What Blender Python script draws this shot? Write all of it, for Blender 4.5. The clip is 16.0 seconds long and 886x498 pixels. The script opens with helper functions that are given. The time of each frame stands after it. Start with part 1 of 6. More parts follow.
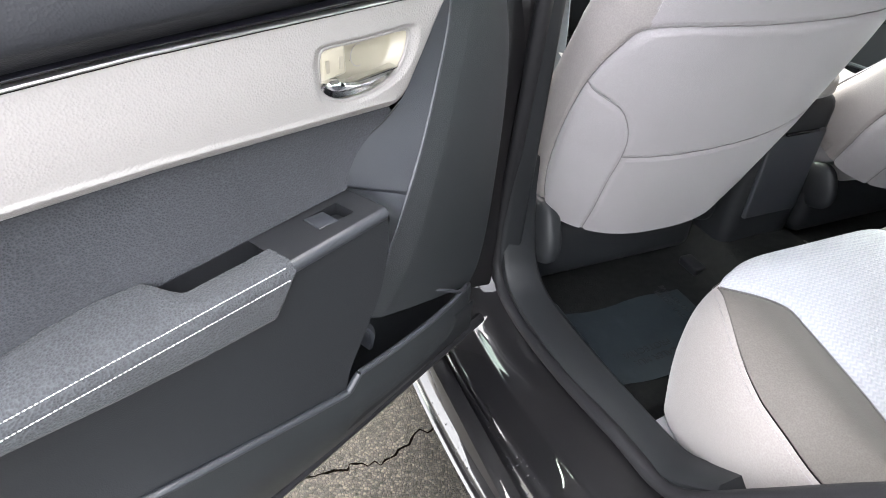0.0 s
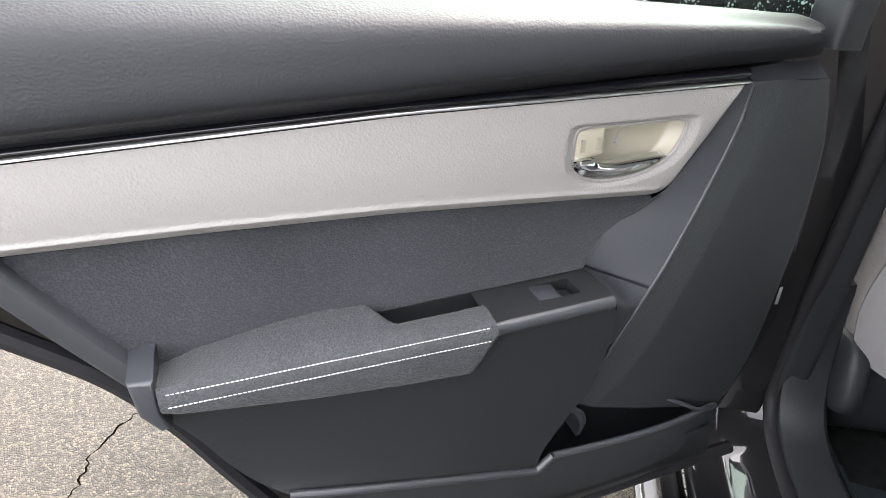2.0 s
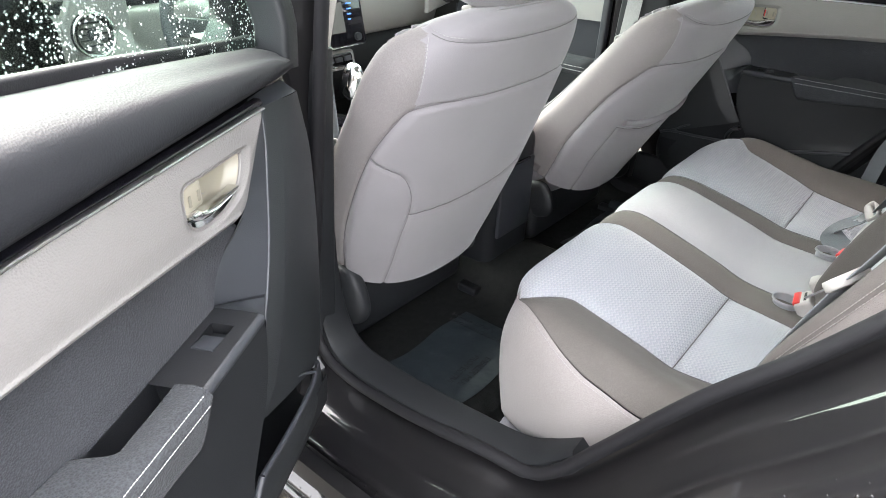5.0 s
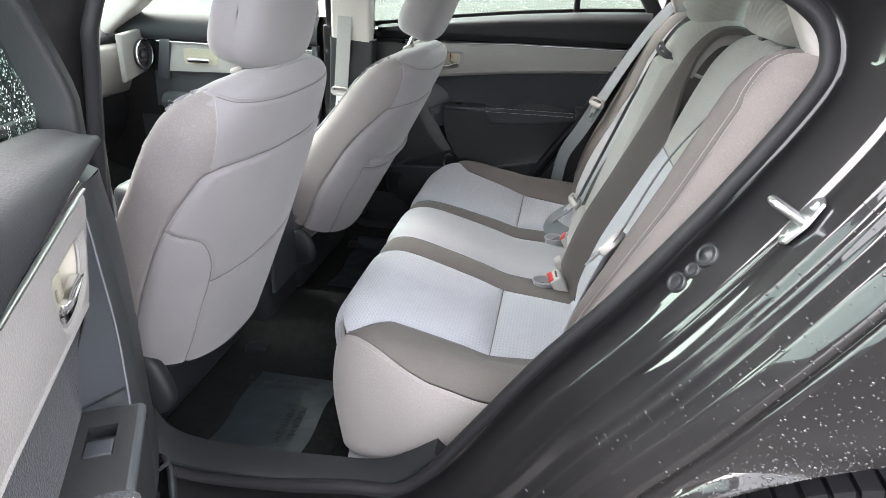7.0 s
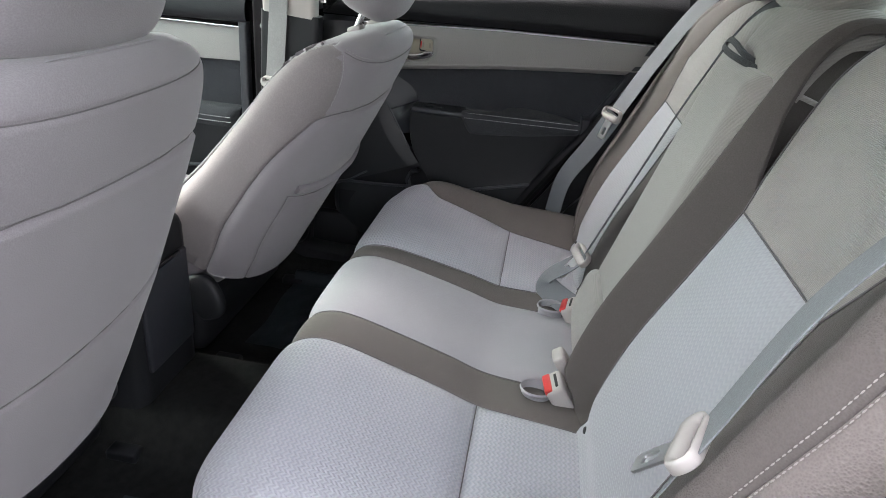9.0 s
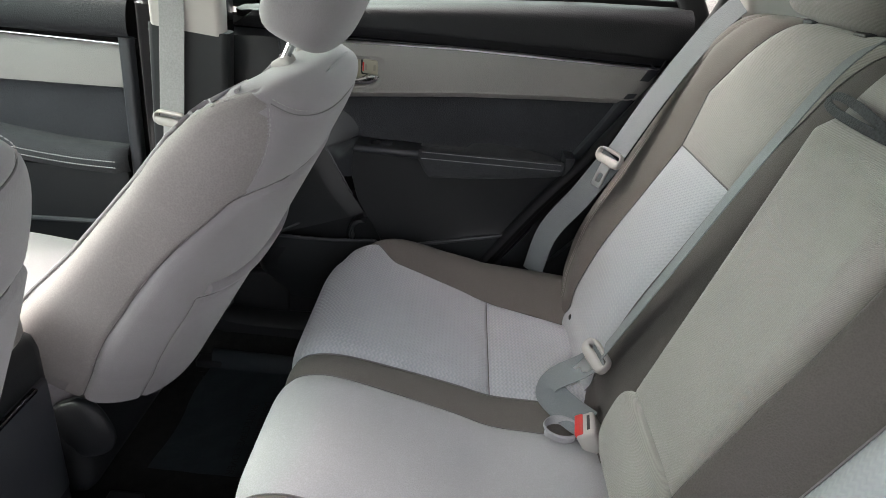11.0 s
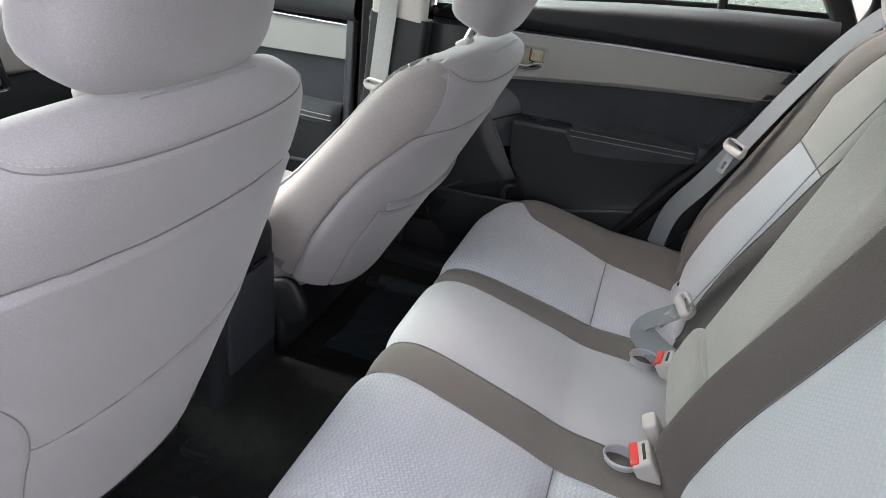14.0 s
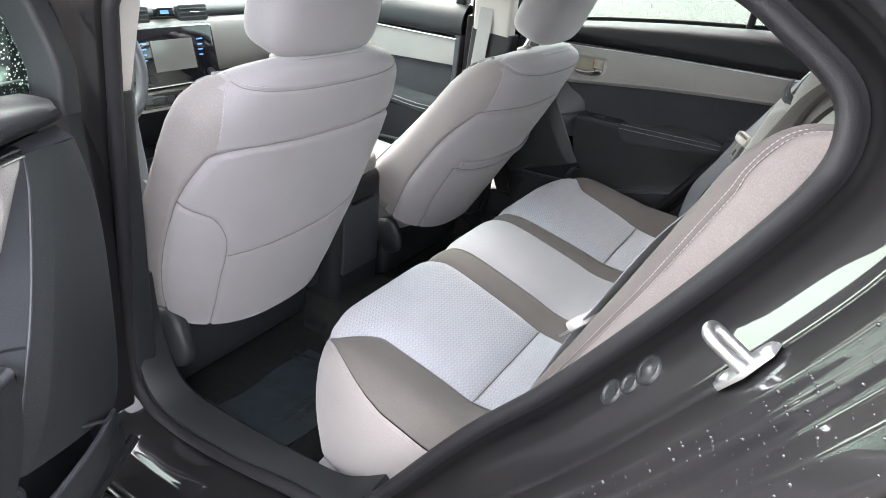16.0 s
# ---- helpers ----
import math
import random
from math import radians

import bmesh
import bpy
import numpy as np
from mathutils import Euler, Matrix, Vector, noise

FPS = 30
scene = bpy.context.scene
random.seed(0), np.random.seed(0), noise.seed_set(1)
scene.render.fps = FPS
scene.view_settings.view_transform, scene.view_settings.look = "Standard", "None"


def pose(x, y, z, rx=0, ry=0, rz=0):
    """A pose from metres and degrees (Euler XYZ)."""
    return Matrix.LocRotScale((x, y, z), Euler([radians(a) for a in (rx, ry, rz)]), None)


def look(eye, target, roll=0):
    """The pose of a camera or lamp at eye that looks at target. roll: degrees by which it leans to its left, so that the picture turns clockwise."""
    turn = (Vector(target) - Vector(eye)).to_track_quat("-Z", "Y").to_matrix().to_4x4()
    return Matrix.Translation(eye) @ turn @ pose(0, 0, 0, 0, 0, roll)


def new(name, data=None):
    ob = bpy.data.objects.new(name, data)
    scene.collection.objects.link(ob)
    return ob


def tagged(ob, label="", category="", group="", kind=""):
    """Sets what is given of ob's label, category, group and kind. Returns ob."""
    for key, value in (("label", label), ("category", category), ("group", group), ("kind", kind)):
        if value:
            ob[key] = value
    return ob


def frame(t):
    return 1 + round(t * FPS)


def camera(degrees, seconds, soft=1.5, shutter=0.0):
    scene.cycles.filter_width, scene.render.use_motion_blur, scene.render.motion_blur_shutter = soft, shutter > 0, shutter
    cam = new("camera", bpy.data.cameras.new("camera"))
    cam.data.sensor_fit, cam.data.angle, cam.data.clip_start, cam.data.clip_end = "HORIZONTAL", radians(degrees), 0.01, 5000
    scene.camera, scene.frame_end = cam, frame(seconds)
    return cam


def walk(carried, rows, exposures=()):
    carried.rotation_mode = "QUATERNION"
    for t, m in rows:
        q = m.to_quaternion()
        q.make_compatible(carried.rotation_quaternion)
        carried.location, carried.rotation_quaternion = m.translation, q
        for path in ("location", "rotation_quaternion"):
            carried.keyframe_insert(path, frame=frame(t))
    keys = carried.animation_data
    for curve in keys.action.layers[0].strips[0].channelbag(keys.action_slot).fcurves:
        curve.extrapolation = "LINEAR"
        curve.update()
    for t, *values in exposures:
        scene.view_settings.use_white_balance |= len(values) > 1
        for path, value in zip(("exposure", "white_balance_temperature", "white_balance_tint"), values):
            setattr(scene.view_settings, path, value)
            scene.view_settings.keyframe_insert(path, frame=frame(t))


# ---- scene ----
cam = camera(69.5, 16.0, 0.9)
PATH = [
    (0, (-1.168, -0.215, 1.151), (-0.515, 1.267, -0.022), 3.0),
    (0.5, (-1.097, -0.209, 1.16), (-0.891, 1.439, 0.045), 0.7),
    (1, (-1.069, -0.214, 1.16), (-1.195, 1.476, 0.098), -0.0),
    (1.5, (-1.072, -0.216, 1.162), (-1.334, 1.475, 0.126), -0.4),
    (2, (-1.077, -0.211, 1.162), (-1.363, 1.474, 0.125), -0.4),
    (2.5, (-1.076, -0.206, 1.161), (-1.364, 1.479, 0.122), -0.6),
    (3, (-1.087, -0.196, 1.163), (-1.292, 1.498, 0.12), -1.2),
    (3.5, (-1.12, -0.12, 1.168), (-0.851, 1.536, 0.079), -0.4),
    (4, (-1.176, -0.086, 1.165), (-0.416, 1.401, 0.063), 1.0),
    (4.5, (-1.235, -0.136, 1.186), (-0.135, 1.155, 0.126), 2.0),
    (5, (-1.331, -0.194, 1.219), (0.027, 0.887, 0.226), 2.2),
    (5.2, (-1.36, -0.196, 1.227), (0.104, 0.796, 0.292), 2.2),
    (7.3, (-1.482, -0.048, 1.218), (0.327, 0.183, 0.396), 4.0),
    (7.5, (-1.436, -0.045, 1.206), (0.375, 0.164, 0.384), 5.3),
    (8, (-1.257, -0.05, 1.178), (0.54, 0.256, 0.356), 5.9),
    (8.5, (-1.116, -0.062, 1.181), (0.668, 0.244, 0.331), 5.3),
    (9, (-0.959, -0.017, 1.17), (0.831, 0.218, 0.309), 5.1),
    (9.5, (-0.84, 0.034, 1.182), (0.959, 0.194, 0.323), 5.0),
    (10, (-0.716, 0.078, 1.179), (1.092, 0.164, 0.327), 5.7),
    (10.2, (-0.677, 0.112, 1.195), (1.127, 0.141, 0.334), 5.3),
    (12.3, (-0.581, 0.104, 1.168), (1.212, 0.084, 0.282), 6.4),
    (12.5, (-0.609, 0.1, 1.174), (1.181, 0.095, 0.281), 6.4),
    (13, (-0.708, 0.084, 1.188), (1.073, 0.166, 0.281), 6.7),
    (13.5, (-0.804, 0.072, 1.194), (0.965, 0.276, 0.284), 7.2),
    (14, (-0.872, 0.015, 1.214), (0.831, 0.501, 0.286), 7.0),
    (14.5, (-0.949, -0.071, 1.22), (0.654, 0.688, 0.295), 6.1),
    (15, (-1.046, -0.118, 1.237), (0.486, 0.775, 0.312), 5.1),
    (15.5, (-1.177, -0.213, 1.257), (0.345, 0.714, 0.349), 4.9),
    (16, (-1.245, -0.34, 1.265), (0.309, 0.54, 0.366), 5.9),
]
walk(cam, [(t, look(eye, target, roll)) for t, eye, target, roll in PATH], exposures=[(0, 4.74, 6800, 12), (0.8, 4.62, 6850, 13), (1.5, 4.3, 6880, 13), (2.2, 4.24, 6900, 13), (3, 4.15, 6850, 13), (4.5, 4.46, 6850, 12), (7, 4.22, 6750, 13), (9, 3.84, 6700, 16), (10.0, 3.72, 6900, 14), (12.5, 4.05, 6950, 14), (14, 3.98, 6750, 16), (16, 4.42, 6750, 14)])

# ---- light ----
world = bpy.data.worlds.new("sky")
scene.world = world
world.use_nodes = True
wn, wl = world.node_tree.nodes, world.node_tree.links
sky = wn.new("ShaderNodeTexSky")
sky.sky_type = 'NISHITA'
sky.sun_disc = False
sky.sun_elevation, sky.sun_rotation = radians(50), radians(23)
sky.air_density, sky.dust_density, sky.ozone_density = 1.0, 4.0, 1.0
soft = wn.new("ShaderNodeHueSaturation")
soft.inputs["Saturation"].default_value = 0.25
wl.new(sky.outputs[0], soft.inputs["Color"])
wl.new(soft.outputs[0], wn["Background"].inputs[0])
wn["Background"].inputs[1].default_value = 0.15
sun_data = bpy.data.lights.new("sun", 'SUN')
sun_data.energy, sun_data.angle, sun_data.color = 0.4, radians(90), (1.0, 0.985, 0.96)
sun = new("sun", sun_data)
sun.matrix_world = look((2.5, 6.0, 8.0), (0, 0, 0.5))


# ---- materials ----
def material(name, color, rough=0.6, metal=0.0, spec=0.5):
    m = bpy.data.materials.new(name)
    m.use_nodes = True
    b = m.node_tree.nodes["Principled BSDF"]
    b.inputs["Base Color"].default_value = (*color, 1)
    b.inputs["Roughness"].default_value = rough
    b.inputs["Metallic"].default_value = metal
    b.inputs["Specular IOR Level"].default_value = spec
    return m


def node(m, kind, **values):
    n = m.node_tree.nodes.new(kind)
    for key, value in values.items():
        n.inputs[key.replace("_", " ")].default_value = value
    return n


def tie(m, a, b):
    m.node_tree.links.new(a, b)


def coords(m, scale=(1, 1, 1), turn=(0, 0, 0)):
    tc = m.node_tree.nodes.new("ShaderNodeTexCoord")
    mp = node(m, "ShaderNodeMapping", Scale=scale, Rotation=turn)
    tie(m, tc.outputs["Object"], mp.inputs["Vector"])
    return mp.outputs["Vector"]


def tinted(m, fac, low, high):
    """Base colour that runs from low to high with fac."""
    ramp = m.node_tree.nodes.new("ShaderNodeMix")
    ramp.data_type = 'RGBA'
    ramp.inputs["A"].default_value = (*low, 1)
    ramp.inputs["B"].default_value = (*high, 1)
    tie(m, fac, ramp.inputs["Factor"])
    b = m.node_tree.nodes["Principled BSDF"]
    tie(m, ramp.outputs["Result"], b.inputs["Base Color"])


def relief(m, height, strength=0.3, distance=0.001):
    b = m.node_tree.nodes["Principled BSDF"]
    bump = node(m, "ShaderNodeBump", Strength=strength, Distance=distance)
    tie(m, height, bump.inputs["Height"])
    if b.inputs["Normal"].is_linked:
        tie(m, b.inputs["Normal"].links[0].from_socket, bump.inputs["Normal"])
    tie(m, bump.outputs["Normal"], b.inputs["Normal"])


def shade(c, k):
    return tuple(min(1, v * k) for v in c)


def speckle(m, scale, detail=4.0):
    n = node(m, "ShaderNodeTexNoise", Scale=scale, Detail=detail)
    tie(m, coords(m), n.inputs["Vector"])
    return n.outputs["Fac"]


def math_node(m, op, a, b):
    n = m.node_tree.nodes.new("ShaderNodeMath")
    n.operation = op
    for i, v in enumerate((a, b)):
        if isinstance(v, (int, float)):
            n.inputs[i].default_value = v
        else:
            tie(m, v, n.inputs[i])
    return n.outputs[0]


def waves(m, scale, axis='X', turn=(0, 0, 0), distort=0.0):
    n = node(m, "ShaderNodeTexWave", Scale=scale, Distortion=distort)
    n.bands_direction = axis
    tie(m, coords(m, turn=turn), n.inputs["Vector"])
    return n.outputs["Fac"]


def cloth(name, color, pitch=0.0022, turn=(0, 0, 0), strength=0.35, sheen=0.25, axes='XY', soil=0.1, rib=''):
    """Woven seat cloth: two crossed sets of threads, a soft sheen and faint soiling."""
    m = material(name, color, 0.92, spec=0.2)
    b = m.node_tree.nodes["Principled BSDF"]
    b.inputs["Sheen Weight"].default_value = sheen if color[1] > 0.2 else sheen * 0.3
    b.inputs["Sheen Roughness"].default_value = 0.5
    cells = node(m, "ShaderNodeTexVoronoi", Scale=1 / pitch)
    tie(m, coords(m), cells.inputs["Vector"])
    weave = cells.outputs["Distance"]
    if rib:
        weave = math_node(m, 'ADD', math_node(m, 'MULTIPLY', weave, 0.5), math_node(m, 'MULTIPLY', waves(m, 0.314 / 0.0015, rib), 0.6))
    relief(m, weave, strength, 0.0009)
    dirt = speckle(m, 9.0, 6.0)
    both = math_node(m, 'ADD', math_node(m, 'MULTIPLY', dirt, 0.55), math_node(m, 'MULTIPLY', weave, 0.6))
    tinted(m, both, shade(color, 0.93 - soil * 1.6), shade(color, 1.07 + soil * 1.4))
    return m


def grained(name, color, rough=0.55, scale=420.0, strength=0.25, spec=0.4, vary=0.15):
    """Moulded plastic or vinyl with a fine pebble grain."""
    m = material(name, color, rough, spec=spec)
    v = node(m, "ShaderNodeTexVoronoi", Scale=scale)
    tie(m, coords(m), v.inputs["Vector"])
    relief(m, v.outputs["Distance"], strength, 0.0006)
    tinted(m, speckle(m, 6.0, 5.0), shade(color, 1 - vary), shade(color, 1 + vary))
    return m


def embossed(name, color, axes, deep=1.0):
    """Light seat insert with fine raised zigzag ribs in rows."""
    m = material(name, color, 0.9, spec=0.2)
    b = m.node_tree.nodes["Principled BSDF"]
    b.inputs["Sheen Weight"].default_value = 0.3
    split = m.node_tree.nodes.new("ShaderNodeSeparateXYZ")
    tie(m, coords(m), split.inputs[0])
    zig = math_node(m, 'PINGPONG', split.outputs[0], 0.0048)
    run = math_node(m, 'ADD', split.outputs[axes[1]], math_node(m, 'MULTIPLY', zig, 0.75))
    h = math_node(m, 'ADD', math_node(m, 'MULTIPLY', math_node(m, 'SINE', math_node(m, 'MULTIPLY', run, 2 * math.pi / 0.0064), 0.0), 0.5), 0.5)
    h = math_node(m, 'MULTIPLY', h, math_node(m, 'ADD', math_node(m, 'MULTIPLY', zig, 90.0), 0.55))
    relief(m, h, 0.75 * deep, 0.0014)
    both = math_node(m, 'ADD', math_node(m, 'MULTIPLY', speckle(m, 8.0, 5.0), 0.5), math_node(m, 'MULTIPLY', h, 0.55))
    tinted(m, both, shade(color, 1 - 0.20 * deep), shade(color, 1 + 0.11 * deep))
    return m


seat_cloth = cloth("seat_cloth", (0.220, 0.208, 0.219), 0.0016, strength=0.2, soil=0.06)
seat_mesh_cloth = cloth("seat_mesh_cloth", (0.291, 0.282, 0.298), 0.0026, axes='XZ', soil=0.08)
insert_cloth = embossed("insert_cloth", (0.365, 0.376, 0.405), (0, 1))
insert_back_cloth = embossed("insert_back_cloth", (0.335, 0.346, 0.370), (0, 2), 0.45)
middle_cloth = cloth("middle_cloth", (0.299, 0.299, 0.313), 0.0018, strength=0.25, soil=0.07)
upper_cloth = cloth("upper_cloth", (0.248, 0.238, 0.224), 0.0016, axes='XZ', strength=0.7, soil=0.08, rib='Z')
taupe_cloth = cloth("taupe_cloth", (0.108, 0.099, 0.092), 0.0020, strength=0.3, soil=0.1)
border_cloth = cloth("dark_taupe_cloth", (0.074, 0.067, 0.063), 0.0018, axes='XZ', strength=0.5, soil=0.06)
taupe_mesh = cloth("taupe_mesh", (0.100, 0.089, 0.085), 0.0017, axes='YZ', strength=0.6, soil=0.05)
side_mesh = cloth("side_mesh", (0.160, 0.141, 0.136), 0.0020, axes='YZ', strength=0.8, soil=0.05)
# seat sides: a warmer cloth, with the shade on them put into its colour
seat_side_cloth = cloth("seat_side_cloth", (0.192, 0.177, 0.175), 0.0024, axes='YZ', strength=0.3, soil=0.08)
side_cloth = cloth("side_cloth", (0.245, 0.224, 0.219), 0.0024, axes='YZ', strength=0.35, soil=0.07)
door_cloth = cloth("door_cloth", (0.033, 0.035, 0.040), 0.0021, axes='XZ', strength=0.9, soil=0.32)
arm_cloth = cloth("arm_cloth", (0.040, 0.043, 0.047), 0.0023, axes='XZ', strength=1.0, soil=0.38)
belt_cloth = cloth("belt_cloth", (0.165, 0.180, 0.190), 0.0018, axes='XZ', strength=0.4, soil=0.1)
thread = material("white_thread", (0.72, 0.71, 0.70), 0.7)
grey_thread = material("grey_thread", (0.29, 0.275, 0.275), 0.8)
taupe_thread = material("taupe_thread", (0.30, 0.275, 0.265), 0.8)
# for thin tubes that draw the shade inside sewn seams
seam_dark = material("seam_shadow_thread", (0.13, 0.122, 0.125), 0.9)
soft_black = grained("soft_black_vinyl", (0.016, 0.017, 0.020), 0.55, 430.0, 0.45, 0.27)
hard_black = grained("hard_black_plastic", (0.015, 0.0165, 0.0185), 0.48, 700.0, 0.3, 0.3)
switch_black = grained("wet_black_plastic", (0.016, 0.017, 0.019), 0.38, 900.0, 0.3, 0.45)
slate = grained("slate_plastic", (0.030, 0.033, 0.039), 0.42, 800.0, 0.25, 0.6)
light_vinyl = grained("light_grained_vinyl", (0.238, 0.226, 0.220), 0.42, 460.0, 0.7, 0.4, 0.04)
cream = grained("cream_plastic", (0.31, 0.285, 0.225), 0.35, 900.0, 0.05, 0.5, 0.05)
pillar_trim = grained("light_pillar_plastic", (0.40, 0.38, 0.362), 0.5, 700.0, 0.15, 0.4, 0.04)
headliner = cloth("headliner_felt", (0.55, 0.54, 0.52), 0.002, soil=0.05)
gloss_black = material("gloss_black", (0.006, 0.006, 0.008), 0.06)
cream_mark = material("faint_mark", (0.24, 0.22, 0.18), 0.5)
satin = material("satin_metal", (0.80, 0.79, 0.80), 0.30, 1.0)
chrome = material("chrome", (0.82, 0.83, 0.85), 0.08, 1.0)
steel = grained("zinc_steel", (0.74, 0.76, 0.77), 0.36, 160.0, 0.2, 0.5, 0.12)
steel.node_tree.nodes["Principled BSDF"].inputs["Metallic"].default_value = 1.0
# slate toned down for the spear's forward-facing shade; the skirt takes it too
fin_shaded = grained("dark_spear_plastic", (0.019, 0.0215, 0.0235), 0.45, 800.0, 0.25, 0.45)
rubber = grained("black_rubber", (0.014, 0.014, 0.016), 0.55, 600.0, 0.25, 0.22)
carpet = material("black_carpet", (0.014, 0.015, 0.015), 1.0, spec=0.1)
relief(carpet, speckle(carpet, 900.0, 2.0), 0.9, 0.004)
tinted(carpet, speckle(carpet, 60.0, 6.0), (0.008, 0.009, 0.009), (0.030, 0.032, 0.031))
film_blue = material("mat_film", (0.045, 0.058, 0.068), 0.32, spec=0.3)
relief(film_blue, speckle(film_blue, 14.0, 3.0), 0.5, 0.01)
tinted(film_blue, speckle(film_blue, 9.0, 4.0), (0.016, 0.022, 0.026), (0.030, 0.039, 0.045))
crack_dark = material("crack_shadow", (0.0012, 0.001, 0.0008), 1.0, spec=0.0)
print_dark = material("dark_print", (0.006, 0.007, 0.008), 0.6)
paint = material("black_car_paint", (0.008, 0.0085, 0.010), 0.35, spec=0.08)
paint.node_tree.nodes["Principled BSDF"].inputs["Coat Weight"].default_value = 1.0
paint.node_tree.nodes["Principled BSDF"].inputs["Coat Roughness"].default_value = 0.02
tinted(paint, speckle(paint, 5.0, 6.0), (0.006, 0.0065, 0.008), (0.017, 0.016, 0.016))
red_plastic = material("red_plastic", (0.55, 0.035, 0.03), 0.35)
screen_glass = material("screen_glass", (0.012, 0.013, 0.016), 0.05)
screen_lit = material("lit_screen", (0.05, 0.054, 0.054), 0.1)
screen_lit.node_tree.nodes["Principled BSDF"].inputs["Emission Color"].default_value = (0.75, 0.76, 0.70, 1)
screen_lit.node_tree.nodes["Principled BSDF"].inputs["Emission Strength"].default_value = 0.006
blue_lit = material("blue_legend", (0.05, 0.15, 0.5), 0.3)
blue_lit.node_tree.nodes["Principled BSDF"].inputs["Emission Color"].default_value = (0.15, 0.4, 1.0, 1)
blue_lit.node_tree.nodes["Principled BSDF"].inputs["Emission Strength"].default_value = 0.045

glass = bpy.data.materials.new("window_glass")
glass.use_nodes = True
gb = glass.node_tree.nodes["Principled BSDF"]
glass.node_tree.nodes.remove(gb)
g_out = glass.node_tree.nodes["Material Output"]
g_mix = glass.node_tree.nodes.new("ShaderNodeMixShader")
g_clear = node(glass, "ShaderNodeBsdfTransparent", Color=(0.70, 0.79, 0.75, 1))
g_shine = node(glass, "ShaderNodeBsdfGlossy", Roughness=0.01)
g_face = glass.node_tree.nodes.new("ShaderNodeLayerWeight")
g_face.inputs[0].default_value = 0.5
g_edge = math_node(glass, 'POWER', g_face.outputs["Facing"], 4.0)
tie(glass, math_node(glass, 'ADD', math_node(glass, 'MULTIPLY', g_edge, 0.6), 0.025), g_mix.inputs[0])
tie(glass, g_clear.outputs[0], g_mix.inputs[1])
tie(glass, g_shine.outputs[0], g_mix.inputs[2])
tie(glass, g_mix.outputs[0], g_out.inputs["Surface"])
water = material("water_drop", (1, 1, 1), 0.02)
water.node_tree.nodes["Principled BSDF"].inputs["Transmission Weight"].default_value = 1.0
water.node_tree.nodes["Principled BSDF"].inputs["IOR"].default_value = 1.33
# drops on glass: pale base colour stands in for the sky they refract
pane_drop = material("pane_drop", (0.78, 0.84, 0.81), 0.08, spec=0.6)
pane_drop.node_tree.nodes["Principled BSDF"].inputs["Transmission Weight"].default_value = 0.45
pane_drop.node_tree.nodes["Principled BSDF"].inputs["IOR"].default_value = 1.33
bead = material("water_bead", (0.02, 0.02, 0.022), 0.03, spec=0.6)

asphalt = material("wet_asphalt", (0.2, 0.19, 0.18), 0.7, spec=0.25)
chips = node(asphalt, "ShaderNodeTexVoronoi", Scale=165.0, Randomness=1.0)
tie(asphalt, coords(asphalt), chips.inputs["Vector"])
joints = node(asphalt, "ShaderNodeTexVoronoi", Scale=165.0, Randomness=1.0)
joints.feature = 'DISTANCE_TO_EDGE'
tie(asphalt, coords(asphalt), joints.inputs["Vector"])
fleck = asphalt.node_tree.nodes.new("ShaderNodeSeparateColor")
tie(asphalt, chips.outputs["Color"], fleck.inputs[0])
rim = node(asphalt, "ShaderNodeMapRange")
tie(asphalt, joints.outputs["Distance"], rim.inputs["Value"])
rim.inputs["From Min"].default_value, rim.inputs["From Max"].default_value = 0.02, 0.20
patches = speckle(asphalt, 2.2, 6.0)
tone = math_node(asphalt, 'ADD', math_node(asphalt, 'MULTIPLY', math_node(asphalt, 'POWER', fleck.outputs[0], 1.5), 0.62), math_node(asphalt, 'MULTIPLY', patches, 0.38))
tone = math_node(asphalt, 'MULTIPLY', tone, math_node(asphalt, 'ADD', math_node(asphalt, 'MULTIPLY', rim.outputs["Result"], 0.85), 0.15))
tinted(asphalt, tone, (0.0022, 0.0018, 0.0014), (0.078, 0.067, 0.051))
relief(asphalt, rim.outputs["Result"], 0.6, 0.003)


# ---- building helpers ----
HOME = {}


def thing(name, at, label, category, group="", kind=""):
    """An Empty that carries a thing's parts."""
    e = new(name)
    e.empty_display_size = 0.05
    e.location = at
    HOME[e] = Vector(at)
    return tagged(e, label, category, group, kind)


def solid(name, verts, faces, mat, parent=None, label="", smooth=True, sharp=None):
    me = bpy.data.meshes.new(name)
    home = HOME.get(parent, Vector((0, 0, 0))) if parent else Vector((0, 0, 0))
    v = np.asarray(verts, float).reshape(-1, 3) - np.array(home)
    me.from_pydata(v.tolist(), [], [list(f) for f in faces])
    me.materials.append(mat)
    me.update()
    if smooth:
        me.polygons.foreach_set("use_smooth", [True] * len(me.polygons))
        if sharp:
            me.set_sharp_from_angle(angle=radians(sharp))
    ob = new(name, me)
    if parent:
        ob.parent = parent
        HOME[ob] = home
    if label:
        ob["label"] = label
    return ob


def part(name, bm, mat, parent=None, label="", smooth=True, sharp=35):
    """Links a bmesh in world coordinates as one mesh under a thing or part."""
    bm.verts.index_update()
    verts = [tuple(v.co) for v in bm.verts]
    faces = [[v.index for v in f.verts] for f in bm.faces]
    bm.free()
    return solid(name, verts, faces, mat, parent, label, smooth, sharp)


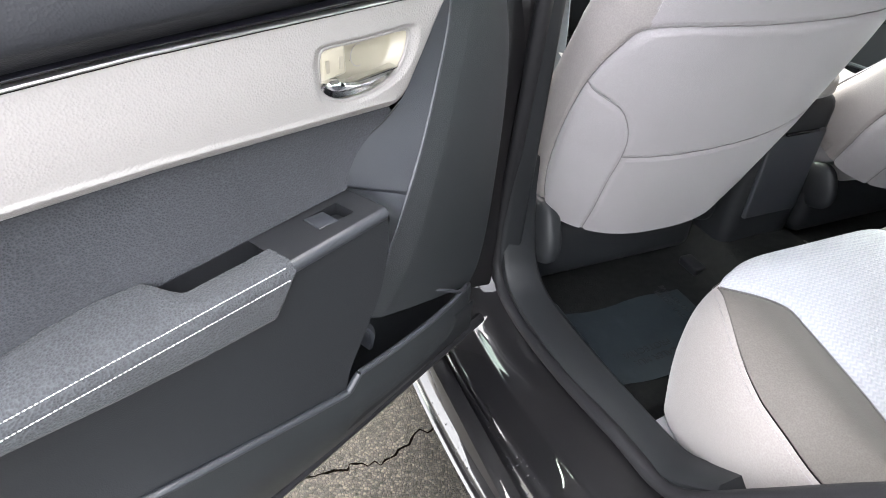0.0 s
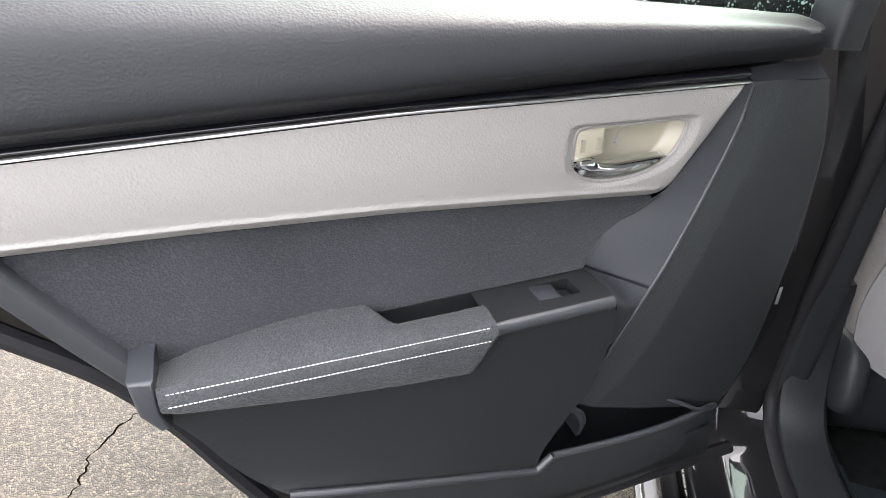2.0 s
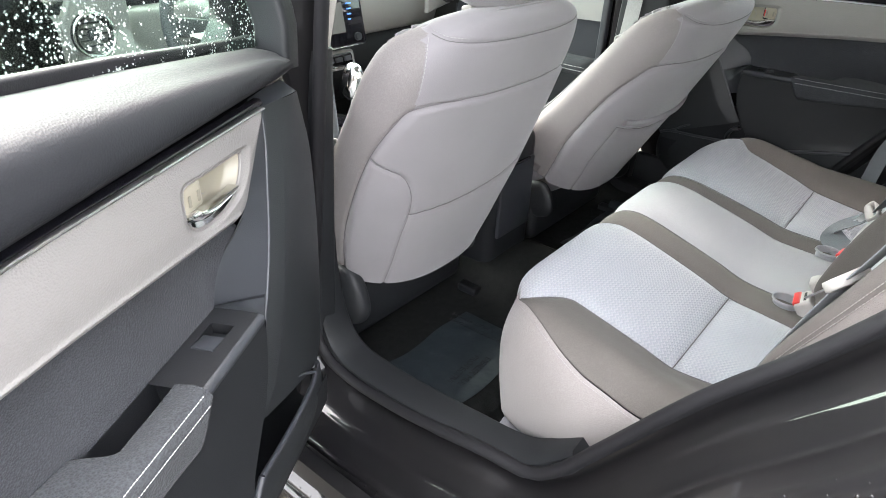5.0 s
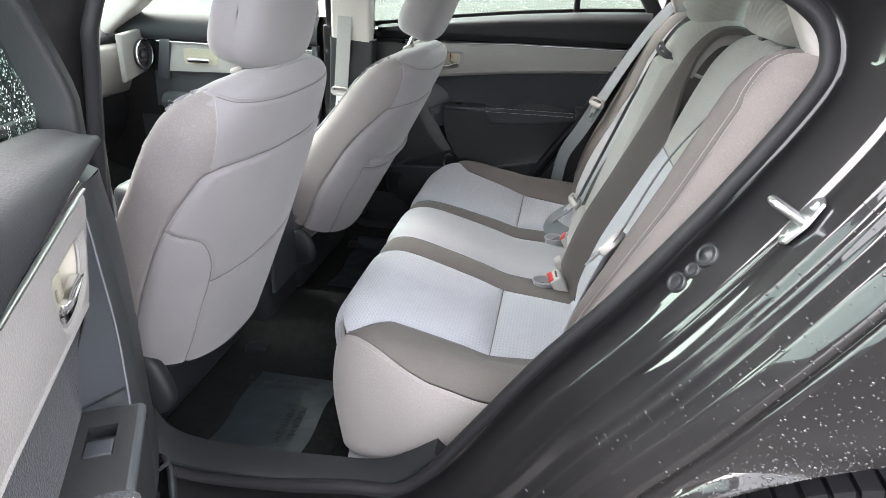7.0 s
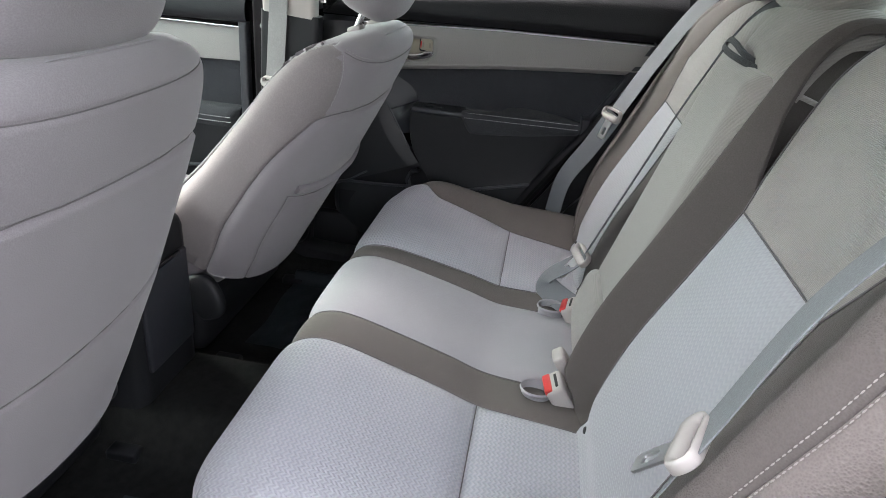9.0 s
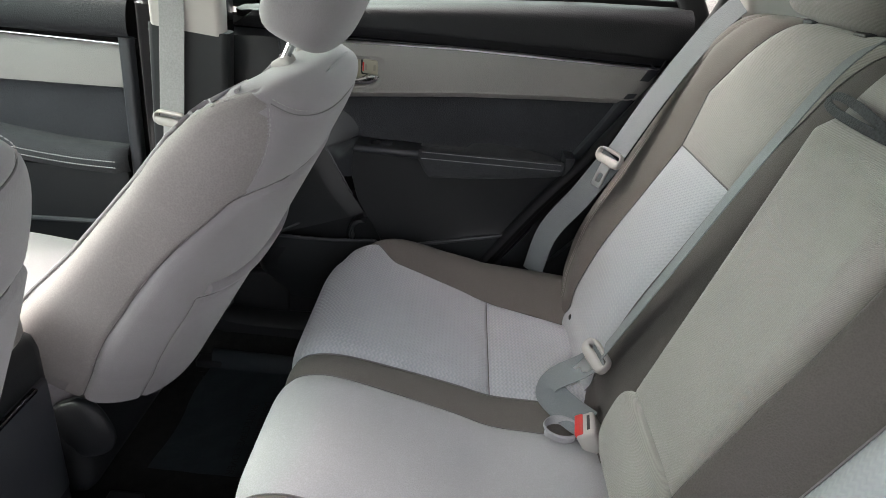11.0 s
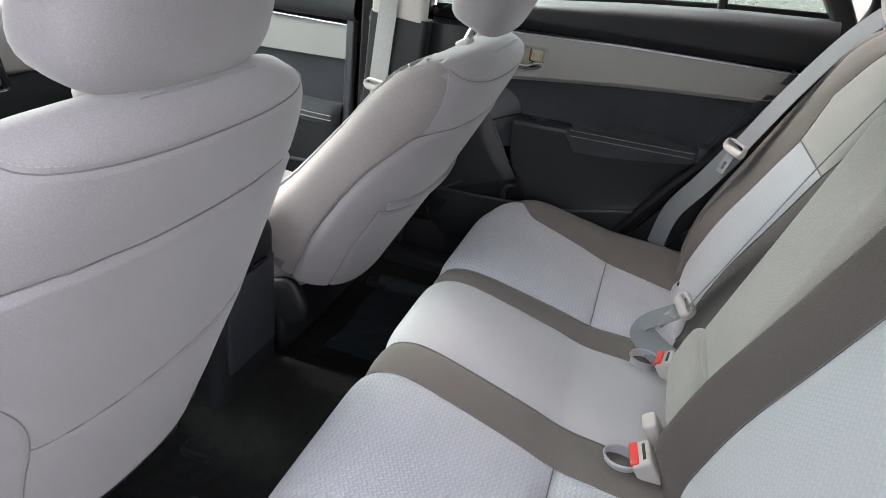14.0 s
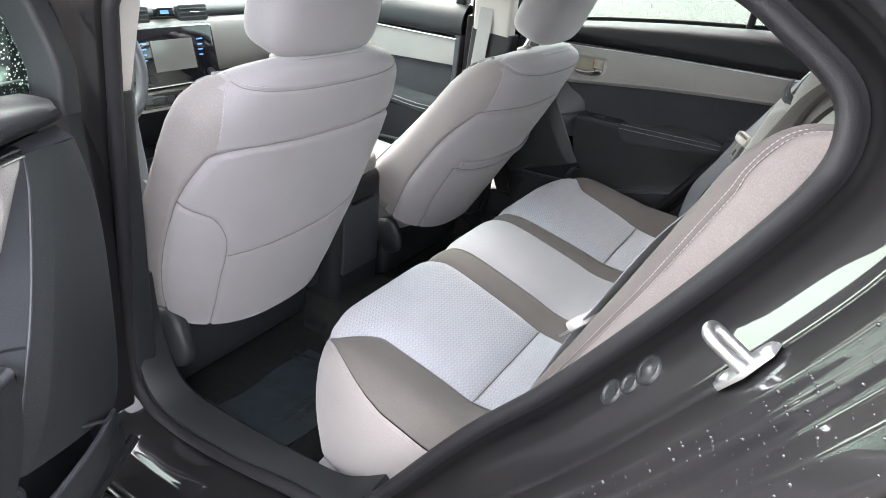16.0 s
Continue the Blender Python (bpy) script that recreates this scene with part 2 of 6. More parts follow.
def grid_faces(n, m, close_u=False, close_v=False, flip=False):
    i = np.arange(n if close_u else n - 1)
    j = np.arange(m if close_v else m - 1)
    a, b = np.meshgrid(i, j, indexing="ij")
    a2, b2 = (a + 1) % n, (b + 1) % m
    f = np.stack([a * m + b, a2 * m + b, a2 * m + b2, a * m + b2], -1).reshape(-1, 4)
    return f[:, ::-1] if flip else f


def sheet(name, P, mat, parent=None, label="", close_u=False, close_v=False, flip=False, smooth=True, sharp=None):
    n, m = P.shape[:2]
    return solid(name, P.reshape(-1, 3), grid_faces(n, m, close_u, close_v, flip).tolist(), mat, parent, label, smooth, sharp)


def spline(points, n):
    """n points along a Catmull-Rom curve through the points, evenly spaced."""
    p = np.asarray(points, float)
    q = np.vstack([2 * p[0] - p[1], p, 2 * p[-1] - p[-2]])
    out = []
    for k in range(1, len(q) - 2):
        t = np.linspace(0, 1, 24, endpoint=False)[:, None]
        a, b, c, d = q[k - 1:k + 3]
        out.append(0.5 * (2 * b + (c - a) * t + (2 * a - 5 * b + 4 * c - d) * t ** 2 + (3 * b - a - 3 * c + d) * t ** 3))
    out = np.vstack(out + [p[-1:]])
    s = np.r_[0, np.cumsum(np.linalg.norm(np.diff(out, axis=0), axis=1))]
    w = np.linspace(0, s[-1], n)
    return np.stack([np.interp(w, s, out[:, k]) for k in range(p.shape[1])], -1)


def sweep_points(path, profile, up=(0, 0, 1), twist=None):
    """Rings of the profile (side, up) along the path; up is the direction the profile's second axis leans to."""
    path = np.asarray(path, float)
    prof = np.asarray(profile, float)
    tan = np.gradient(path, axis=0)
    tan /= np.linalg.norm(tan, axis=1)[:, None] + 1e-12
    ups = np.broadcast_to(np.asarray(up, float), path.shape)
    side = np.cross(tan, ups)
    side /= np.linalg.norm(side, axis=1)[:, None] + 1e-12
    nor = np.cross(side, tan)
    return path[:, None] + side[:, None] * prof[None, :, :1] + nor[:, None] * prof[None, :, 1:]


def rail(name, path, profile, mat, parent=None, label="", up=(0, 0, 1), smooth=True, sharp=40, loop=False):
    R = sweep_points(path, profile, up)
    n, m = R.shape[:2]
    faces = grid_faces(n, m, loop, True).tolist()
    if not loop:
        faces += [list(range(m))[::-1], list(range((n - 1) * m, n * m))]
    return solid(name, R.reshape(-1, 3), faces, mat, parent, label, smooth, sharp)


def disc(r, n=10, ry=None):
    a = np.linspace(0, 2 * np.pi, n, endpoint=False)
    return np.stack([r * np.cos(a), (ry or r) * np.sin(a)], -1)


def rounded_rect(w, h, r, n=4):
    out = []
    for cx, cy, a0 in ((w / 2 - r, h / 2 - r, 0), (-w / 2 + r, h / 2 - r, 90), (-w / 2 + r, -h / 2 + r, 180), (w / 2 - r, -h / 2 + r, 270)):
        for k in range(n + 1):
            a = radians(a0 + 90 * k / n)
            out.append((cx + r * math.cos(a), cy + r * math.sin(a)))
    return out


def block(size, at, bevel=0.004, turn=(0, 0, 0), segments=3):
    """A bevelled box in a bmesh."""
    bm = bmesh.new()
    bmesh.ops.create_cube(bm, size=1)
    bmesh.ops.scale(bm, vec=size, verts=bm.verts)
    if bevel:
        bmesh.ops.bevel(bm, geom=bm.edges[:], offset=bevel, segments=segments, profile=0.5, affect='EDGES', clamp_overlap=True)
    bmesh.ops.transform(bm, matrix=pose(*at, *turn), verts=bm.verts)
    return bm


def slab(outline, depth, to_world, bevel=0.003, segments=2):
    """A flat outline (a, b) given a depth along a third axis; to_world maps (a, b, c) to the world."""
    bm = bmesh.new()
    vs = [bm.verts.new((a, b, 0)) for a, b in outline]
    f = bm.faces.new(vs)
    out = bmesh.ops.extrude_face_region(bm, geom=[f])
    top = [e for e in out["geom"] if isinstance(e, bmesh.types.BMVert)]
    bmesh.ops.translate(bm, vec=(0, 0, depth), verts=top)
    bmesh.ops.recalc_face_normals(bm, faces=bm.faces[:])
    if bevel:
        rim = [e for e in bm.edges if all(v.co.z > depth - 1e-6 for v in e.verts)] if depth > 0 else [e for e in bm.edges if all(v.co.z < depth + 1e-6 for v in e.verts)]
        bmesh.ops.bevel(bm, geom=rim, offset=bevel, segments=segments, profile=0.5, affect='EDGES', clamp_overlap=True)
    bmesh.ops.triangulate(bm, faces=[f for f in bm.faces if len(f.verts) > 4])
    for v in bm.verts:
        v.co = to_world(*v.co)
    bmesh.ops.recalc_face_normals(bm, faces=bm.faces[:])
    return bm


def patch(name, S, u_of, v0, v1, mat, parent, label="", nu=40, nv=60, puff=0.006, edge=0.012, thick=0.012, pinch=(1, 1, 1, 1), hint=(0, 0.3, 1)):
    """A padded panel on the surface S(u, v): bounded by u_of(v) = (left, right) and v0..v1, pinched down at its seams."""
    v = np.linspace(v0, v1, nv)
    lr = np.array([u_of(x) for x in v])
    w = 0.5 - 0.5 * np.cos(np.pi * np.linspace(0, 1, nu))
    w = 0.5 * w + 0.5 * np.linspace(0, 1, nu)
    U = lr[:, :1] + (lr[:, 1:] - lr[:, :1]) * w[None]
    V = np.repeat(v[:, None], nu, 1)
    e = 1e-4
    P = S(U, V)
    N = np.cross(S(U + e, V) - S(U - e, V), S(U, V + e) - S(U, V - e))
    N /= np.linalg.norm(N, axis=-1)[..., None] + 1e-15
    turned = np.sum(N * np.array(hint)) < 0
    N = -N if turned else N
    su = np.concatenate([np.zeros((nv, 1)), np.cumsum(np.linalg.norm(np.diff(P, axis=1), axis=-1), 1)], 1)
    sv = np.concatenate([np.zeros((1, nu)), np.cumsum(np.linalg.norm(np.diff(P, axis=0), axis=-1), 0)], 0)
    d = [su if pinch[0] else su + 1, su[:, -1:] - su if pinch[1] else su + 1, sv if pinch[2] else sv + 1, sv[-1:] - sv if pinch[3] else sv + 1]
    lift = puff * np.prod([1 - np.exp(-(x / edge) ** 1.2) for x in d], 0)
    top = P + N * lift[..., None]
    low = P - N * thick
    n, m = P.shape[:2]
    verts = np.concatenate([top.reshape(-1, 3), low.reshape(-1, 3)])
    f = grid_faces(n, m, flip=not turned).tolist()
    k = n * m
    ring = [i * m for i in range(n)] + [(n - 1) * m + j for j in range(1, m)] + [i * m + m - 1 for i in range(n - 2, -1, -1)] + [j for j in range(m - 2, 0, -1)]
    f += [[ring[i], ring[i] + k, ring[(i + 1) % len(ring)] + k, ring[(i + 1) % len(ring)]][::(1 if turned else -1)] for i in range(len(ring))]
    return solid(name, verts, f, mat, parent, label)


def stitches(name, path, mat, parent, pitch=0.006, radius=0.0007, label="", up=(0, 0, 1)):
    """A row of short thread stitches along the path, as one mesh."""
    path = np.asarray(path, float)
    s = np.r_[0, np.cumsum(np.linalg.norm(np.diff(path, axis=0), axis=1))]
    verts, faces = [], []
    for a in np.arange(0, s[-1] - pitch, pitch):
        w = np.linspace(a + pitch * 0.06, a + pitch * 0.8, 4)
        p = np.stack([np.interp(w, s, path[:, k]) for k in range(3)], -1)
        R = sweep_points(p, disc(radius, 5), up)
        R[0] = p[0] + (R[0] - p[0]) * 0.4
        R[-1] = p[-1] + (R[-1] - p[-1]) * 0.4
        k = len(verts)
        verts += R.reshape(-1, 3).tolist()
        faces += (grid_faces(4, 5, False, True) + k).tolist()
    return solid(name, verts, faces, mat, parent, label)


def ellipsoid(size, at, turn=(0, 0, 0), n=24, power=2.0):
    """A superellipsoid in a bmesh."""
    bm = bmesh.new()
    bmesh.ops.create_uvsphere(bm, u_segments=n * 2, v_segments=n, radius=1)
    for v in bm.verts:
        c = v.co
        k = (abs(c.x) ** power + abs(c.y) ** power + abs(c.z) ** power) ** (-1 / power)
        v.co = Vector((c.x * k * size[0], c.y * k * size[1], c.z * k * size[2]))
    bmesh.ops.transform(bm, matrix=pose(*at, *turn), verts=bm.verts)
    return bm


# ---- ground ----
bm = bmesh.new()
bmesh.ops.create_grid(bm, x_segments=8, y_segments=8, size=400)
bmesh.ops.translate(bm, vec=(0, 0, 0.07), verts=bm.verts)
ground = part("ground", bm, asphalt, None, smooth=False)
tagged(ground, "cracked wet grey asphalt with light stone chips", "ground", kind="structure")


def ground_crack(points, wide, seed):
    """A jagged open crack: a thin dark sunk-looking strip along the ground."""
    rng = np.random.RandomState(seed)
    p = spline(points, 70)
    t = np.gradient(p, axis=0)
    n = np.stack([-t[:, 1], t[:, 0]], -1)
    n /= np.linalg.norm(n, axis=1)[:, None]
    p = p + n * (np.cumsum(rng.normal(0, 0.0016, 70)) + rng.normal(0, 0.003, 70))[:, None]
    w = wide * rng.uniform(0.25, 1.0, 70)
    A = np.stack([np.c_[p + n * k * w[:, None], np.full(70, 0.0706)] for k in (-0.5, 0.5)], 1)
    return tagged(sheet("ground_crack", A, crack_dark), "dark jagged crack in the asphalt", "crack", kind="structure")


ground_crack([(-1.93, 0.2), (-1.979, 0.493), (-1.998, 0.591), (-1.997, 0.639), (-1.99, 0.691), (-1.967, 0.734), (-1.90, 0.95)], 0.006, 2)
ground_crack([(-1.40, 0.60), (-1.058, 0.541), (-1.007, 0.544), (-0.944, 0.523), (-0.866, 0.559), (-0.823, 0.558), (-0.758, 0.577), (-0.60, 0.64)], 0.006, 5)


# ---- car body ----
def smooth01(t):
    t = np.clip(t, 0, 1)
    return t * t * (3 - 2 * t)


def side_x(z):
    """Half width of the door opening's inner flange at a height."""
    return 0.67 if z < 1.12 else 0.67 - 0.110 * min(1, (z - 1.12) / 0.25)


OPENING = [(0.555, 1.30), (0.572, 1.20), (0.588, 1.08), (0.622, 0.82), (0.660, 0.48), (0.638, 0.370), (0.55, 0.337), (0.40, 0.342), (0.235, 0.370), (0.14, 0.383),
           (0.085, 0.425), (0.017, 0.525), (-0.085, 0.680), (-0.176, 0.798), (-0.263, 0.928), (-0.327, 1.035), (-0.362, 1.105), (-0.369, 1.148), (-0.352, 1.186), (-0.300, 1.222), (-0.240, 1.254), (-0.10, 1.305), (0.15, 1.345), (0.42, 1.355), (0.530, 1.335)]


def opening_path(n=260):
    p = spline(OPENING + OPENING[:1], n + 1)[:-1]
    return p


def outward(p):
    t = np.roll(p, -1, 0) - np.roll(p, 1, 0)
    t /= np.linalg.norm(t, axis=1)[:, None]
    n = np.stack([t[:, 1], -t[:, 0]], -1)
    mid = p.mean(0)
    s = np.sign(np.sum(n * (p - mid), axis=1))
    return n * np.median(s)


def flange(p):
    """The jamb is deeper behind the seat than at the sill and the centre pillar."""
    return 0.80 + 0.20 * smooth01((0.20 - p[:, 0]) / 0.15) * smooth01((p[:, 1] - 0.38) / 0.12)


def body_side(sgn, rows, name, mat, label, keep=None):
    p = opening_path()
    n = outward(p)
    rings = []
    for x, off in rows:
        q = p + n * off * flange(p)[:, None]
        xs = np.array([side_x(z) for z in p[:, 1]]) - 0.67 + x
        slim = np.array([0.09 * min(1, max(0, (z - 0.86) / 0.16)) if y > 0.45 else 0 for y, z in p])
        xs = np.minimum(xs, 0.874 - slim)
        rings.append(np.stack([sgn * xs, q[:, 0], q[:, 1]], -1))
    P = np.stack(rings, 0)
    ob = sheet(name, P, mat, None, close_v=True, flip=(sgn > 0), sharp=50)
    return tagged(ob, label, "car body", kind="structure")


JAMB = [(0.655, -0.004), (0.661, 0.014), (0.700, 0.032), (0.729, 0.049), (0.738, 0.056), (0.788, 0.061), (0.796, 0.072), (0.805, 0.074), (0.812, 0.087), (0.842, 0.092), (0.862, 0.110), (0.866, 0.119), (0.862, 0.124), (0.869, 0.125),
        (0.874, 0.131)]


def filleted(rows, radius, n=5):
    """The profile with each inner corner rounded."""
    p = [np.array(q) for q in rows]
    out = [p[0]]
    for a, b, c in zip(p[:-2], p[1:-1], p[2:]):
        r = min(radius, 0.45 * np.linalg.norm(a - b), 0.45 * np.linalg.norm(c - b))
        i, o = b + (a - b) / np.linalg.norm(a - b) * r, b + (c - b) / np.linalg.norm(c - b) * r
        out += [(1 - t) ** 2 * i + 2 * t * (1 - t) * b + t * t * o for t in np.linspace(0, 1, n)]
    return out + [p[-1]]


for sgn, nm in ((-1, "wall_left"), (1, "wall_right")):
    body_side(sgn, filleted(JAMB, 0.006), nm, paint, "glossy black painted door opening of the car body, wet with rain")


def arch_sheet(sgn):
    """Rear quarter: from the door opening's outer edge back to the wheel arch and the rear pillar."""
    p = opening_path()
    n = outward(p)
    q = p + n * (0.131 * flange(p)[:, None])
    idx = [i for i in range(len(p)) if p[i, 0] < 0.16 and p[i, 1] > 0.36 and p[i, 1] < 1.30 and p[i, 0] < 0.15]
    idx.sort(key=lambda i: p[i, 1])
    idx = [i for i in idx if p[i, 0] < 0.14]
    edge = q[idx]
    k = np.linspace(0, 1, len(edge))
    wheel = np.array((-0.53, 0.39))
    target = []
    for t, e in zip(k, edge):
        if t < 0.45:
            a = radians(176 - 90 * t / 0.45)
            target.append(wheel + 0.40 * np.array((-math.cos(a), math.sin(a))))
        else:
            f = (t - 0.45) / 0.55
            target.append(np.array((-0.53 - 0.75 * min(1, f * 2.5), 0.79 + 0.56 * f)))
    target = np.array(target)
    rows = []
    for f in np.linspace(0, 1, 14):
        yz = edge + (target - edge) * f
        bulge = 0.022 * np.sin(np.pi * min(1, f * 0.9))
        xs = np.array([0.874 + bulge - max(0, z - 0.98) * 0.55 for z in yz[:, 1]])
        rows.append(np.stack([sgn * xs, yz[:, 0], yz[:, 1]], -1))
    lip = rows[-1].copy()
    lip[:, 0] -= sgn * 0.03
    rows.append(lip)
    ob = sheet("quarter_panel", np.stack(rows), paint, None, flip=(sgn > 0), sharp=60)
    tagged(ob, "glossy black rear quarter panel beaded with rain drops", "car body", kind="structure")
    return rows


quarter_rows = arch_sheet(-1)
arch_sheet(1)


def wheel(sgn, y):
    w = thing("wheel", (sgn * 0.78, y, 0.07), "black road tyre on a grey rim under the wheel arch", "wheel", "road wheels")
    prof = [(-0.10, 0.20), (-0.105, 0.27), (-0.095, 0.305), (-0.06, 0.32), (0.06, 0.32), (0.095, 0.305), (0.105, 0.27), (0.10, 0.20)]
    a = np.linspace(0, 2 * np.pi, 97)[:-1]
    P = np.stack([[(sgn * (0.775 + px), y + r * math.cos(t), 0.390 + r * math.sin(t)) for px, r in prof] for t in a])
    tyre = sheet("tyre", P, rubber, w, close_u=True, close_v=True, flip=(sgn < 0), sharp=30)
    verts, faces = [], []
    for k in range(72):
        t = 2 * math.pi * k / 72
        for px in (-0.07, -0.025, 0.025, 0.07):
            c = len(verts)
            for dx in (-0.02, 0.02):
                for dt in (-0.034, 0.034):
                    for r in (0.315, 0.327):
                        tt = t + dt + px * 0.25
                        verts.append((sgn * (0.775 + px + dx), y + r * math.cos(tt), 0.390 + r * math.sin(tt)))
            faces += [[c + i for i in f] for f in ((0, 1, 3, 2), (4, 6, 7, 5), (0, 4, 5, 1), (2, 3, 7, 6), (1, 5, 7, 3), (0, 2, 6, 4))]
    solid("tread_blocks", verts, faces, rubber, tyre, smooth=False)
    prof = [(0.02, 0.02), (0.07, 0.05), (0.085, 0.10), (0.06, 0.19), (0.10, 0.205), (0.09, 0.20), (-0.05, 0.19), (-0.05, 0.02)]
    P = np.stack([[(sgn * (0.775 + px), y + r * math.cos(t), 0.390 + r * math.sin(t)) for px, r in prof] for t in a])
    sheet("rim", P, steel, w, close_u=True, close_v=True, flip=(sgn < 0), sharp=30)


for sgn in (-1, 1):
    wheel(sgn, -0.53)

# rubber door seals
for sgn, nm in ((-1, "seal_left"), (1, "seal_right")):
    p = opening_path(320)
    path = np.stack([[sgn * (side_x(z) - 0.004) for z in p[:, 1]], p[:, 0], p[:, 1]], -1)
    R = []
    n = outward(p)
    for i in range(len(p)):
        o = np.array((0, n[i, 0], n[i, 1]))
        ax = np.array((sgn, 0, 0))
        ring = [path[i] + o * (b * 0.85 - 0.006) + ax * a * 0.85 for a, b in ((-0.012, -0.002), (-0.008, -0.012), (0.004, -0.016), (0.016, -0.012), (0.019, -0.002), (0.012, 0.006), (0.004, 0.004), (0.0, 0.012), (-0.010, 0.012))]
        R.append(ring)
    ob = sheet("door_" + nm, np.array(R), rubber, None, close_u=True, close_v=True, flip=(sgn < 0), sharp=60)
    tagged(ob, "black rubber weather seal round the door opening", "door seal", kind="structure")
# floor, tunnel, sills, roof
prof = [(-0.66, 0.345), (-0.60, 0.35), (-0.575, 0.30), (-0.56, 0.265), (-0.40, 0.255), (-0.20, 0.26), (-0.13, 0.30), (-0.08, 0.335), (0.08, 0.335), (0.13, 0.30), (0.20, 0.26), (0.40, 0.255), (0.56, 0.265), (0.575, 0.30), (0.60, 0.35), (0.66, 0.345)]
pp = spline(prof, 90)
ys = np.linspace(-0.3, 2.2, 40)
P = np.stack([[(x, y, z + (0.0 if y < 1.3 else (y - 1.3) * 0.4)) for x, z in pp] for y in ys])
floor = tagged(sheet("floor", P, carpet, None, flip=True), "black carpeted car floor with a raised tunnel", "floor", kind="structure")
bm = block((1.60, 4.2, 0.03), (0, 0.1, 0.20), 0.01)
tagged(part("underbody", bm, hard_black), "black car underbody", "car body", kind="structure")
for sgn in (-1, 1):
    path = spline([(sgn * 0.632, 0.668, 0.62), (sgn * 0.630, 0.655, 0.46), (sgn * 0.628, 0.61, 0.372), (sgn * 0.628, 0.5, 0.352), (sgn * 0.628, 0.3, 0.362), (sgn * 0.628, 0.16, 0.385), (sgn * 0.622, 0.07, 0.46)], 60)
    ob = rail("sill_trim", path, [(-0.036, -0.02), (-0.038, 0.004), (-0.030, 0.012), (0.028, 0.014), (0.036, 0.008), (0.038, -0.02)], hard_black, None)
    tagged(ob, "dark grey plastic scuff plate on the door sill", "sill trim", kind="structure")
    tagged(part("inner_sill", block((0.14, 0.80, 0.10), (sgn * 0.73, 0.30, 0.240), 0.01), paint), "glossy black inner sill", "car body", kind="structure")
    bm = slab([(0.06, 0.41), (-0.01, 0.47), (-0.10, 0.60), (-0.20, 0.72), (-0.30, 0.86), (-0.36, 1.0), (-0.60, 1.0), (-0.60, 0.40), (0.02, 0.36)], 0.02, lambda a, b, c, s=sgn: Vector((s * (0.648 + c), a - 0.03, b - 0.03)), 0.004)
    tagged(part("quarter_trim", bm, hard_black), "dark plastic side trim beside the rear seat", "trim", kind="structure")
    bm = slab([(0.60, 0.15), (0.60, 0.30), (-0.06, 0.30), (-0.20, 0.24), (-0.20, 0.15)], 0.03, lambda a, b, c, s=sgn: Vector((s * (0.82 + c), a, b)), 0.01)
    ob = part("rocker_panel", bm, paint)
    tagged(ob, "wet glossy black rocker panel below the door", "car body", kind="structure")
    path = spline([(sgn * 0.835, 0.95, 0.262), (sgn * 0.838, 0.5, 0.264), (sgn * 0.838, 0.2, 0.268), (sgn * 0.835, 0.0, 0.28)], 40)
    tagged(rail("sill_seal", path, disc(0.007, 8), rubber), "thin black rubber strip along the sill", "door seal", kind="structure")
bm = slab([(0.0, 0.50), (-0.08, 0.62), (-0.12, 0.72), (-0.19, 0.84), (-0.27, 0.96), (-0.29, 1.02), (-0.60, 1.02), (-0.60, 0.38), (0.0, 0.38)], 0.012, lambda a, b, c: Vector((0.688 + c, a, b)), 0.004)
tagged(part("quarter_liner", bm, hard_black), "dark liner behind the closed rear door", "trim", kind="structure")
# block added in front of the far sill to hide its sky reflection
tagged(part("kick_trim", block((0.03, 0.30, 0.17), (0.69, 0.60, 0.365), 0.006), hard_black), "dark plastic block beside the front seat, added to hide a bright sill reflection", "trim", kind="structure")
tagged(part("far_sill_trim", block((0.03, 1.0, 0.16), (0.695, 0.30, 0.34), 0.006), hard_black), "dark trim along the far door sill", "trim", kind="structure")
# roof and headliner
P = []
for y in np.linspace(-0.68, 1.02, 26):
    k = 1 - 0.10 * ((y - 0.2) / 1.1) ** 2
    P.append([(x * 0.60, y, (1.445 - 0.06 * abs(x) ** 2.6 - 0.05 * abs(y - 0.2) ** 2)) for x in np.linspace(-1, 1, 25)])
P = np.array(P)
tagged(sheet("roof", P, paint, None, flip=True), "glossy black car roof", "roof", kind="structure")
Q = P.copy()
Q[..., 2] -= 0.05
tagged(sheet("ceiling", Q, headliner), "light grey felt headliner", "ceiling", kind="structure")


def pillar(name, foot, head, wide, deep, mat, label, bevel=0.012, parent=None):
    path = np.linspace(foot, head, 12)
    ob = rail(name, path, rounded_rect(wide, deep, bevel), mat, parent, up=(1, 0, 0), sharp=50)
    return tagged(ob, label, "pillar", kind="structure")


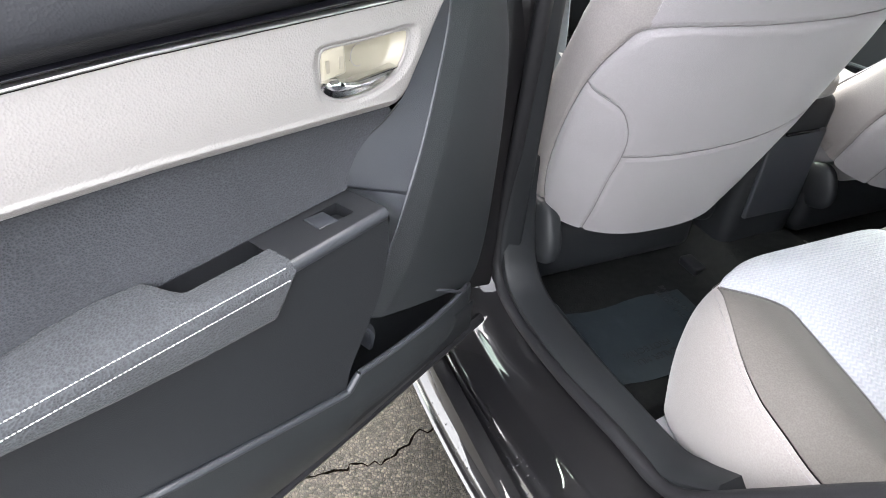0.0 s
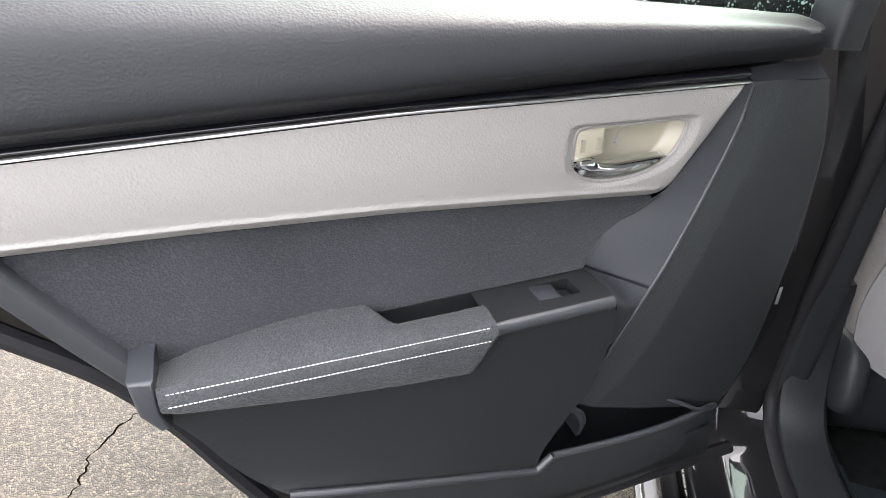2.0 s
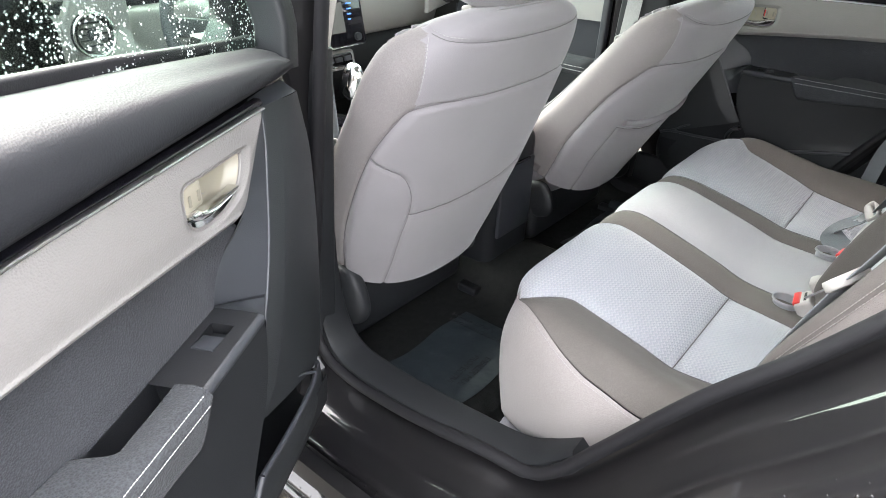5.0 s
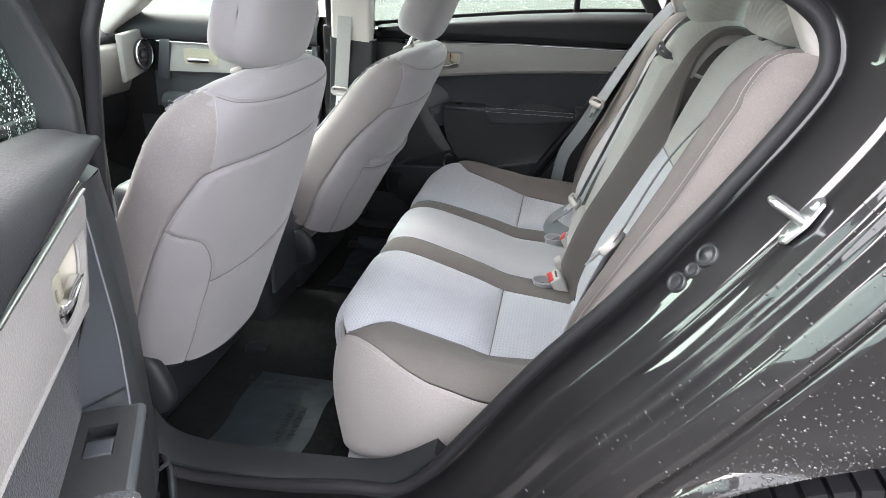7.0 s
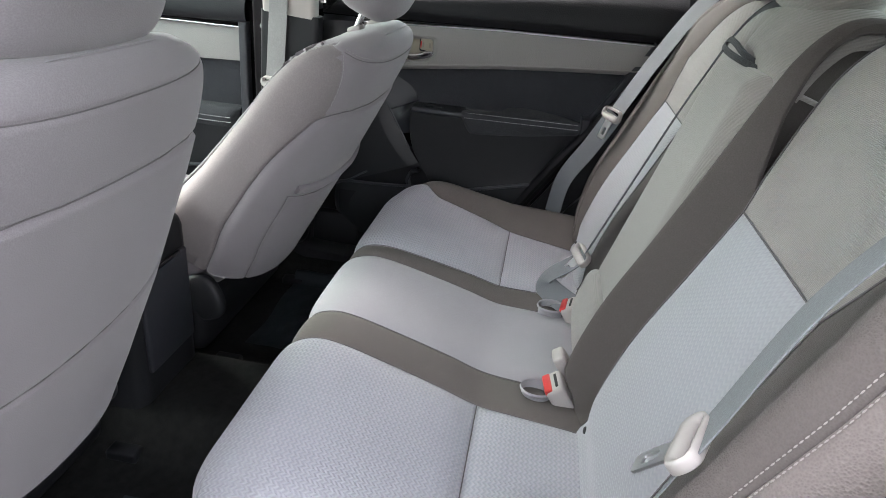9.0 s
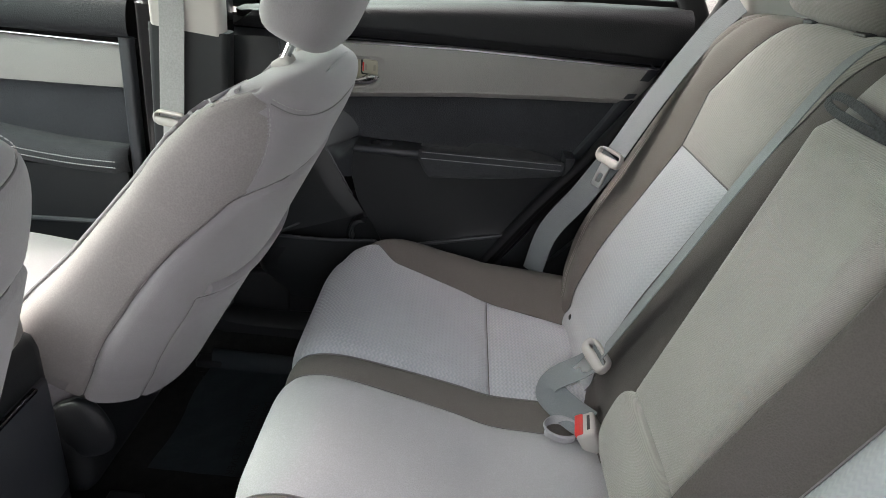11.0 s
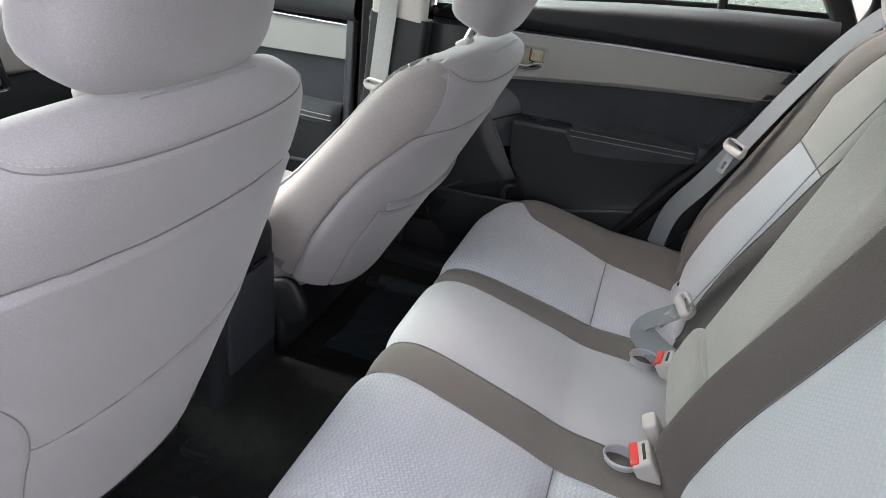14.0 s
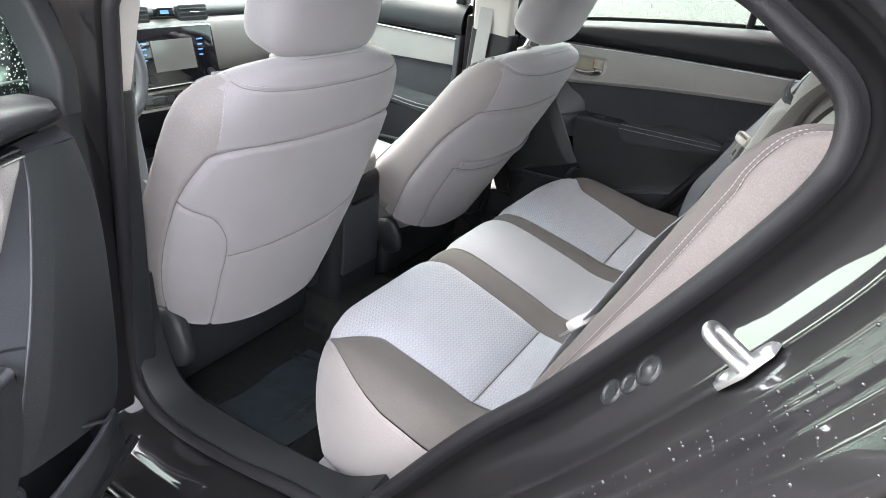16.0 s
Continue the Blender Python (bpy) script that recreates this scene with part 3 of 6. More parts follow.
for sgn in (-1, 1):
    py, pw = (0.680, 0.115) if sgn < 0 else (0.635, 0.150)
    pillar("pillar_b_lower", (sgn * 0.650, py + 0.02, 0.36), (sgn * 0.645, py - 0.012, 0.985), pw, 0.05, hard_black, "dark plastic lower centre pillar trim")
    pillar("pillar_b_upper", (sgn * 0.640, py - 0.010, 0.985), (sgn * 0.560, py - 0.04, 1.37), pw - 0.015, 0.045, pillar_trim, "light grey upper centre pillar trim")
    pillar("pillar_b_skin", (sgn * 0.735, 0.700, 0.36), (sgn * 0.70, 0.68, 1.02), 0.10, 0.12, paint, "glossy black centre pillar")
    pillar("pillar_b_top", (sgn * 0.70, 0.68, 1.02), (sgn * 0.60, 0.65, 1.39), 0.10, 0.06, paint, "glossy black upper centre pillar")
    # block added inside the pillar to stop a light leak beside the door
    pillar("pillar_b_core", (sgn * 0.780, 0.72, 0.28), (sgn * 0.765, 0.70, 1.0), 0.12, 0.05, paint, "glossy black filler block in the centre pillar, added to stop a light leak")
    pillar("pillar_a", (sgn * 0.68, 1.55, 0.98), (sgn * 0.56, 0.95, 1.39), 0.07, 0.09, pillar_trim, "light grey windscreen pillar trim")
    pillar("pillar_c", (sgn * 0.64, -0.62, 1.0), (sgn * 0.54, -0.42, 1.39), 0.34, 0.05, pillar_trim, "light grey rear pillar trim")
# parcel shelf, rear glass, windscreen, firewall, trunk wall
tagged(part("parcel_shelf", block((1.24, 0.55, 0.03), (0, -0.72, 1.015), 0.01), upper_cloth), "grey felt parcel shelf behind the rear seat", "shelf", kind="structure")
tagged(part("rear_bulkhead", block((1.30, 0.03, 0.8), (0, -0.42, 0.62), 0.005, (12, 0, 0)), hard_black), "dark panel behind the rear seat", "car body", kind="structure")
tagged(part("firewall", block((1.34, 0.04, 0.75), (0, 1.95, 0.6), 0.01), carpet), "black carpeted front bulkhead", "car body", kind="structure")
tagged(part("trunk_lid", block((1.30, 0.9, 0.05), (0, -1.45, 0.98), 0.02), paint), "glossy black trunk lid", "car body", kind="structure")
tagged(part("bonnet", block((1.40, 1.1, 0.05), (0, 2.35, 0.93), 0.02, (-4, 0, 0)), paint), "glossy black bonnet", "car body", kind="structure")
tagged(part("front_wing", block((0.06, 1.5, 0.55), (0.82, 2.1, 0.62), 0.02), paint), "glossy black front wing", "car body", kind="structure")


def pane(name, corners, label):
    c = np.array(corners, float)
    nrm = np.cross(c[1] - c[0], c[3] - c[0])
    nrm = nrm / np.linalg.norm(nrm) * 0.004
    v = np.vstack([c, c + nrm])
    ob = solid(name, v, [[3, 2, 1, 0], [4, 5, 6, 7], [0, 1, 5, 4], [1, 2, 6, 5], [2, 3, 7, 6], [3, 0, 4, 7]], glass, None, smooth=False)
    ob.visible_shadow = False
    return tagged(ob, label, "window", kind="structure")


pane("window_front", [(-0.66, 1.62, 0.97), (0.66, 1.62, 0.97), (0.55, 1.0, 1.385), (-0.55, 1.0, 1.385)], "clear windscreen glass wet with rain")
pane("window_rear", [(0.60, -1.02, 1.03), (-0.60, -1.02, 1.03), (-0.52, -0.68, 1.38), (0.52, -0.68, 1.38)], "clear rear window glass wet with rain")


# ---- rear doors ----
def sill_z(u):
    """Height of the soft upper trim's top along the door."""
    return float(np.interp(u, [0.40, 0.47, 0.67, 0.83, 0.90, 1.10, 1.32], [1.0225, 1.030, 1.0555, 1.0725, 1.079, 1.094, 1.103]))


def strip_top(u):
    return float(np.interp(u, [0.518, 0.87, 1.15, 1.27], [0.9868, 0.9925, 0.994, 0.9945]))


def strip_low(u):
    return float(np.interp(u, [0.518, 0.87, 1.15, 1.27], [0.9770, 0.9888, 0.9892, 0.9895]))


def chrome_low(u):
    return float(np.interp(u, [0.518, 0.87, 1.15, 1.27], [0.9732, 0.9845, 0.9853, 0.9856]))


def insert_low(u):
    """Lower edge of the light insert, with its slanted front end."""
    return float(np.interp(u, [0.517, 0.552, 0.580, 0.587, 0.594, 0.607, 0.707, 0.876, 1.039, 1.175, 1.265], [0.971, 0.9165, 0.876, 0.8695, 0.8665, 0.8658, 0.8765, 0.8935, 0.905, 0.9125, 0.917]))


def rear_door(side):
    if side < 0:
        c, s, v0 = math.cos(radians(29)), math.sin(radians(29)), -0.826

        def T(u, w, z):
            v, u = w + v0, u + 0.041
            return Vector((-u * c + v * s, -u * s - v * c, z))
    else:
        def T(u, w, z):
            return Vector((0.705 - w, 0.974 - u, z))
    flip = side > 0

    def TT(A):
        return np.array([[tuple(T(*p)) for p in row] for row in A])

    label = "open car door with light insert, dark trim, armrest and pull handle" if side < 0 else "closed car door with light insert and dark trim"
    d = thing("car_door", T(0.7, 0, 0.4), label, "car door", "rear doors")

    def sh(name, A, mat, parent=d, lab="", fl=False, **k):
        return sheet(name, TT(A), mat, parent, lab, flip=(flip != fl), **k)

    # painted outer shell
    g = 0.0 if side < 0 else 0.06
    out = [(0.365, 0.47), (0.385, 0.425), (0.415, 0.385), (0.455, 0.36), (0.94 + g, 0.36), (1.0 + g, 0.46), (1.07 + g, 0.60), (1.115 + g, 0.70), (1.16 + g, 0.775), (1.24 + g, 0.86), (1.295 + g, 0.94), (1.33, 1.03), (1.30, 1.055), (0.46, 1.015), (0.36, 1.00), (0.325, 0.9), (0.315, 0.6)]
    shell = part("shell", slab(out, -0.11, lambda a, b, w: T(a, w - 0.040, b), 0.03, 4), paint, d, "glossy black painted door shell", sharp=50)
    # rubber round the shell's edge
    e = spline([(1.315, 1.02), (1.28, 0.94), (1.225, 0.86), (1.145, 0.775), (1.10, 0.70), (1.055, 0.60), (0.985, 0.46), (0.93, 0.385), (0.36, 0.385)], 90)
    path = [tuple(T(a, -0.012, b)) for a, b in e]
    up = T(0, 1, 0) - T(0, 0, 0)
    rail("edge_seal", path, disc(0.010, 8), rubber, shell, up=tuple(up))
    # curves of the trim, as (along the door from the hinge side, proud of the door's plane, height)
    def lerp(pts, n):
        p = np.asarray(pts, float)
        return np.stack([np.interp(np.linspace(0, len(p) - 1, n), np.arange(len(p)), p[:, k]) for k in range(p.shape[1])], -1)

    def strip(name, a, b, mat, lab="", parent=d, n=60, m=8, bulge=0.0, smoothed=True, fl=False, sharp=None):
        a, b = (spline(a, n), spline(b, n)) if smoothed else (lerp(a, n), lerp(b, n))
        A = [a + (b - a) * t + np.array((0, bulge * math.sin(math.pi * t), 0)) for t in np.linspace(0, 1, m)]
        return sh(name, np.array(A), mat, parent, lab, fl, sharp=sharp)
    # upper soft panel, with a creased lower edge and a blunt front end
    A = []
    us = np.r_[0.4, 0.402, 0.406, np.linspace(0.42, 1.30, 80)]
    for i, u in enumerate(us):
        top = sill_z(u)
        prof = [(-0.024, 0.984), (-0.006, 0.9925), (0.012, 1.006), (0.0175, 1.0095), (0.0205, 1.0135), (0.0205, 1.022 + 0.15 * (top - 1.024)), (0.012, 1.004 + 0.68 * (top - 1.004) + 0.004), (-0.010, top - 0.006), (-0.030, top - 0.001), (-0.050, top), (-0.066, top - 0.003)]
        row = np.array([(u, w, z) for w, z in spline(prof, 40)])
        row[:, 0] += (1 - float(smooth01((u - 0.40) / 0.09))) * (np.clip(row[:, 1] + 0.018, 0, 1) * 1.05 + np.interp(row[:, 2], [1.012, 1.03], [0.0, 0.022]))
        if i < 2:
            row[:, 1:] = np.array((-0.030, 1.002)) + (row[:, 1:] - np.array((-0.030, 1.002))) * (0.02, 0.93)[i]
        A.append(row)
    sh("upper_panel", A, soft_black, lab="grained soft black upper door trim", sharp=50)
    # gloss strip with bright line under it
    for nm, lo, hi, mat, w0 in (("gloss_strip", strip_low, strip_top, gloss_black, 0.001), ("bright_strip", chrome_low, strip_low, satin, 0.004)):
        a = [(u, w0, hi(u)) for u in np.linspace(0.512, 1.262, 40)]
        b = [(u, w0, lo(u) + 0.0006) for u in np.linspace(0.5145, 1.258, 40)]
        mid = [(p[0], w0 + 0.0035, (p[2] + q[2]) / 2) for p, q in zip(a, b)]
        sh(nm, np.array([np.array(a) - (0, 0.008, 0), a, mid, b, np.array(b) - (0, 0.008, 0)]), mat)
    # light insert round the sunk handle cup
    CUP = spline([(0.7015, 0.940), (0.6985, 0.948), (0.690, 0.9505), (0.668, 0.9492), (0.630, 0.9475), (0.590, 0.9460), (0.5790, 0.9435), (0.5765, 0.937), (0.5790, 0.925), (0.5870, 0.911), (0.6030, 0.900), (0.636, 0.8925), (0.672, 0.8940), (0.692, 0.9030), (0.7005, 0.916), (0.7020, 0.930), (0.7015, 0.940)], 120)[:-1]
    mid_cup = np.array((0.640, 0.922))
    ang = np.arctan2(CUP[:, 1] - mid_cup[1], CUP[:, 0] - mid_cup[0])
    order = np.argsort(ang)
    ang_s, rad_s = ang[order], np.hypot(*(CUP[order] - mid_cup).T)

    def cup_r(u, z):
        q = math.atan2(z - mid_cup[1], u - mid_cup[0])
        return math.hypot(u - mid_cup[0], z - mid_cup[1]) / float(np.interp(q, ang_s, rad_s, period=2 * math.pi))
    us = np.r_[np.linspace(0.517, 0.72, 130), np.linspace(0.725, 1.265, 60)]
    nv = 66
    V, full = [], []
    for i, u in enumerate(us):
        zb, zt = insert_low(u), chrome_low(u)
        zb = min(zb, zt - 0.001)
        for j in range(nv):
            t = max(0, j - 1) / (nv - 2)
            z = zb + (zt - zb) * t
            uu = u - 0.05 * (1 - t) * float(smooth01((u - 1.20) / 0.065))
            r = cup_r(uu, z)
            edge = min((z - zb), 0.012) / 0.012
            w = 0.0045 - 0.006 * (1 - edge) ** 2.2 + 0.003 * math.sin(math.pi * t)
            w += 0.0022 * math.exp(-((z - zb - 0.0095) / 0.0022) ** 2) * (u > 0.60)
            w -= 0.005 * float(smooth01((1.22 - r) / 0.22))
            V.append(tuple(T(uu, w if j else -0.016, z)))
            if i < len(us) - 1 and j < nv - 1 and r > 1.0:
                f = [i * nv + j, (i + 1) * nv + j, (i + 1) * nv + j + 1, i * nv + j + 1]
                full.append(f if not flip else f[::-1])
    used = sorted({k for f in full for k in f})
    at = {k: n for n, k in enumerate(used)}
    solid("insert", [V[k] for k in used], [[at[k] for k in f] for f in full], light_vinyl, d, "light grey grained vinyl insert")
    ring3 = [tuple(T(a, 0.0005, b)) for a, b in mid_cup + (CUP - mid_cup) * 1.012]
    rail("cup_rim", ring3 + ring3[:1], disc(0.0024, 8), light_vinyl, d, "rounded edge of the handle recess", up=tuple(up))
    A = []
    for k, w in ((1.0, 0.002), (0.985, -0.004), (0.965, -0.012), (0.93, -0.017), (0.86, -0.0185), (0.5, -0.0185), (0.01, -0.0185)):
        A.append([(a + (0.004 if w < -0.01 else 0), w - 0.05 * max(0, (0.640 - a)) * (-1 if w < -0.01 else 0), b) for a, b in mid_cup + (CUP - mid_cup) * k])
    cup = sh("handle_cup", np.array(A), cream, lab="cream handle recess", close_v=True)
    # black slab added behind the knob, so that its rim reads as shaded gap
    part("knob_recess", slab(rounded_rect(0.040, 0.036, 0.005), 0.006, lambda a, b, w: T(0.684 + a, -0.016 + w, 0.934 + b), 0), hard_black, cup, "dark slab drawing the shaded gap round the lock knob")
    kb = part("lock_knob", slab(rounded_rect(0.0325, 0.0285, 0.004), 0.016, lambda a, b, w: T(0.6845 + a + 0.05 * b, -0.011 + w - 12 * (a + 0.002) ** 2, 0.9345 + b - 0.06 * a), 0.003, 3), cream, cup, "cream lock knob")
    for k in range(2):
        part("lock_symbol", slab(rounded_rect(0.0045, 0.012, 0.0006), 0.0009, lambda a, b, w, k=k: T(0.6935 - 0.017 * k + a, 0.0036 + w, 0.9335 + b), 0), cream_mark, kb, "faint raised mark")
    if side > 0:
        part("lock_flag", slab(rounded_rect(0.004, 0.018, 0.001), 0.0012, lambda a, b, w: T(0.671 + a, 0.0025 + w, 0.934 + b), 0), red_plastic, kb, "red unlocked mark")
    a = np.linspace(0, 2 * np.pi, 30)
    rail("round_mark", [tuple(T(0.632 + 0.0105 * math.cos(q), -0.0182, 0.925 + 0.0115 * math.sin(q))) for q in a], disc(0.0006, 5), grey_thread, cup, "faint ring mark", up=tuple(up))
    # leaf-shaped pull lever
    top = spline([(0.7035, 0.9205), (0.694, 0.9205), (0.682, 0.919), (0.673, 0.9145), (0.655, 0.9105), (0.625, 0.9105), (0.599, 0.9115)], 40)
    low = spline([(0.7035, 0.914), (0.697, 0.906), (0.685, 0.8995), (0.664, 0.8965), (0.636, 0.8965), (0.612, 0.9025), (0.5985, 0.9105)], 40)
    A = []
    for (a0, b0), (a1, b1) in zip(top, low):
        hh = b0 - b1
        A.append([(a0, -0.006, b0 + 0.0005), (a0, 0.0035, b0), (a0, 0.0065, b0 - 0.12 * hh), (a0 * 0.6 + a1 * 0.4, 0.0075, b0 - 0.3 * hh), (a0 * 0.4 + a1 * 0.6, 0.0035, b0 - 0.62 * hh), (a1, 0.0045, b1 + 0.08 * hh), (a1, -0.004, b1)])
    sh("pull_lever", A, chrome, lab="chrome pull lever", sharp=40)
    # dark cloth insert
    A = []
    for u in np.linspace(0.595, 1.20, 90):
        zt = insert_low(u) + 0.001
        zb = float(np.interp(u, [0.595, 0.634, 0.6527, 0.6655, 0.6685, 0.670, 0.922, 0.926, 1.102, 1.1057, 1.147, 1.182, 1.2], [0.855, 0.837, 0.8236, 0.805, 0.788, 0.7866, 0.7866, 0.770, 0.770, 0.777, 0.8426, 0.8965, 0.925]))
        zt = max(zt, zb + 0.0005)
        A.append([(u, -0.0125 + 0.007 * (1 - t) ** 2, zb + (zt - zb) * t) for t in np.linspace(0, 1, 14)])
    sh("cloth_insert", A, door_cloth, lab="charcoal woven cloth insert")
    # rear edge moulding down to the armrest's end
    e = spline([(1.250, 0.990), (1.216, 0.938), (1.187, 0.887), (1.155, 0.834), (1.116, 0.772)], 50)
    prof = [(-0.013, -0.03), (-0.0125, 0.000), (-0.009, 0.005), (0.006, 0.005), (0.011, 0.001), (0.0125, -0.03)]
    rail("edge_moulding", [tuple(T(a, 0.002, b)) for a, b in e], prof if side < 0 else [(-a, b) for a, b in prof][::-1], slate, d, "dark plastic edge moulding", up=tuple(up))
    part("end_cap", slab([(1.119, 0.801), (1.0975, 0.802), (1.0985, 0.790), (1.100, 0.765), (1.094, 0.748), (1.103, 0.744), (1.117, 0.764)], 0.052, lambda a, b, w: T(a, w - 0.008 - 0.2 * max(0, a - 1.10), b), 0.004, 3), slate, d, "dark plastic armrest end cap")
    # front spear: a bright ridge, then two facets out to the door's front edge
    RIDGE = [(0.497, -0.006, 0.971), (0.509, 0.001, 0.932), (0.535, 0.010, 0.882), (0.566, 0.020, 0.830), (0.597, 0.026, 0.775), (0.634, 0.030, 0.715), (0.662, 0.032, 0.668), (0.688, 0.030, 0.630)]
    CREASE = [(0.462, 0.003, 0.972), (0.484, 0.011, 0.918), (0.528, 0.026, 0.833), (0.548, 0.031, 0.795), (0.590, 0.037, 0.712), (0.628, 0.039, 0.655), (0.662, 0.036, 0.618)]
    EDGE = [(0.411, 0.006, 0.969), (0.399, 0.008, 0.925), (0.394, 0.012, 0.880), (0.393, 0.014, 0.800), (0.401, 0.016, 0.710), (0.414, 0.018, 0.620), (0.434, 0.021, 0.565), (0.456, 0.022, 0.538)]
    r, c2, f2 = spline(RIDGE, 70), spline(CREASE, 70), spline(EDGE, 70)
    A = []
    for i in range(70):
        row = [r[i] + (c2[i] - r[i]) * t for t in (0, 0.03, 0.5, 0.96)] + [c2[i] + (f2[i] - c2[i]) * t + np.array((0, 0.003 * math.sin(math.pi * t), 0)) for t in (0.015, 0.1, 0.3, 0.5, 0.7, 0.9, 0.97, 1.0)]
        row += [f2[i] + np.array(q) for q in ((-0.003, -0.002, 0), (-0.005, -0.008, 0), (-0.007, -0.03, 0), (-0.009, -0.07, 0))]
        A.append(row)
    sh("front_fin", A, fin_shaded, lab="dark grey plastic spear at the door's front", sharp=32)
    # bead of the lighter slate added along the ridge to draw its highlight line
    rail("ridge_bead", [tuple(T(*p)) for p in r[:62]], disc(0.0023, 8), slate, d, up=tuple(up))
    strip("fin_cap", [RIDGE[0], CREASE[0], EDGE[0]], [(0.504, -0.020, 0.981), (0.458, -0.020, 0.982), (0.405, -0.020, 0.981)], slate, n=20, m=5)
    # plane between insert, cloth, switch panel and ridge
    BAY = [(0.519, 0.001, 0.969), (0.552, 0.002, 0.917), (0.582, 0.002, 0.876), (0.593, 0.001, 0.866), (0.612, -0.004, 0.849), (0.634, -0.008, 0.837), (0.6527, -0.010, 0.8236), (0.6655, -0.012, 0.805), (0.6685, -0.013, 0.786)]
    BAY2 = [(0.667, 0.012, 0.786), (0.6655, 0.036, 0.785), (0.664, 0.053, 0.778), (0.663, 0.050, 0.752), (0.666, 0.046, 0.715)]
    MID = (0.603, 0.0268, 0.765)
    A = []
    for a, b, n in ((BAY, RIDGE[:4] + [MID], 60), ([BAY[-1]] + BAY2, [MID, (0.620, 0.0288, 0.738), (0.640, 0.0305, 0.706)], 30)):
        a, b = spline(a, n), spline(b, n)
        A += [[p + (q - p) * t for t in np.linspace(0, 1, 10)] for p, q in zip(a, b)]
    sh("inner_bay", A, slate, lab="dark grey plastic bay", fl=True)
    # no real gap here: a dark rail stands in for its shade
    rail("bay_gap", [tuple(T(*p)) for p in spline([np.array(p) + (0, 0.0008, 0) for p in BAY[3:]], 40)], disc(0.0011, 6), print_dark, d, "dark rail drawing the shaded gap along the cloth", up=tuple(up))
    # lower panel with a turned-in front side
    FRONT_L = [(0.664, 0.052, 0.774), (0.6615, 0.051, 0.750), (0.666, 0.050, 0.708), (0.679, 0.049, 0.665), (0.702, 0.048, 0.626), (0.726, 0.047, 0.585), (0.735, 0.047, 0.556)]
    REAR_L = [(1.106, 0.028, 0.772), (1.099, 0.026, 0.744), (1.088, 0.024, 0.722), (1.076, 0.022, 0.698), (1.060, 0.022, 0.664), (1.038, 0.026, 0.634), (1.012, 0.034, 0.613)]
    strip("lower_panel", REAR_L, FRONT_L, hard_black, "hard black plastic lower trim", n=60, m=40, bulge=0.004, fl=True)
    strip("panel_side", [np.array(p) - (0.0015, 0.003, 0) for p in FRONT_L], [(u - 0.006, -0.016, z) for u, w, z in FRONT_L], hard_black, n=40, m=5, fl=True)
    strip("panel_rear", [(u + 0.010, -0.02, z - 0.004) for u, w, z in REAR_L], REAR_L, hard_black, n=40, m=5, fl=True)
    # skirt with the pocket's front, stepping down to a bright ledge
    LIP = [(0.456, 0.022, 0.538), (0.475, 0.031, 0.549), (0.500, 0.038, 0.555), (0.524, 0.043, 0.558), (0.579, 0.048, 0.561), (0.651, 0.050, 0.566), (0.716, 0.050, 0.572), (0.735, 0.050, 0.554), (0.800, 0.049, 0.570), (0.871, 0.047, 0.587), (0.950, 0.043, 0.604), (1.010, 0.036, 0.614)]
    FOOT = [(0.448, 0.004, 0.515), (0.470, 0.016, 0.472), (0.500, 0.018, 0.445), (0.530, 0.018, 0.432), (0.580, 0.018, 0.428), (0.640, 0.017, 0.424), (0.700, 0.016, 0.420), (0.735, 0.015, 0.418), (0.800, 0.010, 0.414), (0.871, 0.004, 0.410), (0.930, 0.0, 0.408), (0.975, -0.010, 0.408)]
    if side > 0:
        FOOT = [(u, w, z - 0.055) for u, w, z in FOOT]
    strip("skirt", LIP, FOOT, fin_shaded, "dark grey plastic lower skirt and pocket front", n=120, m=12, bulge=0.012, smoothed=False, fl=True)
    rail("lower_ledge", [tuple(T(*p)) for p in lerp(LIP[6:], 50)], disc(0.0046, 10), slate, d, up=(0, 0, 1))
    A = [[(u, -0.014, 0.66), (u, -0.018, 0.60), (u, -0.020, 0.54), (u, -0.010, 0.48), (u, 0.02, 0.46), (u, 0.040, 0.47), (u, 0.044, 0.53)] for u in np.linspace(0.47, 0.73, 20)]
    pk = sh("pocket", A, hard_black, lab="dark storage pocket")
    rail("pocket_lip", [tuple(T(*p)) for p in spline(LIP[:7], 60)], disc(0.0042, 8), slate, pk, up=(0, 0, 1))
    rail("pocket_hook", [tuple(T(*p)) for p in spline([(0.548, 0.030, 0.588), (0.522, 0.036, 0.574), (0.502, 0.038, 0.561), (0.476, 0.031, 0.549)], 20)], disc(0.0028, 8), slate, pk, up=(0, 0, 1))
    A = []
    for t in np.linspace(0, 1, 14):
        q = spline([(0.682, 0.604), (0.668, 0.600), (0.657, 0.588), (0.652, 0.572), (0.656, 0.556)], 14)[int(round(t * 13))]
        A.append([(q[0], -0.016, q[1]), (q[0], 0.016, q[1]), (q[0] + 0.004, 0.018, q[1] - 0.004), (q[0] + 0.008, 0.016, q[1] - 0.006), (q[0] + 0.008, -0.016, q[1] - 0.006)])
    sh("pocket_divider", A, slate, pk, sharp=40)
    # switch panel: a flat top with a real well, and a rolled front lip
    zs = 0.7852
    rear_w = lambda u: -0.014 - 0.006 * (u - 0.667) / 0.121
    ucols = (0.6655, 0.694, 0.741, 0.800)
    vv, ff = [], []
    for u in ucols:
        vv += [tuple(T(u, w, zs)) for w in (rear_w(u), 0.004, 0.031, 0.0475)]
    for i in range(3):
        for j in range(3):
            if (i, j) != (1, 1):
                f = [i * 4 + j, i * 4 + j + 1, i * 4 + j + 5, i * 4 + j + 4]
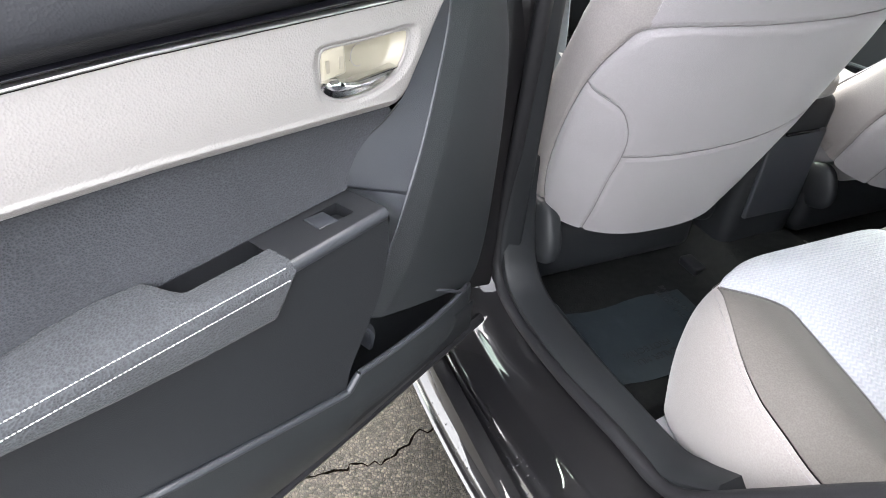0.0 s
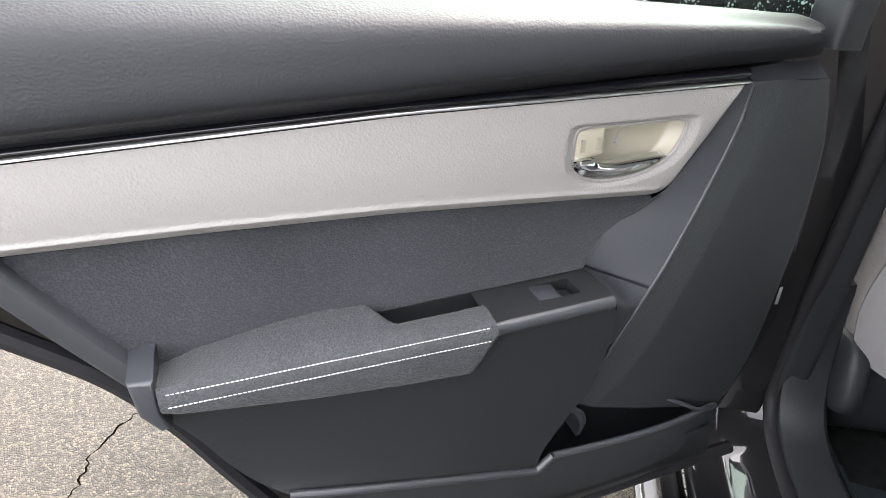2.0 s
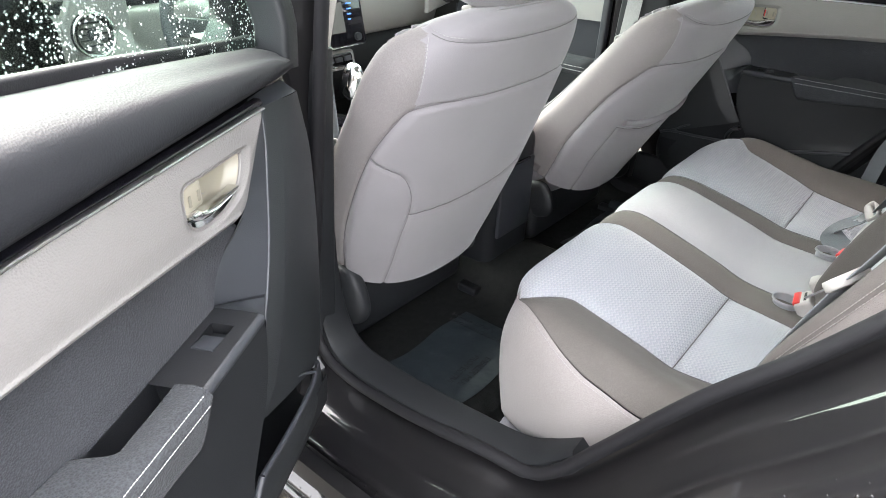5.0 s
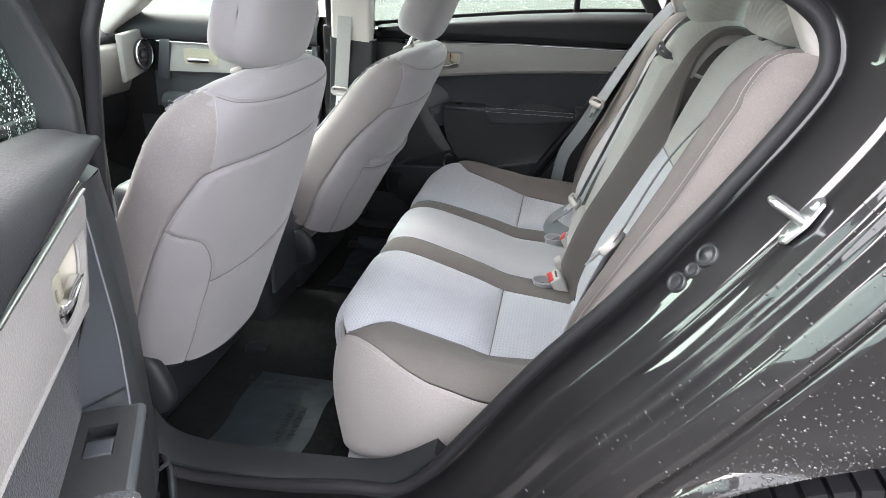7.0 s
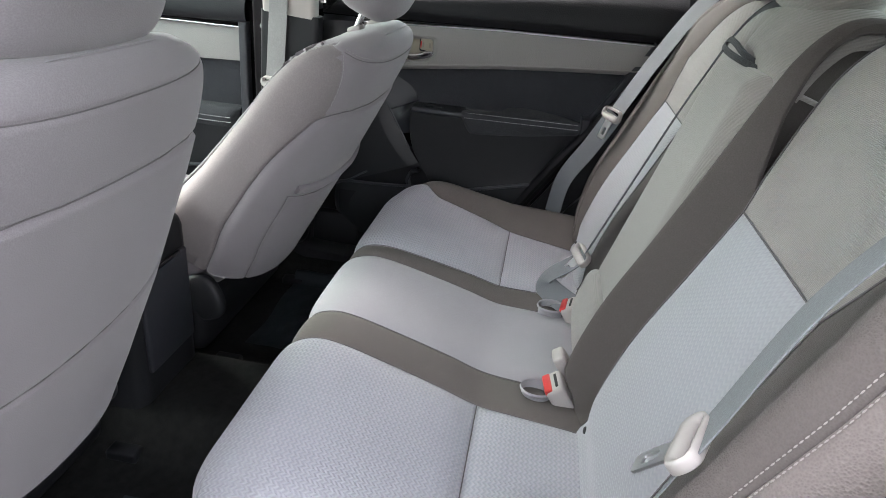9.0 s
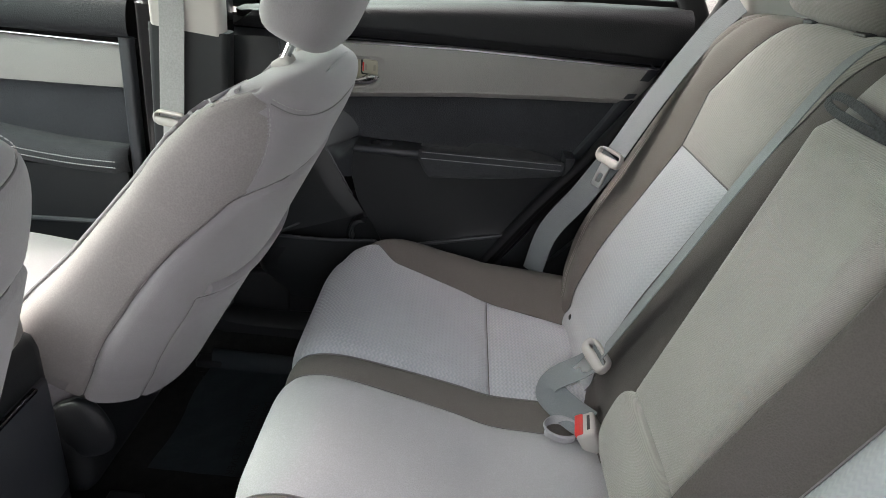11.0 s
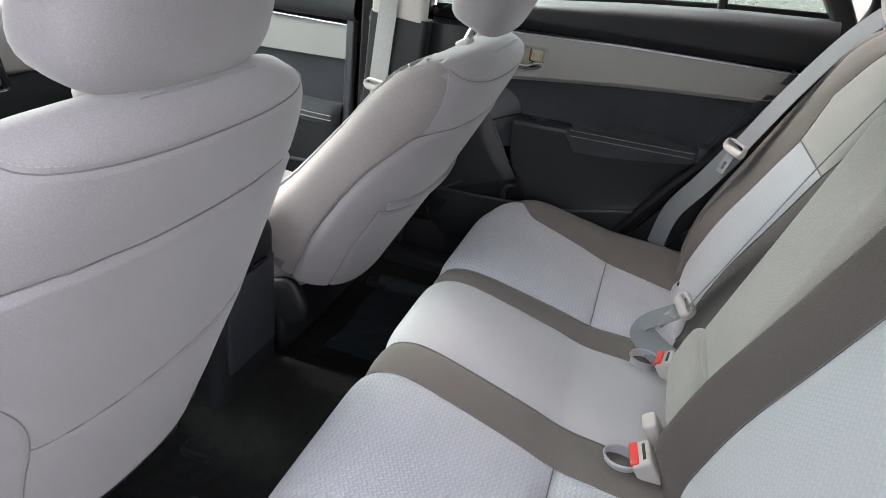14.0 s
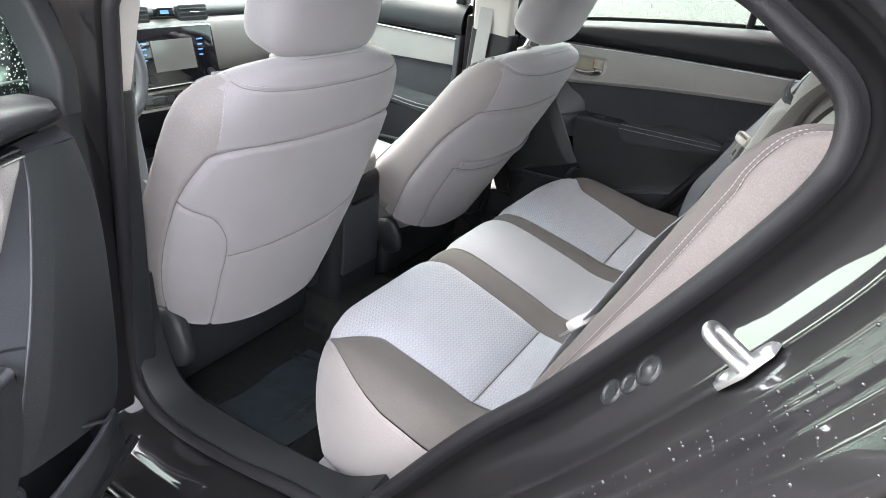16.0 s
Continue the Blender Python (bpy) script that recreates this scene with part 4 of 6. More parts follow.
                ff.append(f if flip else f[::-1])
    k = len(vv)
    ring4 = [(0.694, 0.004), (0.741, 0.004), (0.741, 0.031), (0.694, 0.031)]
    vv += [tuple(T(a, b, zs)) for a, b in ring4] + [tuple(T(a, b, zs - 0.014)) for a, b in ring4]
    ff += [[k + i, k + (i + 1) % 4, k + 4 + (i + 1) % 4, k + 4 + i] for i in range(4)] + [[k + 4, k + 5, k + 6, k + 7]]
    k = len(vv)
    vv += [tuple(T(0.789, w, z)) for w in (-0.0205, 0.026) for z in (zs, 0.735)]
    ff += [[k, k + 1, k + 3, k + 2]]
    sw = solid("switch_panel", vv, ff, switch_black, d, "black armrest end with window switch", smooth=False)
    A = []
    for u in np.linspace(0.6655, 0.800, 24):
        A.append([(u, 0.0475, zs), (u, 0.0505, zs - 0.0006), (u, 0.053, zs - 0.0024), (u, 0.0545, zs - 0.0055), (u, 0.054, zs - 0.010), (u, 0.0515, zs - 0.014), (u, 0.049, zs - 0.016)])
    sh("lip", A, slate, sw)
    part("switch_rim", slab([(-0.0265, -0.0165), (0.0265, -0.0165), (0.0265, 0.0165), (-0.0265, 0.0165)], 0.0004, lambda a, b, w: T(0.7175 + a, 0.0175 + b, zs - 0.0146 + w), 0), hard_black, sw)
    part("window_switch", slab(rounded_rect(0.026, 0.025, 0.002), 0.006, lambda a, b, w: T(0.7275 + a, 0.0175 + b, zs - 0.0068 + w + 0.10 * (a + 0.013)), 0.0015), slate, sw, "grey rocker switch")
    part("switch_ramp", slab(rounded_rect(0.019, 0.025, 0.001), 0.002, lambda a, b, w: T(0.705 + a, 0.0175 + b, zs - 0.0115 + w - 0.35 * (a - 0.0095) * -1 * 0.6), 0.0006), hard_black, sw)
    # padded armrest with pull cup
    A = []
    for u in np.linspace(0.797, 1.0985, 80):
        k = 1 - 0.22 * (u - 0.80) / 0.30
        low = float(np.interp(u, [0.797, 0.803, 0.811, 0.822, 0.897, 0.97, 1.033, 1.086, 1.10], [0.768, 0.760, 0.7456, 0.7315, 0.7354, 0.742, 0.750, 0.757, 0.762]))
        g = float(smooth01((u - 0.884) / 0.030))
        back = 0.021 - 0.030 * g
        zt = 0.789 + (float(np.interp(u, [0.915, 0.944, 0.986, 1.026, 1.066, 1.1046], [0.7985, 0.8005, 0.7985, 0.7945, 0.788, 0.778])) - 0.789) * g
        prof = [(0.030 * k, low - 0.003), (0.049 * k, low), (0.0575 * k, low + 0.008), (0.0598 * k, max(low + 0.012, 0.768)), (0.0588 * k, max(low + 0.014, 0.780)), (0.053 * k, 0.7882), (0.043 * k, 0.7905 + 0.1 * (zt - 0.79)), (back + 0.005, zt), (back, zt - 0.001), (back - 0.002, zt - 0.010), (back - 0.003, 0.755)]
        A.append([(u, w, z) for w, z in spline(prof, 34)])
    arm = sh("armrest", A, arm_cloth, lab="charcoal woven padded armrest")
    for z0, z1 in ((0.7862, 0.7852), (0.7742, 0.7735)):
        pts = []
        for row in A:
            row = np.array(row)
            u = row[0, 0]
            z = z0 + (z1 - z0) * (u - 0.80) / 0.3
            face = row[:int(np.argmax(row[:, 2]))]
            k = int(np.argmax(face[:, 1]))
            w = float(np.interp(z, face[k:, 2], face[k:, 1])) if z > face[k, 2] else face[k, 1]
            if 0.802 < u < 1.095:
                pts.append((u, w + 0.0003, z + 0.0002))
        stitches("stitching", [tuple(T(*q)) for q in pts], thread, arm, 0.0040, 0.00055, "white double stitching", up=tuple(up))
    A = [[(u, -0.0145, 0.7868), (u, -0.0115, 0.7872), (u, -0.0105, 0.784), (u, -0.008, 0.765), (u, -0.004, 0.738), (u, 0.016, 0.734), (u, 0.024, 0.745), (u, 0.024, 0.785)] for u in np.linspace(0.789, 0.925, 12)]
    sh("pull_cup", A, switch_black, lab="black moulded pull cup", sharp=40)
    # window frame and glass
    e = spline([(0.374, 0.99), (0.367, 1.07), (0.374, 1.15), (0.405, 1.26), (0.47, 1.365), (0.58, 1.395), (0.85, 1.395), (1.05, 1.35), (1.22, 1.22), (1.315, 1.09), (1.325, 1.02)], 80)
    lean = lambda z: -0.035 - max(0, z - 1.05) * 0.30
    path = [tuple(T(a, lean(b), b)) for a, b in e]
    rail("window_frame", path, rounded_rect(0.045, 0.05, 0.01), hard_black, d, up=tuple(up))
    path = [tuple(T(u, -0.066, sill_z(u) + 0.001)) for u in np.linspace(0.39, 1.30, 30)]
    rail("glass_seal", path, rounded_rect(0.014, 0.020, 0.004), rubber, d, up=(0, 0, 1))
    corners = [(0.378, 1.02), (0.376, 1.12), (0.40, 1.24), (0.49, 1.375), (0.85, 1.38), (1.05, 1.335), (1.21, 1.21), (1.30, 1.08)]
    gl = part("glass", slab(corners, 0.004, lambda a, b, w: T(a, lean(b) - 0.02 + w, b), 0), glass, d, "rain-beaded window glass", smooth=False)
    gl.visible_shadow = False
    if side > 0:
        path = [tuple(T(1.065, lean(z) - 0.012, z)) for z in np.linspace(1.06, 1.34, 8)]
        rail("quarter_post", path, rounded_rect(0.02, 0.018, 0.005), rubber, d, up=tuple(up))
    return d, T


left_door, LT = rear_door(-1)
right_door, RT = rear_door(1)


# ---- rear seat ----
FRONT = [(0.283, 0.30), (0.290, 0.38), (0.302, 0.47), (0.313, 0.555), (0.303, 0.596), (0.270, 0.612), (0.225, 0.610), (0.15, 0.592), (0.07, 0.570), (0.012, 0.552), (-0.05, 0.547), (-0.11, 0.543), (-0.19, 0.536)]
SEAT = spline(FRONT, 400)
SEAT_S = np.linspace(0, 1, 400)
V_SEAM = float(np.interp(-0.012, -SEAT[100:, 0], SEAT_S[100:]))
V_CREST = float(SEAT_S[int(np.argmax(SEAT[:, 1]))])


def half_width(v):
    """Half width of the cushion's top along its length."""
    y = np.interp(v, SEAT_S, SEAT[:, 0])
    at_crest = float(np.interp(V_CREST, SEAT_S, SEAT[:, 0]))
    wide = lambda q: 0.606 - 0.071 * np.clip((q - 0.02) / 0.28, 0, 1) ** 3.5
    return np.where(v < V_CREST, wide(at_crest) - 0.6 * (V_CREST - v), wide(y))


def cushion(x, v):
    y = np.interp(v, SEAT_S, SEAT[:, 0])
    z = np.interp(v, SEAT_S, SEAT[:, 1])
    a = np.abs(x)
    y = y - 0.060 * np.clip((a - 0.40) / 0.20, 0, 1.2) ** 2.2 * np.clip((y - 0.10) / 0.2, 0, 1)
    z = z + 0.036 * np.exp(-((a - 0.56) / 0.055) ** 2) * np.clip((0.30 - y) / 0.3, 0, 1) - 0.012 * np.clip((a - 0.55) / 0.05, 0, 1.5) ** 2
    z = z - 0.008 * np.exp(-(a / 0.12) ** 2) * np.clip((0.25 - y) / 0.3, 0, 1)
    return np.stack([x, y, z], -1)


seat_home = (0, 0.05, 0.30)
rear_seat = thing("rear_seat", seat_home, "light grey cloth rear bench seat with taupe stripes and folding armrest", "car seat")
bench = part("cushion", block((1.06, 0.40, 0.20), (0, 0.02, 0.41), 0.03), hard_black, rear_seat, "padded bench cushion")


def along(pairs):
    vs, xs = zip(*pairs)
    return lambda v: float(np.interp(v, vs, xs))


e1 = along([(0, -0.475), (V_CREST, -0.480), (V_SEAM, -0.470), (1, -0.425)])
e2 = along([(0, -0.175), (V_CREST, -0.175), (V_SEAM, -0.192), (1, -0.205)])
e3 = along([(0, -0.094), (V_CREST, -0.094), (V_SEAM, -0.104), (1, -0.115)])
e4 = along([(0, 0.122), (V_CREST, 0.122), (V_SEAM, 0.125), (1, 0.130)])
e5 = along([(0, 0.172), (V_CREST, 0.172), (V_SEAM, 0.192), (1, 0.205)])
e6 = along([(0, 0.475), (V_CREST, 0.500), (V_SEAM, 0.470), (1, 0.425)])
hw = lambda v: float(half_width(np.array(v)))
V_TIP = V_CREST - 0.05


def bolster_edge(e, v):
    """Inner edge of a side bolster, which runs out to a point at the cushion's front corner."""
    if v < V_TIP:
        return abs(e(v))
    return hw(v) + (abs(e(v)) - hw(v)) * float(smooth01((v - V_TIP) / 0.13)) ** 0.8


patch("insert", cushion, lambda v: (-bolster_edge(e1, v), e2(v)), 0.12, V_SEAM, insert_cloth, bench, "pale embossed cloth insert", 60, 110, 0.010, 0.016)
patch("insert", cushion, lambda v: (e1(v), e2(v)), V_SEAM, 1.0, insert_cloth, bench, "pale embossed cloth insert", 60, 50, 0.009, 0.014)
patch("stripe", cushion, lambda v: (e2(v), e3(v)), 0.12, 1.0, taupe_cloth, bench, "taupe cloth stripe", 24, 130, 0.006, 0.012)
patch("middle_panel", cushion, lambda v: (e3(v), e4(v)), 0.12, 1.0, middle_cloth, bench, "grey cloth middle panel", 50, 130, 0.010, 0.018)
patch("stripe", cushion, lambda v: (e4(v), e5(v)), 0.12, 1.0, taupe_cloth, bench, "taupe cloth stripe", 24, 130, 0.005, 0.010)
patch("insert", cushion, lambda v: (e5(v), bolster_edge(e6, v)), 0.12, V_SEAM, insert_cloth, bench, "pale embossed cloth insert", 60, 110, 0.010, 0.016)
patch("insert", cushion, lambda v: (e5(v), e6(v)), V_SEAM, 1.0, insert_cloth, bench, "pale embossed cloth insert", 60, 50, 0.009, 0.014)
patch("bolster", cushion, lambda v: (-hw(v), -bolster_edge(e1, v)), V_TIP, 1.0, taupe_cloth, bench, "taupe cloth side bolster", 40, 120, 0.005, 0.012)
patch("bolster", cushion, lambda v: (bolster_edge(e6, v), hw(v)), V_TIP, 1.0, taupe_cloth, bench, "taupe cloth side bolster", 40, 120, 0.005, 0.012)
for line in (e2, e3, e4, e5):
    p = np.array([cushion(np.array(line(v)), np.array(v)) for v in np.linspace(0.14, 1.0, 90)])
    rail("seam", p + np.array((0, 0, 0.0012)), disc(0.0010, 6), seam_dark, bench, up=(1, 0, 0))
for a, b in ((e1, e2), (e5, e6)):
    p = np.array([cushion(np.array(x), np.array(V_SEAM)) for x in np.linspace(a(V_SEAM), b(V_SEAM), 40)])
    rail("seam", p + np.array((0, 0, 0.0012)), disc(0.0010, 6), seam_dark, bench, up=(0, 1, 0))
for e, sgn in ((e1, -1), (e6, 1)):
    p = np.array([cushion(np.array(sgn * bolster_edge(e, v)), np.array(v)) for v in np.linspace(V_TIP + 0.01, 1.0, 80)])
    rail("seam", p + np.array((0, 0, 0.0012)), disc(0.0010, 6), seam_dark, bench, up=(1, 0, 0))
for sgn in (-1, 1):
    # cloth side panel, from the stitched edge down to the sill and round the front corner
    top = [cushion(np.array(sgn * hw(v)), np.array(v)) for v in np.linspace(1.0, V_CREST - 0.05, 60)]
    vc = V_CREST - 0.05
    x_end = 0.47
    top += [cushion(np.array(sgn * x), np.array(vc)) for x in np.linspace(hw(vc), x_end, 20)[1:]]
    top = spline(np.array(top), 120)
    foot = spline([(0.582, -0.19), (0.584, 0.0), (0.584, 0.13), (0.578, 0.215), (0.556, 0.268), (0.51, 0.288), (0.46, 0.292)], 120)
    foot = np.stack([sgn * foot[:, 0], foot[:, 1], np.full(120, 0.366)], -1)
    t2 = np.gradient(foot, axis=0)
    out = np.stack([t2[:, 1], -t2[:, 0], 0 * t2[:, 0]], -1) * (-sgn if sgn < 0 else 1)
    out = np.stack([np.sign(foot[:, 0]) * np.abs(t2[:, 1]), np.abs(t2[:, 0]), 0 * t2[:, 0]], -1)
    out /= np.linalg.norm(out, axis=1)[:, None]
    A = []
    for f in np.linspace(0, 1, 30):
        A.append(top + (foot - top) * f + out * (0.020 * math.sin(math.pi * f ** 0.8)) + np.array((0, 0, -0.003 * (f == 0))))
    A = np.array(A)
    sheet("side_panel", A, side_cloth, bench, "pinkish grey cloth side panel", flip=(sgn > 0))
    pts = A[1] + out * 0.0015
    stitches("stitching", pts, grey_thread, bench, 0.0045, 0.0006, "pale stitching", up=(sgn, 0, 0.5))
for sgn in (-1, 1):
    ob = part("sill_corner_trim", slab([(0.540, 0.266), (0.618, 0.250), (0.606, 0.190), (0.580, 0.130), (0.565, 0.130)], 0.012, lambda a, b, c, s=sgn: Vector((s * a, b, 0.343 + c - 0.10 * (0.60 - a))), 0.003), middle_cloth)
    tagged(ob, "grey plastic corner trim at the sill", "sill trim", kind="structure")

# ---- rear backrest ----
REC = radians(20)
BACK = [(0.0, 0.0), (0.012, 0.06), (0.018, 0.16), (0.010, 0.28), (0.002, 0.40), (-0.003, 0.50), (-0.008, 0.555), (-0.026, 0.600), (-0.058, 0.622), (-0.100, 0.628)]
BK = spline([(0.03, -0.06)] + BACK, 400)
BK_S = np.linspace(0, 1, 400)


def v_at(h):
    return float(np.interp(h, BK[:330, 1], BK_S[:330]))


def backrest(x, v, lift=0.0):
    d = np.interp(v, BK_S, BK[:, 0])
    h = np.interp(v, BK_S, BK[:, 1])
    a = np.abs(x)
    d = d + 0.006 * smooth01((a - 0.42) / 0.1) + np.where(x > 0, 0.018, 0.0) * np.exp(-((a - 0.580) / 0.022) ** 2) + np.where(x > 0, 0.042, 0.016) * smooth01((a - 0.47) / 0.13) - 0.11 * np.clip((a - 0.605) / 0.065, 0, 1.5) ** 1.6
    drop = np.where(x > 0, 0.012, 0.035) * np.clip((a - 0.42) / 0.24, 0, 1) ** 2.4
    h = h * (1 - drop)
    y = -0.150 - h * math.sin(REC) + d * math.cos(REC)
    z = 0.552 + h * math.cos(REC) + d * math.sin(REC)
    return np.stack([-x, y, z], -1)


def near_border(x, v):
    """The border that swells forward beside the armrest and turns down into the crease."""
    h = np.interp(v, BK_S, BK[:, 1])
    lift = (0.046 * smooth01((0.192 - x) / 0.052) - 0.060 * np.clip((0.143 - x) / 0.022, 0, 1.5) ** 2) * smooth01((h + 0.03) / 0.07)
    return backrest(x, v) + np.stack([0 * lift, lift * math.cos(REC), lift * math.sin(REC)], -1)


def mirror(f):
    return lambda v: (-f(v)[1], -f(v)[0])


VT = v_at(0.378)
VB, VE = v_at(-0.03), 1.0
inner_left = along([(VB, 0.188), (v_at(0.11), 0.190), (VT, 0.194), (v_at(0.42), 0.178), (v_at(0.49), 0.164), (v_at(0.556), 0.158), (1, 0.150)])
inner_right = along([(VB, 0.235), (VT, 0.236), (v_at(0.5), 0.20), (1, 0.17)])
outer = along([(VB, 0.47), (v_at(0.05), 0.47), (VT, 0.452), (v_at(0.47), 0.485), (v_at(0.555), 0.455), (1, 0.42)])
bol = along([(VB, 0.560), (v_at(0.15), 0.600), (VT, 0.610), (v_at(0.47), 0.611), (v_at(0.54), 0.611), (v_at(0.575), 0.606), (1, 0.575)])
edge_out = along([(VB, 0.60), (v_at(0.12), 0.645), (VT, 0.656), (v_at(0.47), 0.652), (v_at(0.56), 0.645), (1, 0.635)])
for sgn, tag in ((1, "left"), (-1, "right")):
    b = part("backrest", block((0.42, 0.06, 0.50), (-sgn * 0.32, -0.30, 0.78), 0.02, (20, 0, 0)), hard_black, rear_seat, "grey cloth backrest section")
    M = (lambda f: f) if sgn > 0 else mirror
    inner = inner_left if sgn > 0 else inner_right
    patch("insert", backrest, M(lambda v: (inner(v), outer(v))), VB, VT, insert_back_cloth, b, "pale embossed insert", 60, 90, 0.010, 0.016, hint=(0, 1, 0.3))
    patch("upper_panel", backrest, M(lambda v: (inner(v), outer(v))), VT, VE, upper_cloth, b, "grey ribbed cloth upper panel", 60, 90, 0.009, 0.016, hint=(0, 1, 0.3))
    patch("border", near_border if sgn > 0 else backrest, M(lambda v: (0.112 if sgn > 0 else 0.075, inner(v))), VB, VE, border_cloth, b, "dark taupe cloth border", 40, 120, 0.003, 0.012, hint=(0, 1, 0.3))
    patch("bolster", backrest, M(lambda v: (outer(v), bol(v) - (0 if sgn > 0 else 0.055))), VB, VE, taupe_mesh if sgn > 0 else taupe_cloth, b, "taupe mesh cloth bolster", 30, 120, 0.006, 0.012, hint=(0, 1, 0.3))
    patch("side_bolster", backrest, M(lambda v: (bol(v) - (0 if sgn > 0 else 0.055), edge_out(v) - (0 if sgn > 0 else 0.075))), VB, VE, side_mesh if sgn > 0 else taupe_cloth, b, "greige mesh cloth side bolster", 36, 120, 0.006, 0.014, thick=0.05, hint=(0, 1, 0.3))
    vs = np.linspace(VB, 0.95, 80)
    for off in (-0.003, 0.003):
        p = np.array([backrest(np.array(sgn * (bol(v) - (0 if sgn > 0 else 0.055) + off)), np.array(v)) for v in vs])
        p[:, 1] += 0.004
        stitches("stitching", p, taupe_thread, b, 0.005, 0.0006, "pale double stitching", up=(0, 1, 0.3))
    # dark tubes for the shade in the seams sewn round the insert
    for edge, last in ((inner, 0.93), (outer, 0.90)):
        p = np.array([backrest(np.array(sgn * edge(v)), np.array(v)) for v in np.linspace(VB, last, 90)])
        rail("seam", p + np.array((0, 0.0012, 0.0005)), disc(0.0011, 6), seam_dark, b, up=(1, 0, 0))
    p = np.array([backrest(np.array(sgn * x), np.array(VT)) for x in np.linspace(inner(VT), outer(VT), 40)])
    rail("seam", p + np.array((0, 0.0012, 0.0005)), disc(0.0011, 6), seam_dark, b, up=(0, 0, 1))
    # small round fastener at the foot
    p = backrest(np.array(sgn * (0.222 if sgn > 0 else 0.43)), np.array(v_at(0.012)))
    part("fastener", ellipsoid((0.006, 0.004, 0.006), tuple(p + np.array((0, 0.008, 0.002)))), hard_black, b, "small black fastener")
# centre armrest, folded up
arm = part("armrest", block((0.15, 0.05, 0.36), (0, -0.245, 0.80), 0.02, (20, 0, 0)), hard_black, rear_seat, "folding armrest")


def arm_surface(x, v):
    """Padded block proud of the backrest: v runs from its foot over the front to its top."""
    h = np.interp(v, [0, 0.08, 0.16, 0.86, 0.94, 1.0], [0.112, 0.114, 0.126, 0.500, 0.517, 0.519])
    d = np.interp(v, [0, 0.08, 0.16, 0.86, 0.94, 1.0], [-0.02, 0.016, 0.036, 0.060, 0.048, -0.02])
    t = np.clip((np.abs(x) - 0.075) / 0.040, 0, 1.2)
    d = d - 0.046 * t ** 2.2
    y = -0.150 - h * math.sin(REC) + d * math.cos(REC)
    z = 0.552 + h * math.cos(REC) + d * math.sin(REC)
    return np.stack([-x - 0.019, y, z], -1)


def before_back(x, h, d):
    """A point d in front of the backrest's plane, h up along it."""
    return (x, -0.150 - h * math.sin(REC) + d * math.cos(REC), 0.552 + h * math.cos(REC) + d * math.sin(REC))


patch("pad", arm_surface, lambda v: (-0.112, 0.112), 0.0, 1.0, upper_cloth, arm, "", 60, 140, 0.003, 0.02, thick=0.004, hint=(0, 1, 0.3))
part("foot_roll", ellipsoid((0.108, 0.030, 0.052), (-0.019, -0.158, 0.634), (14, 0, 0), 28, 4.0), upper_cloth, arm, "light cloth roll at the armrest's foot")
path = spline([before_back(*q) for q in ((-0.075, 0.519, 0.020), (-0.045, 0.520, 0.046), (-0.010, 0.520, 0.062), (0.040, 0.522, 0.066), (0.064, 0.526, 0.066), (0.071, 0.533, 0.064), (0.058, 0.537, 0.064), (0.022, 0.535, 0.064), (-0.020, 0.528, 0.056), (-0.060, 0.522, 0.020))], 70)
rail("pull_strap", path, rounded_rect(0.009, 0.0025, 0.001), arm_cloth, arm, "black webbing pull strap", up=(0, 0.94, 0.34))
patch("centre_top", lambda x, v: backrest(x, v) + np.stack([0 * x, 0.040 + 0 * x, 0.012 + 0 * x], -1), lambda v: (-0.078, 0.136), v_at(0.512), 1.0, upper_cloth, rear_seat, "grey ribbed cloth pad", 40, 50, 0.024, 0.03, thick=0.03, hint=(0, 1, 0.3))


def headrest(at, size, lean, mat, label, posts=True, gap=0.03, group="rear headrests", spacing=0.07):
    h = thing("headrest", at, label, "headrest", group)
    X, D, R = size
    c = Vector(at)
    up = Vector((0, -math.sin(lean), math.cos(lean)))
    fwd = Vector((0, math.cos(lean), math.sin(lean)))
    mid = c + up * (gap + R)
    bm = ellipsoid((X, D, R), (0, 0, 0), n=40, power=4.6)
    for v in bm.verts:
        x, y, z = v.co
        k = 1 - 0.10 * (z / R) - 0.05 * (z / R) ** 2
        bend = -0.010 * (x / X) ** 2 if y > 0 else 0.012 * (x / X) ** 2
        v.co = mid + Vector((x * k, 0, 0)) + fwd * (y + bend) + up * z
    part("pad", bm, mat, h)
    if posts:
        for s in (-1, 1):
            path = [tuple(c + Vector((s * spacing, 0, 0)) + up * t) for t in np.linspace(-0.05, gap + 0.05, 8)]
            rail("post", path, disc(0.006, 12), chrome, h, "chrome headrest post", up=(0, 1, 0))
            bm = block((0.040, 0.026, 0.014), tuple(c + Vector((s * spacing, 0, 0)) + up * 0.004), 0.005, (-math.degrees(lean), 0, 0)) if group != "rear headrests" else block((0.030, 0.020, 0.008), tuple(c + Vector((s * spacing, 0, 0))), 0.003, (-math.degrees(lean), 0, 0))
            part("guide", bm, pillar_trim if group != "rear headrests" else slate, h, "plastic post guide")
    return h


headrest((-0.335, -0.398, 1.124), (0.125, 0.055, 0.080), radians(16), upper_cloth, "grey ribbed cloth rear headrest on the backrest", True, 0.0)
headrest((0.335, -0.398, 1.124), (0.125, 0.055, 0.080), radians(16), upper_cloth, "grey ribbed cloth rear headrest on the backrest", True, 0.0)
headrest((0.0, -0.352, 1.120), (0.105, 0.050, 0.055), radians(16), upper_cloth, "low grey ribbed cloth centre headrest", True, 0.0)


